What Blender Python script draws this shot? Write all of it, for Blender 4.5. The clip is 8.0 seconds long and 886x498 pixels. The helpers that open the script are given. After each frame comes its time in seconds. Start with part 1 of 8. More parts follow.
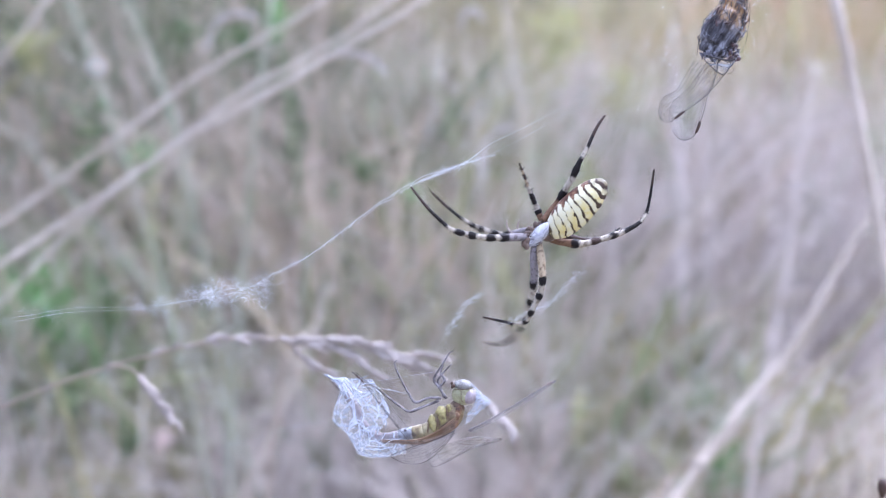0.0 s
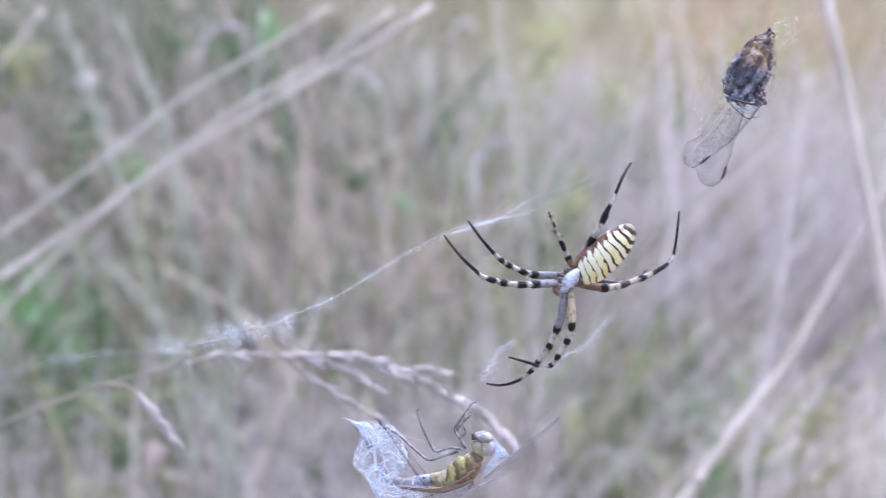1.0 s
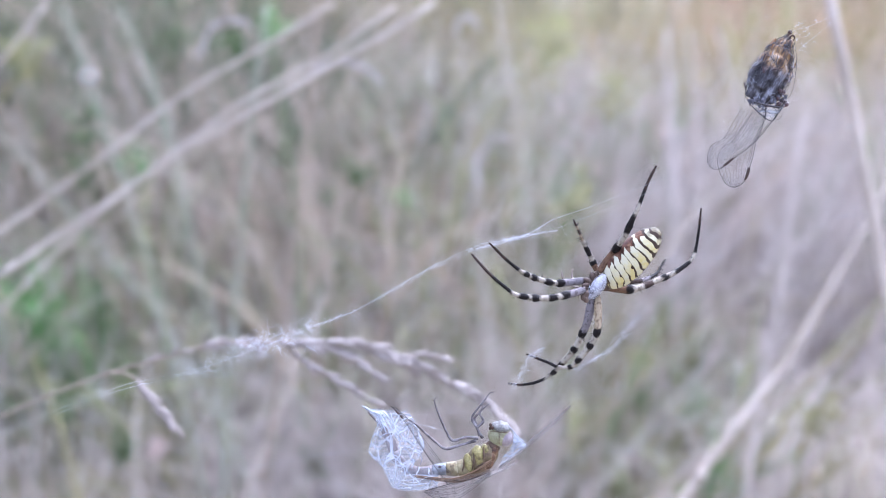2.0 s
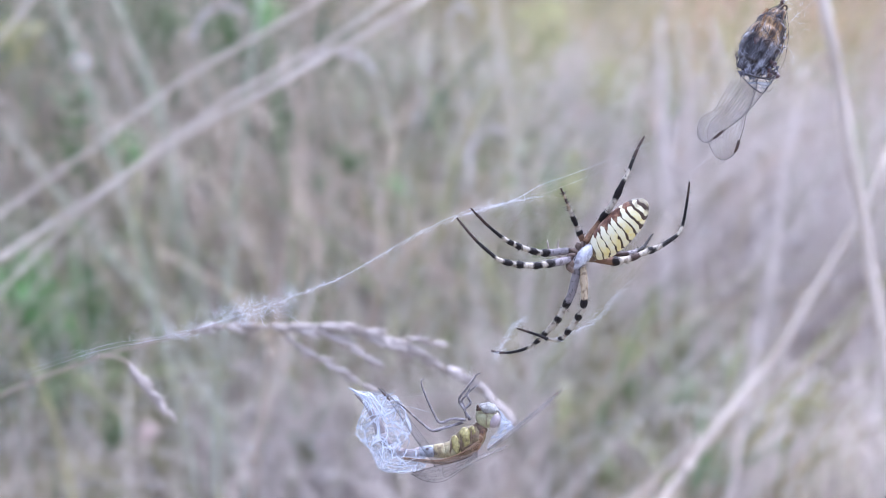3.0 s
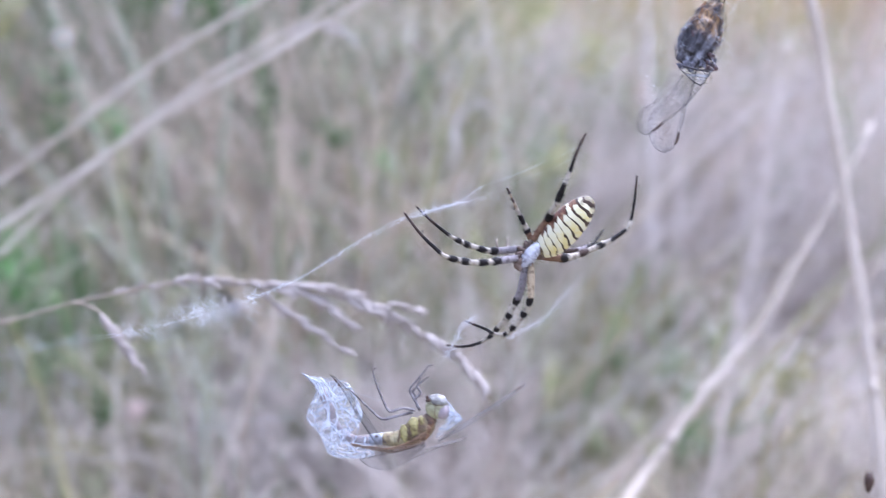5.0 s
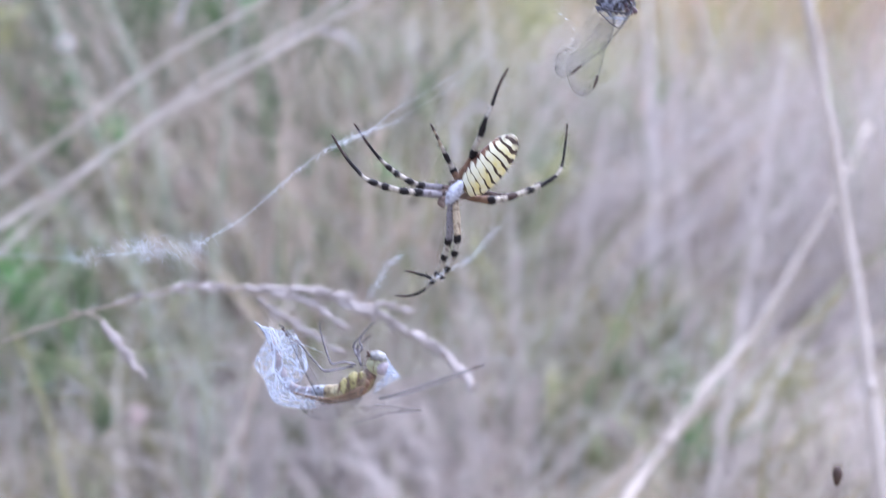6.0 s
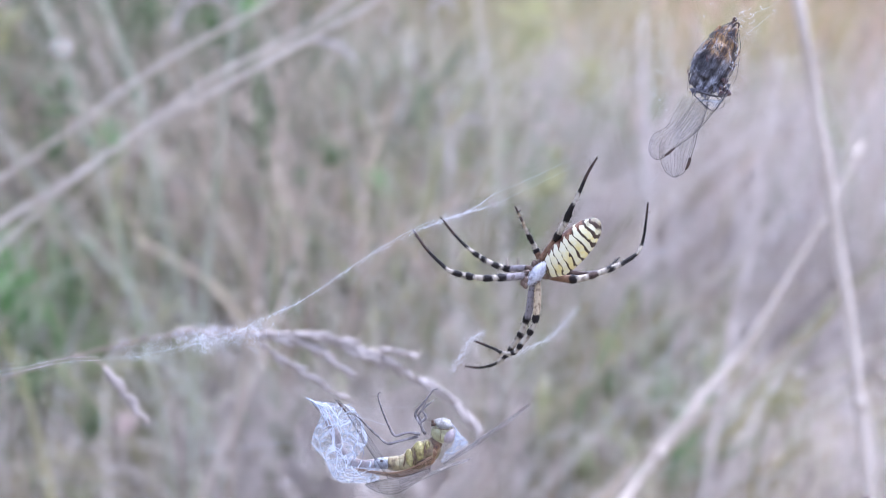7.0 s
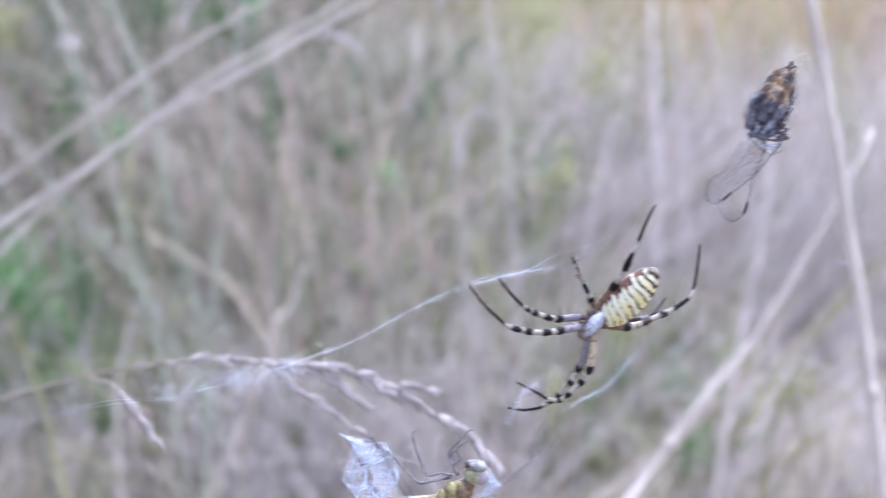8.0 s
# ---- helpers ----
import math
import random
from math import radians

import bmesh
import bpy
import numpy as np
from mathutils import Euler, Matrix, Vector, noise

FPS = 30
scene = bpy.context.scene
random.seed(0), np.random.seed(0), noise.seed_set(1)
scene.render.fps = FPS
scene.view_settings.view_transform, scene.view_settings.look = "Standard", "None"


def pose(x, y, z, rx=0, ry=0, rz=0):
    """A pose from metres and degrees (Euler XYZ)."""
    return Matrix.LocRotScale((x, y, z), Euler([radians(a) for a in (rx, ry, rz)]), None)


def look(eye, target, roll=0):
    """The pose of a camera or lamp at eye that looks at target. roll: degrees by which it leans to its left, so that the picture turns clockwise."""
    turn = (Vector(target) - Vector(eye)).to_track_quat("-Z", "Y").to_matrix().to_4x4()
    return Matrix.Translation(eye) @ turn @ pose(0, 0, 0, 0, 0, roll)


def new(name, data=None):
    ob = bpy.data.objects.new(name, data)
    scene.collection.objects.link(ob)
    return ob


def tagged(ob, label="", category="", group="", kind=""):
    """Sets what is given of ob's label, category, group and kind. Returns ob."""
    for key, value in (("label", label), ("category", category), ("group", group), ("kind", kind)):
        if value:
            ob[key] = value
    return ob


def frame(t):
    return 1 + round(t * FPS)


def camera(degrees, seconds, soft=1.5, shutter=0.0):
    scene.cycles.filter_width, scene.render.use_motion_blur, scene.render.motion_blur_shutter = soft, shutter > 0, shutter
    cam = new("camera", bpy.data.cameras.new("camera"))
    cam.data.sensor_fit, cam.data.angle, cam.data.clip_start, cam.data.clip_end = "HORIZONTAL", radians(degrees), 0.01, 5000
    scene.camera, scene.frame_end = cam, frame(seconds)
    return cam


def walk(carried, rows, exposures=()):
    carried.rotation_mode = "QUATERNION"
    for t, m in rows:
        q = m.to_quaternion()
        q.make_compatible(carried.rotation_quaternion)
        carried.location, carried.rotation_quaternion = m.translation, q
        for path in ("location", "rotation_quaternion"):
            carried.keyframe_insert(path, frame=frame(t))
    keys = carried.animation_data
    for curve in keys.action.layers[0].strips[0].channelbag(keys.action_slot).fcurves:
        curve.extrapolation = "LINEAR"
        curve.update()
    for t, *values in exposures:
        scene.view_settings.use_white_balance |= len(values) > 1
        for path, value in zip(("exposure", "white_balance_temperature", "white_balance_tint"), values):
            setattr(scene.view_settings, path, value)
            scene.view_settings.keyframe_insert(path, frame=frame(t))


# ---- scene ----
# ---------------------------------------------------------------- camera
FOCUS = 0.153
cam = camera(50.0, 8.0, soft=0.75, shutter=0.35)
cam.data.dof.use_dof = True
cam.data.dof.focus_distance = FOCUS
cam.data.dof.aperture_fstop = 12.5

PATH = [
    (0.0, 0.00141, -0.00134, 0.54598, 74.67, 0.01, 0.40),
    (0.5, -0.00004, -0.00006, 0.54639, 74.84, 0.12, -0.14),
    (1.0, -0.00084, 0.00122, 0.54897, 75.11, 0.17, -0.27),
    (1.5, -0.00039, 0.00188, 0.54908, 75.03, 0.22, -0.07),
    (3.0, -0.00095, 0.00068, 0.55414, 73.84, -0.67, -0.42),
    (3.5, -0.00133, 0.00165, 0.55539, 73.29, -0.56, -1.03),
    (4.0, -0.00183, 0.00152, 0.55606, 72.82, -0.60, -1.34),
    (4.5, -0.00098, 0.00086, 0.55605, 72.28, -0.52, -1.32),
    (6.0, 0.00237, -0.00339, 0.55023, 73.02, -0.38, -1.05),
    (6.5, 0.00314, -0.00305, 0.54972, 73.70, -1.14, -0.94),
    (7.0, 0.00274, -0.00332, 0.54918, 73.80, -1.42, -1.18),
    (7.5, 0.00341, -0.00307, 0.54883, 73.88, -1.55, -1.20),
    (8.0, 0.00393, -0.00222, 0.54777, 73.43, -0.73, -0.70)]
EXPOSURE = 2.06
walk(cam, [(t, pose(*p)) for t, *p in PATH], exposures=[(0, EXPOSURE, 5170, 21), (8, EXPOSURE, 5170, 21)])

# ---------------------------------------------------------------- light: an evenly clouded evening sky
world = bpy.data.worlds.new("overcast_sky")
scene.world = world
world.use_nodes = True
wn = world.node_tree.nodes
sky = wn.new("ShaderNodeTexSky")
sky.sky_type, sky.sun_disc = "NISHITA", False
sky.sun_elevation, sky.sun_rotation = radians(55), radians(35)
sky.air_density, sky.dust_density, sky.ozone_density = 1.0, 4.0, 1.0
wn["Background"].inputs["Strength"].default_value = 0.17
cloud = wn.new("ShaderNodeHueSaturation")
cloud.inputs["Saturation"].default_value = 0.35
world.node_tree.links.new(sky.outputs[0], cloud.inputs["Color"])
world.node_tree.links.new(cloud.outputs[0], wn["Background"].inputs["Color"])
sun_data = bpy.data.lights.new("sun", "SUN")
sun_data.energy, sun_data.angle, sun_data.color = 1.2, radians(70), (1.0, 0.95, 0.90)
sun = new("sun", sun_data)
sun.matrix_world = look((0.9, 0.8, 2.4), (0, 0.2, 0.4))


# ---------------------------------------------------------------- materials
def nodes_of(name):
    m = bpy.data.materials.new(name)
    m.use_nodes = True
    nt = m.node_tree
    return m, nt, nt.nodes["Principled BSDF"]


def ramp(nt, fac, stops, constant=False):
    r = nt.nodes.new("ShaderNodeValToRGB")
    if constant:
        r.color_ramp.interpolation = "CONSTANT"
    e = r.color_ramp.elements
    while len(e) < len(stops):
        e.new(1.0)
    for k, (p, c) in zip(e, stops):
        k.position, k.color = p, (*c, 1)
    nt.links.new(fac, r.inputs[0])
    return r.outputs[0]


def math_node(nt, op, a, b=None):
    n = nt.nodes.new("ShaderNodeMath")
    n.operation = op
    for i, v in enumerate((a, b)):
        if v is None:
            continue
        if isinstance(v, (int, float)):
            n.inputs[i].default_value = v
        else:
            nt.links.new(v, n.inputs[i])
    return n.outputs[0]


def noise_of(nt, scale, detail=3.0, coords="Object", rough=0.55):
    tc = nt.nodes.new("ShaderNodeTexCoord")
    n = nt.nodes.new("ShaderNodeTexNoise")
    n.inputs["Scale"].default_value, n.inputs["Detail"].default_value = scale, detail
    n.inputs["Roughness"].default_value = rough
    nt.links.new(tc.outputs[coords], n.inputs["Vector"])
    return n.outputs["Fac"]


def mix(nt, fac, a, b, mode="MIX"):
    n = nt.nodes.new("ShaderNodeMix")
    n.data_type, n.blend_type = "RGBA", mode
    for i, v in ((0, fac), (6, a), (7, b)):
        if isinstance(v, (int, float)):
            n.inputs[i].default_value = v
        elif isinstance(v, tuple):
            n.inputs[i].default_value = (*v, 1)
        else:
            nt.links.new(v, n.inputs[i])
    return n.outputs[2]


def bump(nt, bsdf, height, strength, distance):
    b = nt.nodes.new("ShaderNodeBump")
    b.inputs["Strength"].default_value, b.inputs["Distance"].default_value = strength, distance
    nt.links.new(height, b.inputs["Height"])
    nt.links.new(b.outputs[0], bsdf.inputs["Normal"])


def grass_material(name, colours, rough=0.75, sheer=0.25):
    """Blades and stems: each its own tone out of the colours, with blotches along it; light passes through a little."""
    m, nt, bsdf = nodes_of(name)
    geo = nt.nodes.new("ShaderNodeNewGeometry")
    n = len(colours)
    base = ramp(nt, geo.outputs["Random Per Island"], [(i / max(n - 1, 1), c) for i, c in enumerate(colours)])
    blot = ramp(nt, noise_of(nt, 45), [(0.3, (0.72, 0.70, 0.67)), (0.7, (1.0, 1.0, 1.0))])
    col = mix(nt, 1.0, base, blot, "MULTIPLY")
    fine = ramp(nt, noise_of(nt, 900), [(0.35, (0.8, 0.78, 0.76)), (0.65, (1, 1, 1))])
    col = mix(nt, 0.6, col, fine, "MULTIPLY")
    nt.links.new(col, bsdf.inputs["Base Color"])
    bsdf.inputs["Roughness"].default_value = rough
    bsdf.inputs["Specular IOR Level"].default_value = 0.25
    bump(nt, bsdf, noise_of(nt, 1500), 0.25, 0.0003)
    tr = nt.nodes.new("ShaderNodeBsdfTranslucent")
    nt.links.new(col, tr.inputs["Color"])
    ms = nt.nodes.new("ShaderNodeMixShader")
    ms.inputs[0].default_value = sheer
    nt.links.new(bsdf.outputs[0], ms.inputs[1])
    nt.links.new(tr.outputs[0], ms.inputs[2])
    nt.links.new(ms.outputs[0], nt.nodes["Material Output"].inputs["Surface"])
    return m


STRAW = [(0.44, 0.37, 0.31), (0.62, 0.55, 0.48), (0.54, 0.47, 0.42), (0.68, 0.60, 0.52), (0.46, 0.37, 0.31), (0.70, 0.64, 0.58)]
GREEN = [(0.18, 0.215, 0.105), (0.25, 0.265, 0.145), (0.33, 0.31, 0.18), (0.15, 0.175, 0.095)]
M_STRAW = grass_material("dry_straw", STRAW, 0.75, 0.4)
M_GREEN = grass_material("green_blade", GREEN, 0.55, 0.45)
M_DEEP = grass_material("deep_green_blade", [(0.09, 0.115, 0.06), (0.14, 0.16, 0.09), (0.07, 0.095, 0.05)], 0.55, 0.3)
M_OLIVE = grass_material("yellowing_blade", [(0.30, 0.29, 0.13), (0.38, 0.31, 0.17), (0.24, 0.26, 0.11), (0.42, 0.33, 0.22)], 0.65, 0.4)
M_FRESH = grass_material("fresh_green_blade", [(0.14, 0.26, 0.10), (0.20, 0.32, 0.14), (0.26, 0.36, 0.17)], 0.55, 0.45)
# straw with the warm glow of the far right put into its colour
M_PEACH = grass_material("peach_glow_straw", [(0.72, 0.55, 0.41), (0.67, 0.50, 0.36), (0.74, 0.61, 0.48)], 0.75, 0.4)
M_FAR_STRAW = grass_material("distant_straw", [(0.38, 0.31, 0.25), (0.32, 0.28, 0.21), (0.44, 0.35, 0.28), (0.28, 0.24, 0.19)], 0.75, 0.4)
M_PALE_STRAW = grass_material("bleached_straw", [(0.76, 0.70, 0.66), (0.70, 0.64, 0.60), (0.82, 0.77, 0.74)], 0.75, 0.4)
M_STALK = grass_material("pale_stalk", [(0.47, 0.41, 0.36), (0.53, 0.47, 0.41), (0.50, 0.44, 0.39)], 0.75, 0.2)
M_WARM_STALK = grass_material("warm_pale_stalk", [(0.46, 0.40, 0.345), (0.50, 0.43, 0.365), (0.43, 0.375, 0.32)], 0.75, 0.2)
M_STALK_GREEN = grass_material("grey_green_stalk", [(0.23, 0.27, 0.18), (0.28, 0.30, 0.22), (0.33, 0.32, 0.26)], 0.65, 0.2)
M_RUST = grass_material("rusty_stalk", [(0.52, 0.38, 0.30), (0.46, 0.34, 0.27)], 0.7, 0.1)
M_SPIKELET = grass_material("spikelet_husk", [(0.33, 0.28, 0.255), (0.39, 0.345, 0.32), (0.28, 0.235, 0.21), (0.43, 0.38, 0.355)], 0.75, 0.25)
M_PINK = grass_material("faded_pink", [(0.54, 0.43, 0.40), (0.58, 0.47, 0.43)], 0.8, 0.3)
M_SPIKELET_PALE = grass_material("dull_fluff", [(0.56, 0.50, 0.50), (0.62, 0.57, 0.57)], 0.8, 0.3)
M_RACHIS = grass_material("panicle_stem", [(0.27, 0.225, 0.18), (0.31, 0.255, 0.205)], 0.9, 0.1)


def soil_material():
    m, nt, bsdf = nodes_of("straw_thatch")
    a = ramp(nt, noise_of(nt, 3), [(0.3, (0.18, 0.16, 0.11)), (0.7, (0.30, 0.265, 0.205))])
    b = ramp(nt, noise_of(nt, 60, 6), [(0.3, (0.5, 0.5, 0.45)), (0.7, (1.2, 1.15, 1.05))])
    nt.links.new(mix(nt, 1.0, a, b, "MULTIPLY"), bsdf.inputs["Base Color"])
    bsdf.inputs["Roughness"].default_value = 0.95
    bump(nt, bsdf, noise_of(nt, 40, 6), 0.8, 0.02)
    return m


M_SOIL = soil_material()


def mottled(name, stops, scale, rough=0.6, fine=0.0, bump_by=0.2, coat=0.0):
    """A surface whose colour wanders through the stops by a noise of that scale."""
    m, nt, bsdf = nodes_of(name)
    n = noise_of(nt, scale, 5, rough=0.65)
    col = ramp(nt, n, stops)
    if fine:
        g = ramp(nt, noise_of(nt, scale * 5, 2), [(0.35, (1 - fine,) * 3), (0.65, (1, 1, 1))])
        col = mix(nt, 1.0, col, g, "MULTIPLY")
    nt.links.new(col, bsdf.inputs["Base Color"])
    bsdf.inputs["Roughness"].default_value = rough
    bsdf.inputs["Specular IOR Level"].default_value = 0.3
    bsdf.inputs["Coat Weight"].default_value = coat
    bump(nt, bsdf, noise_of(nt, scale * 3, 3), bump_by, 0.0002)
    return m


def silk_material(name, clear, shade=(0.62, 0.66, 0.73, 1)):
    m, nt, bsdf = nodes_of(name)
    bsdf.inputs["Base Color"].default_value = shade
    bsdf.inputs["Roughness"].default_value = 0.35
    tl = nt.nodes.new("ShaderNodeBsdfTranslucent")
    tl.inputs["Color"].default_value = shade
    ms = nt.nodes.new("ShaderNodeMixShader")
    ms.inputs[0].default_value = 0.4
    nt.links.new(bsdf.outputs[0], ms.inputs[1])
    nt.links.new(tl.outputs[0], ms.inputs[2])
    last = ms.outputs[0]
    if clear:
        tp = nt.nodes.new("ShaderNodeBsdfTransparent")
        m2 = nt.nodes.new("ShaderNodeMixShader")
        tc = nt.nodes.new("ShaderNodeTexCoord")
        mp = nt.nodes.new("ShaderNodeMapping")
        mp.inputs["Rotation"].default_value, mp.inputs["Scale"].default_value = (0, 0.7, 0), (0.3, 1.0, 1.7)
        nt.links.new(tc.outputs["Object"], mp.inputs["Vector"])
        fibre = nt.nodes.new("ShaderNodeTexNoise")
        fibre.inputs["Scale"].default_value, fibre.inputs["Detail"].default_value = 900, 6
        nt.links.new(mp.outputs[0], fibre.inputs["Vector"])
        holes = ramp(nt, fibre.outputs["Fac"], [(0.38, (min(1.0, clear * 1.04),) * 3), (0.64, (clear * 0.5,) * 3)])
        nt.links.new(holes, m2.inputs[0])
        nt.links.new(last, m2.inputs[1])
        nt.links.new(tp.outputs[0], m2.inputs[2])
        last = m2.outputs[0]
    nt.links.new(last, nt.nodes["Material Output"].inputs["Surface"])
    return m


M_SILK = silk_material("silk_thread", 0, (0.70, 0.71, 0.75, 1))
M_SILK_FINE = silk_material("fine_silk_thread", 0.55)
M_SHEET = silk_material("silk_sheet", 0.955, (0.46, 0.49, 0.56, 1))


def silk_net(name):
    """A clear silk film gathered into white ridges that run together like a torn net."""
    m, nt, bsdf = nodes_of(name)
    tc = nt.nodes.new("ShaderNodeTexCoord")
    warp = nt.nodes.new("ShaderNodeTexNoise")
    warp.inputs["Scale"].default_value, warp.inputs["Detail"].default_value = 420, 3
    nt.links.new(tc.outputs["Object"], warp.inputs["Vector"])
    push = nt.nodes.new("ShaderNodeVectorMath")
    push.operation = "MULTIPLY_ADD"
    nt.links.new(warp.outputs["Color"], push.inputs[0])
    push.inputs[1].default_value = (0.0018, 0.0018, 0.0018)
    nt.links.new(tc.outputs["Object"], push.inputs[2])
    cover = None
    for scale, low, high, weight in ((430, 0.015, 0.11, 1.0), (1150, 0.01, 0.07, 0.45)):
        mp = nt.nodes.new("ShaderNodeMapping")
        mp.inputs["Rotation"].default_value, mp.inputs["Scale"].default_value = (0, -0.5, 0), (1.25, 0.4, 0.7)
        nt.links.new(push.outputs[0], mp.inputs["Vector"])
        cell = nt.nodes.new("ShaderNodeTexVoronoi")
        cell.feature = "DISTANCE_TO_EDGE"
        cell.inputs["Scale"].default_value = scale
        nt.links.new(mp.outputs[0], cell.inputs["Vector"])
        ridge = ramp(nt, cell.outputs["Distance"], [(low, (weight,) * 3), (high, (0, 0, 0))])
        cover = ridge if cover is None else math_node(nt, "MAXIMUM", cover, ridge)
    patch = ramp(nt, noise_of(nt, 300, 4), [(0.36, (0.35, 0.35, 0.35)), (0.62, (1, 1, 1))])
    cover = math_node(nt, "MULTIPLY", cover, patch)
    film = ramp(nt, noise_of(nt, 500, 4), [(0.35, (0.03, 0.03, 0.03)), (0.7, (0.2, 0.2, 0.2))])
    cover = math_node(nt, "MAXIMUM", cover, film)
    bsdf.inputs["Base Color"].default_value = (0.50, 0.53, 0.60, 1)
    bsdf.inputs["Roughness"].default_value = 0.5
    bump(nt, bsdf, cover, 0.8, 0.0003)
    tl = nt.nodes.new("ShaderNodeBsdfTranslucent")
    tl.inputs["Color"].default_value = (0.50, 0.53, 0.60, 1)
    white = nt.nodes.new("ShaderNodeMixShader")
    white.inputs[0].default_value = 0.4
    nt.links.new(bsdf.outputs[0], white.inputs[1])
    nt.links.new(tl.outputs[0], white.inputs[2])
    clear = nt.nodes.new("ShaderNodeBsdfTransparent")
    both = nt.nodes.new("ShaderNodeMixShader")
    nt.links.new(cover, both.inputs[0])
    nt.links.new(clear.outputs[0], both.inputs[1])
    nt.links.new(white.outputs[0], both.inputs[2])
    nt.links.new(both.outputs[0], nt.nodes["Material Output"].inputs["Surface"])
    return m


M_NET = silk_net("gathered_silk")
M_ROPE = silk_material("silk_rope", 0.52, (0.50, 0.53, 0.60, 1))
M_SHEET_HEAD = silk_material("loose_silk_sheet", 0.91, (0.52, 0.55, 0.62, 1))
M_SHEET_DENSE = silk_material("dense_silk_sheet", 0.89, (0.50, 0.53, 0.60, 1))


def membrane_material(name, colour, clear):
    m, nt, bsdf = nodes_of(name)
    bsdf.inputs["Base Color"].default_value = (*colour, 1)
    bsdf.inputs["Roughness"].default_value = 0.25
    tp = nt.nodes.new("ShaderNodeBsdfTransparent")
    ms = nt.nodes.new("ShaderNodeMixShader")
    ms.inputs[0].default_value = clear
    nt.links.new(bsdf.outputs[0], ms.inputs[1])
    nt.links.new(tp.outputs[0], ms.inputs[2])
    nt.links.new(ms.outputs[0], nt.nodes["Material Output"].inputs["Surface"])
    return m


M_MEMBRANE = membrane_material("wing_membrane", (0.50, 0.48, 0.50), 0.955)
M_AMBER = membrane_material("amber_wing_membrane", (0.075, 0.036, 0.017), 0.32)
M_HIND = membrane_material("smoky_wing_membrane", (0.46, 0.42, 0.38), 0.90)
M_VEIN = mottled("wing_vein", [(0.3, (0.015, 0.013, 0.016)), (0.7, (0.055, 0.048, 0.05))], 400)
M_VEIN_GOLD = mottled("golden_wing_vein", [(0.3, (0.12, 0.07, 0.04)), (0.7, (0.24, 0.16, 0.10))], 300)
M_VEIN_GREY = mottled("grey_wing_vein", [(0.3, (0.05, 0.04, 0.038)), (0.7, (0.11, 0.095, 0.09))], 300)
M_STIGMA = mottled("wing_spot", [(0.3, (0.025, 0.013, 0.009)), (0.7, (0.06, 0.032, 0.02))], 900)

BLACK, WHITE, GREY = (0.009, 0.007, 0.007), (0.30, 0.265, 0.215), (0.175, 0.155, 0.16)
BROWN, TAN, UMBER = (0.13, 0.075, 0.045), (0.30, 0.235, 0.155), (0.04, 0.025, 0.02)


def leg_material(name, stops):
    """Bands along the leg (u runs from the body to the tip), with specks and fine hair."""
    m, nt, bsdf = nodes_of(name)
    uv = nt.nodes.new("ShaderNodeUVMap")
    sep = nt.nodes.new("ShaderNodeSeparateXYZ")
    nt.links.new(uv.outputs[0], sep.inputs[0])
    wob = math_node(nt, "MULTIPLY", math_node(nt, "SUBTRACT", noise_of(nt, 1500, 3), 0.5), 0.06)
    soft = []
    for i, (p, c) in enumerate(stops):
        if i:
            soft.append((max(p - 0.009, 0), stops[i - 1][1]))
        soft.append((p + (0.009 if i else 0), c))
    col = ramp(nt, math_node(nt, "ADD", sep.outputs[0], wob), soft)
    specks = ramp(nt, noise_of(nt, 1900, 3), [(0.36, (0.3, 0.25, 0.22)), (0.47, (1, 1, 1))])
    nt.links.new(mix(nt, 0.75, col, specks, "MULTIPLY"), bsdf.inputs["Base Color"])
    bsdf.inputs["Roughness"].default_value = 0.6
    bsdf.inputs["Specular IOR Level"].default_value = 0.1
    bump(nt, bsdf, noise_of(nt, 3200, 3), 0.9, 0.0002)
    return m


M_SPINE = mottled("dark_spine", [(0.3, (0.012, 0.010, 0.010)), (0.7, (0.04, 0.03, 0.025))], 900)
M_LEG_FRONT = leg_material("banded_front_leg", [(0, UMBER), (0.05, GREY), (0.205, BLACK), (0.275, WHITE), (0.305, BLACK), (0.375, WHITE), (0.435, BLACK), (0.495, WHITE), (0.518, BLACK), (0.585, WHITE), (0.64, BLACK), (0.8, UMBER)])
M_LEG_LOWER = leg_material("banded_lower_leg", [(0, GREY), (0.25, BLACK), (0.30, WHITE), (0.38, BLACK), (0.43, WHITE), (0.54, BLACK), (0.585, WHITE), (0.62, BLACK), (0.67, WHITE), (0.73, BLACK), (0.9, UMBER)])
M_LEG_TAN = leg_material("banded_tan_leg", [(0, TAN), (0.25, BLACK), (0.31, WHITE), (0.37, BLACK), (0.43, WHITE), (0.52, BLACK), (0.57, WHITE), (0.61, BLACK), (0.66, WHITE), (0.73, BLACK), (0.9, UMBER)])
M_LEG_REAR = leg_material("banded_rear_leg", [(0, BROWN), (0.13, BLACK), (0.18, WHITE), (0.26, UMBER), (0.34, WHITE), (0.41, BLACK), (0.455, WHITE), (0.515, BLACK), (0.64, WHITE), (0.71, BLACK), (0.9, UMBER)])
M_LEG_UPPER = leg_material("banded_upper_leg", [(0, BROWN), (0.22, BLACK), (0.32, WHITE), (0.43, BLACK), (0.59, WHITE), (0.69, BLACK), (0.8, UMBER)])
M_LEG_SHORT = leg_material("banded_short_leg", [(0, BROWN), (0.10, BLACK), (0.19, WHITE), (0.30, BLACK), (0.49, WHITE), (0.60, TAN), (0.72, UMBER), (0.8, TAN), (0.88, UMBER)])
M_LEG_DARK = leg_material("dark_far_leg", [(0, UMBER), (0.4, GREY), (0.55, BLACK)])


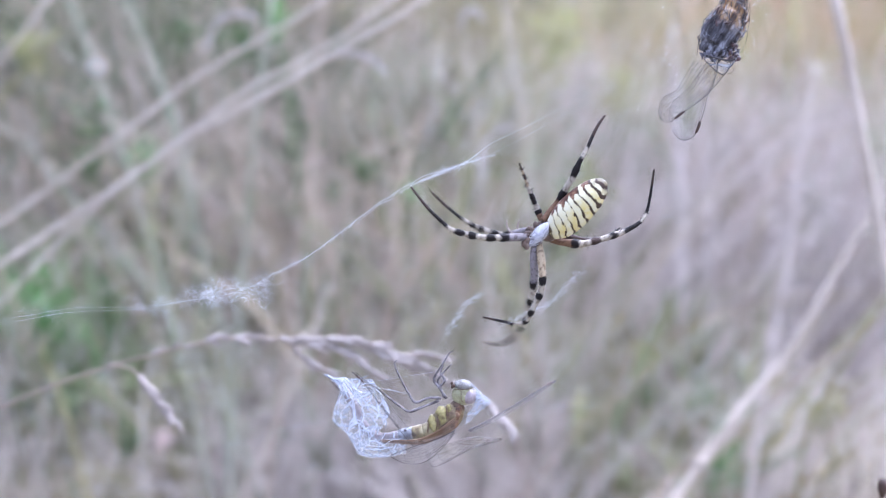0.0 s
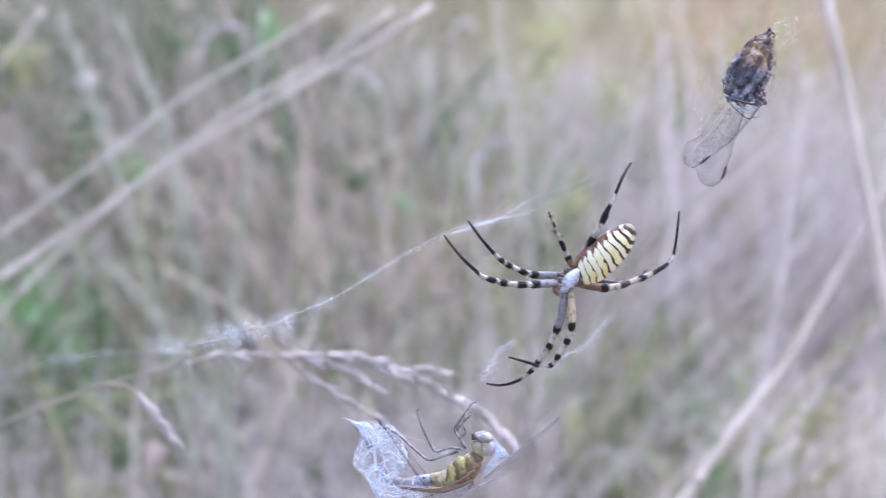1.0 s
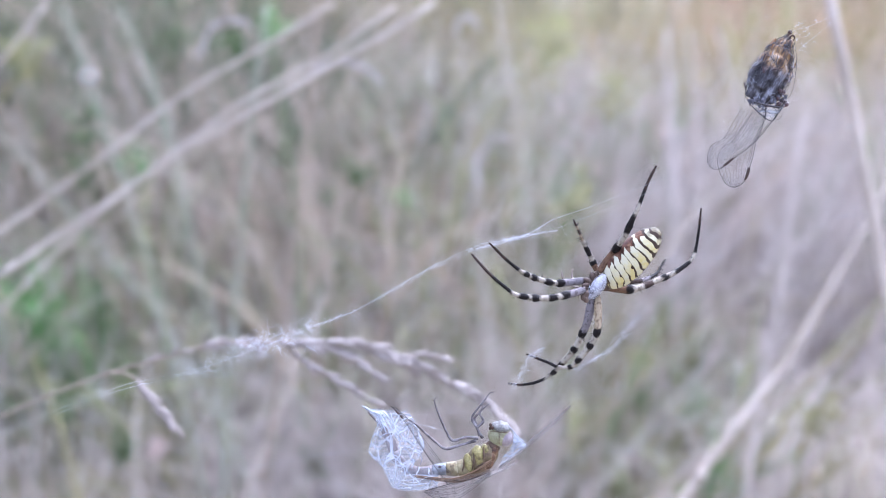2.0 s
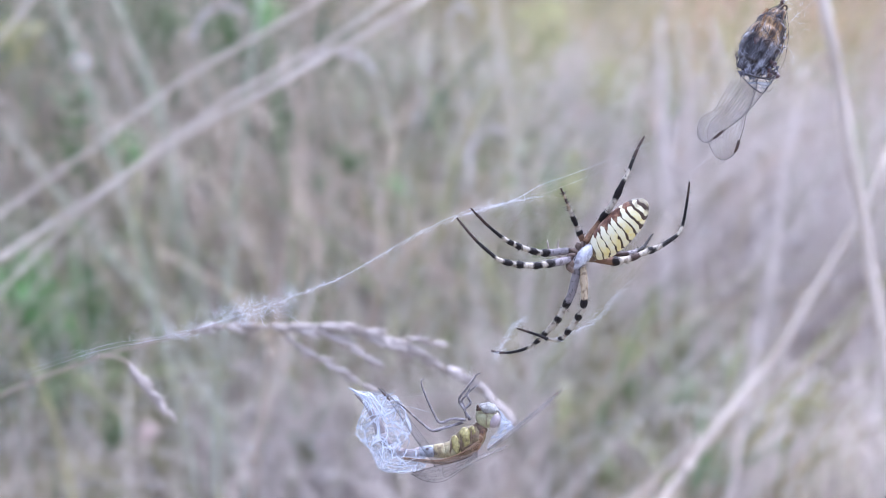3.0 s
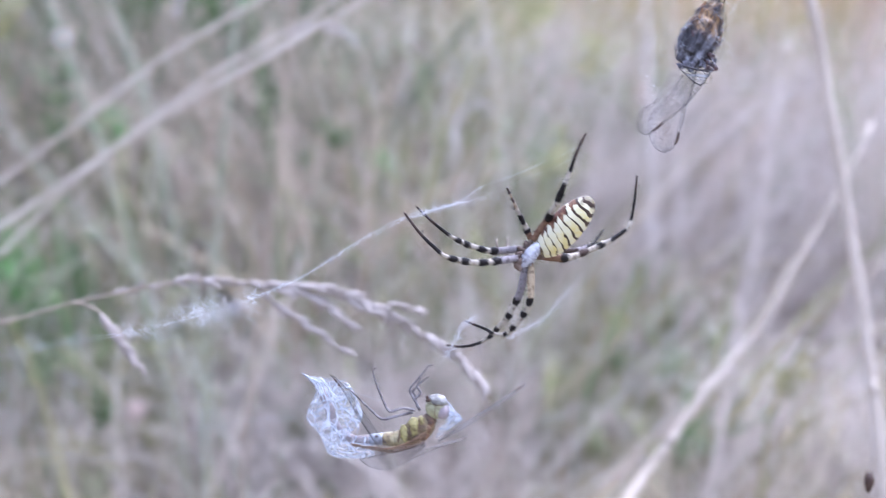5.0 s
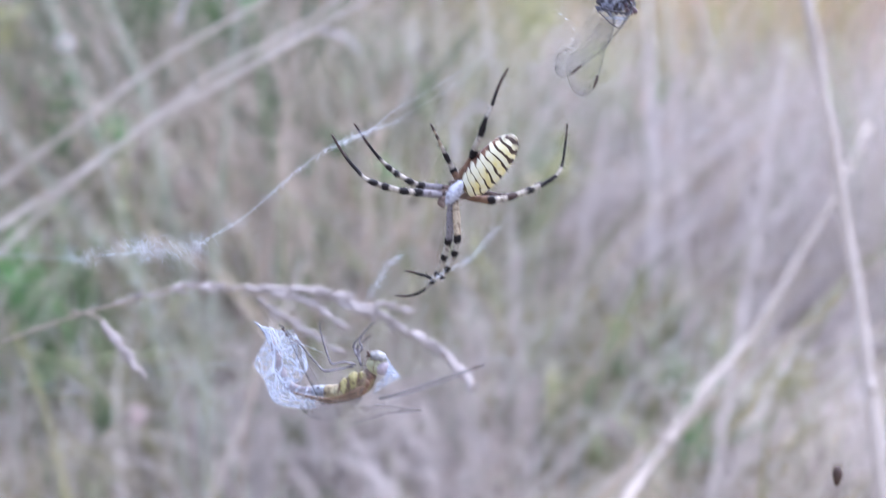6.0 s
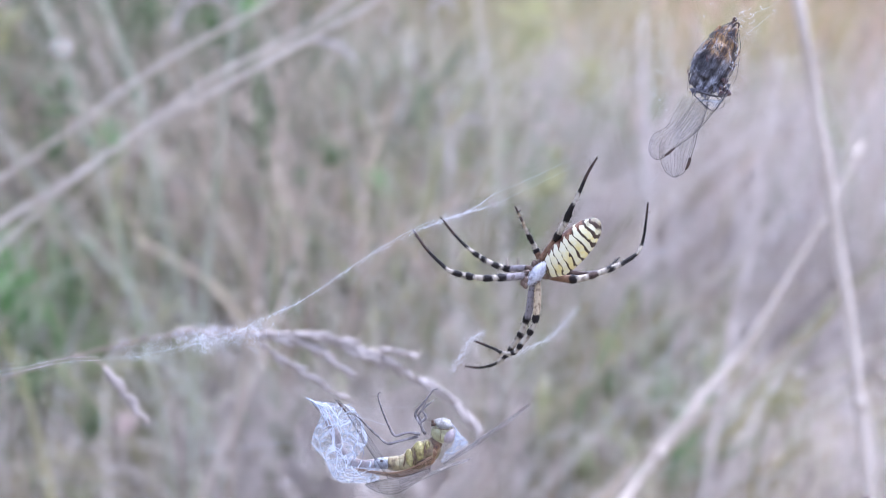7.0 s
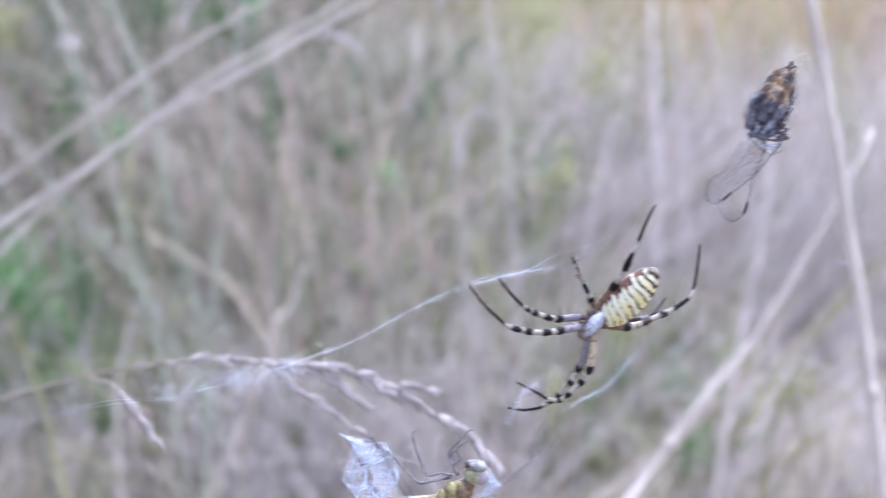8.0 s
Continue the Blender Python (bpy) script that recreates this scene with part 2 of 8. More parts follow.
def abdomen_material():
    """Cream and yellow cross bands parted by wavy black lines that thicken to the tail; brown, pale-veined flank."""
    m, nt, bsdf = nodes_of("banded_abdomen")
    tc = nt.nodes.new("ShaderNodeTexCoord")
    sep = nt.nodes.new("ShaderNodeSeparateXYZ")
    nt.links.new(tc.outputs["Object"], sep.inputs[0])
    x = math_node(nt, "MULTIPLY", sep.outputs[0], 1000.0)
    z = math_node(nt, "MULTIPLY", sep.outputs[2], 1000.0)
    wob = math_node(nt, "MULTIPLY", math_node(nt, "SUBTRACT", noise_of(nt, 520, 3), 0.5), 1.7)
    slant = math_node(nt, "MULTIPLY", z, math_node(nt, "SUBTRACT", math_node(nt, "MULTIPLY", x, 0.05), 0.30))
    u = math_node(nt, "ADD", math_node(nt, "ADD", x, wob), slant)
    cyc = math_node(nt, "MULTIPLY", math_node(nt, "ADD", u, 20.0), 1 / 1.2)
    fr = math_node(nt, "FRACT", cyc)
    rear = math_node(nt, "MAXIMUM", x, 0.0)
    thick = math_node(nt, "ADD", math_node(nt, "MULTIPLY", rear, 0.065), 0.145)
    under = math_node(nt, "MAXIMUM", math_node(nt, "MULTIPLY", z, -1.0), 0.0)
    thick = math_node(nt, "ADD", thick, math_node(nt, "MULTIPLY", under, 0.085))
    thick = math_node(nt, "ADD", thick, math_node(nt, "MULTIPLY", math_node(nt, "SUBTRACT", noise_of(nt, 1000, 3), 0.5), 0.75))
    line = math_node(nt, "SUBTRACT", thick, fr)
    line = ramp(nt, math_node(nt, "MULTIPLY", line, 7.0), [(0.0, (0, 0, 0)), (0.5, (1, 1, 1))])
    even = math_node(nt, "FRACT", math_node(nt, "MULTIPLY", math_node(nt, "FLOOR", cyc), 0.5))
    # pale bands turn from cream to yellow as z falls, every other one more
    yellow_side = ramp(nt, math_node(nt, "MULTIPLY", math_node(nt, "SUBTRACT", 2.0, z), 0.36), [(0.0, (0, 0, 0)), (1.0, (1, 1, 1))])
    pale = mix(nt, math_node(nt, "MULTIPLY", yellow_side, math_node(nt, "ADD", math_node(nt, "MULTIPLY", even, 0.9), 0.35)), (0.48, 0.45, 0.32), (0.46, 0.37, 0.11))
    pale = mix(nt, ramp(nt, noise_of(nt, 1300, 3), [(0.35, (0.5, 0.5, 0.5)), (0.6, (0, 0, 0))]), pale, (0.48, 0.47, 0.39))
    col = mix(nt, line, pale, (0.034, 0.02, 0.013))
    tail = ramp(nt, math_node(nt, "MULTIPLY", math_node(nt, "ADD", math_node(nt, "SUBTRACT", x, 4.1), math_node(nt, "MULTIPLY", math_node(nt, "SUBTRACT", noise_of(nt, 700, 2), 0.5), 3.0)), 0.7), [(0.2, (0, 0, 0)), (0.7, (0.8, 0.8, 0.8))])
    col = mix(nt, tail, col, (0.028, 0.016, 0.01))
    edge = math_node(nt, "ADD", z, math_node(nt, "MULTIPLY", math_node(nt, "SUBTRACT", noise_of(nt, 600, 3), 0.5), 1.6))
    edge = math_node(nt, "ADD", edge, math_node(nt, "MULTIPLY", x, 0.09))
    edge = math_node(nt, "ADD", edge, math_node(nt, "ABSOLUTE", math_node(nt, "SUBTRACT", fr, 0.62)))
    lobes = nt.nodes.new("ShaderNodeTexWhiteNoise")
    lobes.noise_dimensions = "1D"
    nt.links.new(math_node(nt, "FLOOR", cyc), lobes.inputs["W"])
    edge = math_node(nt, "ADD", edge, math_node(nt, "MULTIPLY", lobes.outputs["Value"], 0.9))
    side = ramp(nt, math_node(nt, "SUBTRACT", edge, 2.65), [(0.0, (0, 0, 0)), (0.12, (1, 1, 1))])
    flank = ramp(nt, noise_of(nt, 1100, 3), [(0.34, (0.035, 0.014, 0.009)), (0.52, (0.095, 0.042, 0.024)), (0.72, (0.19, 0.115, 0.07))])
    rim = ramp(nt, math_node(nt, "MULTIPLY", math_node(nt, "ADD", math_node(nt, "ADD", u, wob), 5.3), -1.4), [(0.3, (0, 0, 0)), (0.7, (0.85, 0.85, 0.85))])
    col = mix(nt, rim, col, (0.045, 0.018, 0.012))
    nt.links.new(mix(nt, side, col, flank), bsdf.inputs["Base Color"])
    bsdf.inputs["Roughness"].default_value = 0.62
    bsdf.inputs["Specular IOR Level"].default_value = 0.15
    bump(nt, bsdf, noise_of(nt, 2600, 3), 0.35, 0.0002)
    return m


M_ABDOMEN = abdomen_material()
M_CARAPACE = mottled("silvery_carapace", [(0.34, (0.09, 0.075, 0.085)), (0.46, (0.27, 0.26, 0.29)), (0.64, (0.46, 0.46, 0.51))], 620, 0.5, 0.25, 0.5)
M_PALP = mottled("pale_palp", [(0.3, (0.06, 0.04, 0.035)), (0.5, (0.24, 0.19, 0.16)), (0.7, (0.34, 0.30, 0.27))], 700, 0.6)
M_FACE = mottled("brown_face", [(0.3, (0.035, 0.022, 0.017)), (0.52, (0.10, 0.065, 0.047)), (0.7, (0.20, 0.16, 0.125))], 900, 0.6)


# ---------------------------------------------------------------- shaping helpers (millimetres in, metres out)
MM = 0.001


def part(name, data, material, parent, label="", smooth=True):
    if isinstance(data, bmesh.types.BMesh):
        me = bpy.data.meshes.new(name)
        data.normal_update()
        data.to_mesh(me)
        data.free()
    else:
        me = data
    if material and not me.materials:
        me.materials.append(material)
    if smooth:
        me.polygons.foreach_set("use_smooth", [True] * len(me.polygons))
    ob = new(name, me)
    if parent:
        ob.parent = parent
    if label:
        ob["label"] = label
    return ob


def smooth_line(pts, n):
    """n points spaced evenly along a soft curve through pts."""
    p = np.array(pts, float)
    if len(p) > 2:
        q = np.vstack([2 * p[0] - p[1], p, 2 * p[-1] - p[-2]])
        fine = []
        for i in range(1, len(q) - 2):
            for s in np.linspace(0, 1, 12, endpoint=False):
                a, b, c, d = q[i - 1:i + 3]
                fine.append(0.5 * (2 * b + (c - a) * s + (2 * a - 5 * b + 4 * c - d) * s * s + (3 * b - a - 3 * c + d) * s ** 3))
        p = np.array(fine + [p[-1]])
    run = np.concatenate([[0], np.cumsum(np.linalg.norm(np.diff(p, axis=0), axis=1))])
    at = np.linspace(0, run[-1], n)
    return np.stack([np.interp(at, run, p[:, k]) for k in range(3)], 1)


def tube(bm, pts, radii, sides=6, scale=MM, uv=None, caps=True):
    """A tapering round rod along pts; radii at even steps. u of the optional uv layer runs along it."""
    p = np.array(pts, float)
    n = len(p)
    r = np.interp(np.linspace(0, 1, n), np.linspace(0, 1, len(radii)), radii)
    d = np.gradient(p, axis=0)
    d /= np.linalg.norm(d, axis=1)[:, None] + 1e-12
    side = np.cross(d[0], (0.31, 0.83, 0.46))
    rings = []
    for i in range(n):
        side = side - d[i] * (side @ d[i])
        side /= np.linalg.norm(side) + 1e-12
        up = np.cross(d[i], side)
        ring = []
        for k in range(sides):
            a = 2 * math.pi * k / sides
            ring.append(bm.verts.new((p[i] + r[i] * (math.cos(a) * side + math.sin(a) * up)) * scale))
        rings.append(ring)
    for i in range(n - 1):
        for k in range(sides):
            j = (k + 1) % sides
            fc = bm.faces.new((rings[i][k], rings[i][j], rings[i + 1][j], rings[i + 1][k]))
            if uv:
                for lp in fc.loops:
                    lp[uv].uv = (i / (n - 1) if lp.vert in (rings[i][k], rings[i][j]) else (i + 1) / (n - 1), k / sides)
    if caps and sides > 2:
        for ring, u in ((rings[0][::-1], 0), (rings[-1], 1)):
            fc = bm.faces.new(ring)
            if uv:
                for lp in fc.loops:
                    lp[uv].uv = (u, 0)


def ball(bm, centre, radii, turn=None, rings=14, seg=20, rough=0.0, grain=1.0, shape=None, scale=MM):
    """An egg of three radii about its own axes; rough lumps it, shape(u) swells it along x."""
    turn = turn or Matrix.Identity(3)
    grid = []
    for i in range(rings + 1):
        th = math.pi * i / rings
        row = []
        for k in range(seg):
            ph = 2 * math.pi * k / seg
            v = Vector((-math.cos(th), math.sin(th) * math.cos(ph), math.sin(th) * math.sin(ph)))
            w = shape(v.x) if shape else 1.0
            q = Vector((v.x * radii[0], v.y * radii[1] * w, v.z * radii[2] * w))
            if rough:
                q *= 1 + rough * noise.noise(q * grain + Vector(centre))
            row.append(q)
            if i in (0, rings):
                break
        grid.append([bm.verts.new((turn @ q + Vector(centre)) * scale) for q in row])
    for i in range(rings):
        a, b = grid[i], grid[i + 1]
        for k in range(seg):
            j = (k + 1) % seg
            if len(a) == 1:
                bm.faces.new((a[0], b[j], b[k]))
            elif len(b) == 1:
                bm.faces.new((a[k], a[j], b[0]))
            else:
                bm.faces.new((a[k], a[j], b[j], b[k]))


def thread(bm, pts, r, wander=0.0, n=24, rng=random, sides=4):
    """A silk thread through pts that wanders off its line."""
    p = smooth_line(pts, n)
    if wander:
        off = np.cumsum([[rng.gauss(0, wander) for _ in range(3)] for _ in range(n)], axis=0)
        off -= np.linspace(0, 1, n)[:, None] * off[-1]
        p = p + off
    tube(bm, p, [r * 0.75, r, r * 1.15, r, r * 0.75], sides, caps=False)


def empty(name):
    ob = new(name)
    ob.empty_display_size = 0.005
    return ob


# ---------------------------------------------------------------- ground and meadow
def ground():
    bm = bmesh.new()
    edges = [-400, -120, -40, -14, -6, -3, -1.5, -0.7, 0, 0.7, 1.5, 3, 6, 14, 40, 120, 400]
    grid = [[bm.verts.new((x, y, 0.03 * noise.noise(Vector((x, y, 0)) * 0.7) if abs(x) < 20 and abs(y) < 20 else 0)) for y in edges] for x in edges]
    for i in range(len(edges) - 1):
        for j in range(len(edges) - 1):
            bm.faces.new((grid[i][j], grid[i + 1][j], grid[i + 1][j + 1], grid[i][j + 1]))
    tagged(part("ground", bm, M_SOIL, None), "matted dry grass litter on meadow soil", "ground", kind="structure")


ground()


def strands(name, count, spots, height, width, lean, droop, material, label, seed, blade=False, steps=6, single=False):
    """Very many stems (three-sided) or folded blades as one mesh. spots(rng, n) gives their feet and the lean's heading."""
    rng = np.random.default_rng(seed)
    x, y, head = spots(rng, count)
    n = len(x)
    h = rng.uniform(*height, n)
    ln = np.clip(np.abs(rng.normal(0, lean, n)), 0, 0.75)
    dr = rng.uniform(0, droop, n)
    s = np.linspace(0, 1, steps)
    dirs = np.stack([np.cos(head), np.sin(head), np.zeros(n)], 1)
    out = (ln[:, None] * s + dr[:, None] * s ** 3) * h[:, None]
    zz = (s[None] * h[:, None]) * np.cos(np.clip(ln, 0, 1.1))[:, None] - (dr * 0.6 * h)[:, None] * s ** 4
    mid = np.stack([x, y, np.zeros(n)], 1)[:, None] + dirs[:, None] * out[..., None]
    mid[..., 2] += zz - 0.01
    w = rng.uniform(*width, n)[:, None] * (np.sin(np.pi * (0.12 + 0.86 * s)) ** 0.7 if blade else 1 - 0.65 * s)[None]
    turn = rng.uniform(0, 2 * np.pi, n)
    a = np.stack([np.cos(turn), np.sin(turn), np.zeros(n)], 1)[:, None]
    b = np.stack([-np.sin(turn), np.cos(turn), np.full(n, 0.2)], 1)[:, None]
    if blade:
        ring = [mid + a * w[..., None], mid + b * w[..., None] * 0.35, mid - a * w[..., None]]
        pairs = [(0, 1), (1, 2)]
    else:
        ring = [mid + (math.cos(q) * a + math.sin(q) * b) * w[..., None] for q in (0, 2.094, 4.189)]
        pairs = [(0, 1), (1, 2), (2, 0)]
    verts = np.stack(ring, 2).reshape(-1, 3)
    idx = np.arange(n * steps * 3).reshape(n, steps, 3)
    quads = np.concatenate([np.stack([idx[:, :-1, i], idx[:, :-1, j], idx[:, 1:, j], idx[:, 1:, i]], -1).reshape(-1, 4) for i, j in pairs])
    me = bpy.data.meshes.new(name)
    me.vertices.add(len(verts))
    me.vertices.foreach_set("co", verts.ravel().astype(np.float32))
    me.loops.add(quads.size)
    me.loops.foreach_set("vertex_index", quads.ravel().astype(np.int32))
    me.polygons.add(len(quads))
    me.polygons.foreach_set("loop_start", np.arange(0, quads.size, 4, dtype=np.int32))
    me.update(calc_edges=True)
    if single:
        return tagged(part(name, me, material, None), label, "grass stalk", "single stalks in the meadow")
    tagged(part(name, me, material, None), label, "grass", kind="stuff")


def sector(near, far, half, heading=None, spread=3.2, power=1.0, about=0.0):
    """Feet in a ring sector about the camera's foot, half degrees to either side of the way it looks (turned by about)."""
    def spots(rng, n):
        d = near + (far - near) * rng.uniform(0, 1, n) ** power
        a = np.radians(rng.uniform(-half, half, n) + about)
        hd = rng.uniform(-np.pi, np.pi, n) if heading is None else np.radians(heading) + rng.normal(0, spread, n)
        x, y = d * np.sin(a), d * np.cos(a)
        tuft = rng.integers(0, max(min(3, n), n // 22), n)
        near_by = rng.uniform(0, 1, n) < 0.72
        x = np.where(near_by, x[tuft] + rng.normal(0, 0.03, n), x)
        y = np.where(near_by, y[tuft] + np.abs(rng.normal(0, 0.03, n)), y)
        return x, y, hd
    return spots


strands("dry_grass", 220, sector(1.15, 1.9, 40), (0.45, 0.75), (0.0008, 0.0018), 0.35, 0.3, M_STRAW, "dry straw-coloured grass stems of the meadow", 21)
strands("pale_grass", 900, sector(1.35, 2.3, 16, about=11), (0.08, 0.26), (0.0014, 0.0030), 0.5, 0.4, M_STRAW, "short dry grass stems", 27)
strands("pale_grass", 1100, sector(2.3, 4.2, 15, about=12), (0.18, 0.45), (0.0016, 0.0034), 0.45, 0.4, M_PALE_STRAW, "pale bleached grass stems", 22)
strands("pale_grass", 320, sector(1.2, 2.6, 14, heading=0, spread=0.6, about=13), (0.3, 0.55), (0.0014, 0.0030), 0.5, 0.3, M_PALE_STRAW, "pale bleached grass stems swept to one side", 23)
strands("pale_grass", 170, sector(0.95, 1.7, 16, heading=180, spread=0.7, about=-13), (0.4, 0.68), (0.0010, 0.0020), 0.45, 0.3, M_STRAW, "thin pale grass stems leaning over green herbs", 24)
strands("dry_grass", 1500, sector(1.6, 6.0, 18, about=-18), (0.5, 0.9), (0.0015, 0.0035), 0.5, 0.6, M_FAR_STRAW, "dense dry straw-coloured grass stems further off", 2)
strands("dry_grass", 2000, sector(2.0, 5.0, 18, about=14), (0.2, 0.46), (0.0015, 0.0035), 0.5, 0.5, M_PALE_STRAW, "bleached straw-coloured grass stems further off", 25)
strands("dry_grass", 1500, sector(4.6, 9.0, 36), (0.6, 0.95), (0.002, 0.005), 0.4, 0.5, M_FAR_STRAW, "tall dry grass at the meadow's far side", 26)
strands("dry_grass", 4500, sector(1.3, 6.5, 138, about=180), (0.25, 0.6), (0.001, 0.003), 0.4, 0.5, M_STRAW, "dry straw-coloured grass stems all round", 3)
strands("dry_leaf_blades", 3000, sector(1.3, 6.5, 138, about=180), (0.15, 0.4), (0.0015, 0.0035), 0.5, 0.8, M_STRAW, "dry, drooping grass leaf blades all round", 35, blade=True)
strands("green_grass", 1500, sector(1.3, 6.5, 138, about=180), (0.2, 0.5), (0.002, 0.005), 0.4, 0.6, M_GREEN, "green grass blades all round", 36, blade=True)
strands("dry_leaf_blades", 1800, sector(1.75, 5.0, 36, power=0.8), (0.2, 0.5), (0.0015, 0.0032), 0.5, 0.8, M_STRAW, "dry, drooping grass leaf blades", 34, blade=True)
strands("dry_leaf_blades", 160, sector(0.95, 2.2, 13, about=-13), (0.3, 0.62), (0.002, 0.005), 0.4, 0.6, M_FAR_STRAW, "dull dry grass blades among stems", 5, blade=True)
strands("green_grass", 80, sector(1.0, 2.2, 4, about=3), (0.35, 0.6), (0.002, 0.005), 0.4, 0.6, M_GREEN, "tuft of green grass blades", 7, blade=True)
strands("green_grass", 360, sector(1.6, 4.5, 34), (0.3, 0.6), (0.002, 0.006), 0.4, 0.6, M_FAR_STRAW, "tall dry grass blades among stems", 16, blade=True)
strands("green_grass", 330, sector(1.2, 4.5, 34), (0.25, 0.6), (0.002, 0.006), 0.4, 0.7, M_GREEN, "sparse green grass blades among dry stems", 6, blade=True)
strands("dark_herbs", 230, sector(1.5, 2.6, 9, about=-17), (0.5, 0.72), (0.004, 0.010), 0.35, 0.5, M_DEEP, "deep green herbs in the shade of the grass", 8, blade=True)
strands("dark_herbs", 90, sector(1.5, 2.8, 8, about=-5), (0.35, 0.56), (0.004, 0.010), 0.35, 0.5, M_DEEP, "deep green herbs low among the grass", 9, blade=True)
strands("low_dry_grass", 2600, sector(0.88, 2.5, 38), (0.10, 0.28), (0.001, 0.0022), 0.6, 0.5, M_PALE_STRAW, "low tangled dry grass near the ground", 31)
strands("low_dry_leaves", 1300, sector(0.88, 2.5, 38), (0.10, 0.24), (0.0012, 0.0024), 0.6, 0.8, M_STRAW, "low matted dry grass leaves", 14, blade=True)
strands("low_green_grass", 150, sector(0.9, 1.7, 13, about=-14), (0.12, 0.34), (0.002, 0.005), 0.5, 0.7, M_GREEN, "low green herbs near the ground", 17, blade=True)
strands("low_dry_grass", 420, sector(0.68, 1.05, 32), (0.05, 0.17), (0.0008, 0.0016), 0.6, 0.5, M_STRAW, "short dry grass stems in the litter", 32)
strands("low_green_grass", 240, sector(0.7, 1.1, 32), (0.05, 0.16), (0.0012, 0.0026), 0.6, 0.6, M_GREEN, "short green grass blades in the litter", 33, blade=True)
strands("low_green_grass", 380, sector(0.9, 2.4, 38), (0.15, 0.38), (0.002, 0.004), 0.5, 0.7, M_GREEN, "low green grass blades near the ground", 15, blade=True)
strands("dark_herbs", 200, sector(2.0, 3.6, 9, about=-19), (0.62, 0.86), (0.005, 0.012), 0.3, 0.4, M_DEEP, "tall deep green herbs in the shade", 41, blade=True)
strands("green_grass", 560, sector(2.3, 5.5, 11, about=13), (0.42, 0.74), (0.003, 0.007), 0.35, 0.4, M_OLIVE, "tall yellowing grass blades", 43, blade=True)
for seed, (az, near, far, high, wide, n) in enumerate(((-23, 1.15, 1.5, 0.34, 2.6, 70), (7.6, 1.6, 2.1, 0.34, 1.6, 60), (-16.5, 2.3, 2.8, 0.66, 2.2, 80), (-21, 1.8, 2.3, 0.48, 2.2, 70), (-8, 1.2, 1.6, 0.24, 2.6, 60), (17, 0.95, 1.3, 0.16, 3.5, 28), (12, 2.4, 3.0, 0.4, 1.6, 50), (-3, 2.4, 3.2, 0.52, 1.5, 50))):
    strands("grass_tuft", n, sector(near, far, wide, about=az), (high * 0.6, high), (0.002, 0.005), 0.3, 0.5, M_FRESH, "fresh green grass tuft among the dry stems", 60 + seed, blade=True)
for k in range(46):
    strands("grass_stalk", 1, sector(0.95, 1.7, 13, heading=10, spread=0.35, about=12), (0.35, 0.62), (0.0016, 0.0032), 0.75, 0.2, M_PALE_STRAW, "thick pale dry stem leaning to one side", 710 + k, single=True)
for k in range(34):
    strands("grass_stalk", 1, sector(0.9, 1.6, 14, heading=180, spread=0.4, about=-12), (0.38, 0.62), (0.0014, 0.0026), 0.55, 0.2, M_STALK_GREEN, "thick grey-green stem leaning over the herbs", 720 + k, single=True)
for k in range(30):
    strands("grass_stalk", 1, sector(1.4, 2.2, 22), (0.3, 0.6), (0.003, 0.006), 0.5, 0.4, M_RUST, "reddish-brown dry stem among pale grass", 730 + k, single=True)
for k in range(30):
    strands("grass_stalk", 1, sector(0.66, 1.0, 11, heading=0, spread=0.2, about=15), (0.24, 0.42), (0.0010, 0.0017), 0.95, 0.15, (M_PALE_STRAW, M_OLIVE, M_PALE_STRAW)[k % 3], "thin dry stem leaning far over", 810 + k, single=True)
strands("green_grass", 26, sector(0.85, 1.8, 9, heading=0, spread=0.3, about=14), (0.22, 0.44), (0.0015, 0.0035), 0.8, 0.3, M_OLIVE, "yellowing grass blades leaning to one side", 46, blade=True)
strands("green_grass", 60, sector(1.4, 2.4, 9, about=12), (0.3, 0.52), (0.002, 0.004), 0.4, 0.5, M_GREEN, "green grass blades among bleached stems", 47, blade=True)
strands("low_dry_grass", 700, sector(0.85, 1.6, 13, about=0), (0.08, 0.24), (0.001, 0.0022), 0.6, 0.5, M_PALE_STRAW, "low pale dry grass near the ground", 48)
strands("low_dry_grass", 320, sector(0.68, 0.98, 10, about=-4), (0.10, 0.25), (0.0008, 0.0018), 0.6, 0.4, M_PALE_STRAW, "short pale dry grass in the litter", 49)
strands("pale_grass", 380, sector(1.25, 2.2, 9, heading=0, spread=0.7, about=17), (0.24, 0.46), (0.0012, 0.0026), 0.5, 0.3, M_PALE_STRAW, "pale bleached grass stems swept to one side", 50)
strands("low_green_grass", 260, sector(0.88, 1.5, 11, about=9), (0.08, 0.24), (0.002, 0.005), 0.5, 0.7, M_GREEN, "low green grass blades among litter", 18, blade=True)
strands("pale_grass", 500, sector(1.4, 2.7, 9, about=19), (0.06, 0.2), (0.0016, 0.0032), 0.5, 0.4, M_FAR_STRAW, "short dull dry grass stems", 28)
strands("tall_far_grass", 1500, sector(7.0, 12.0, 36), (0.8, 1.5), (0.004, 0.010), 0.3, 0.4, M_OLIVE, "tall yellowing reeds and grass far off", 44, blade=True)
strands("tall_far_herbs", 900, sector(6.0, 12.0, 32, about=-4), (0.8, 1.5), (0.006, 0.014), 0.3, 0.4, M_GREEN, "tall green herbs far off", 45, blade=True)
# its peach colour stands in for warm light; no lamp warms this corner
strands("peach_grass", 900, sector(3.0, 6.0, 9, about=23), (0.5, 0.85), (0.002, 0.004), 0.3, 0.5, M_PEACH, "dry grass coloured peach to carry a warm glow", 10)


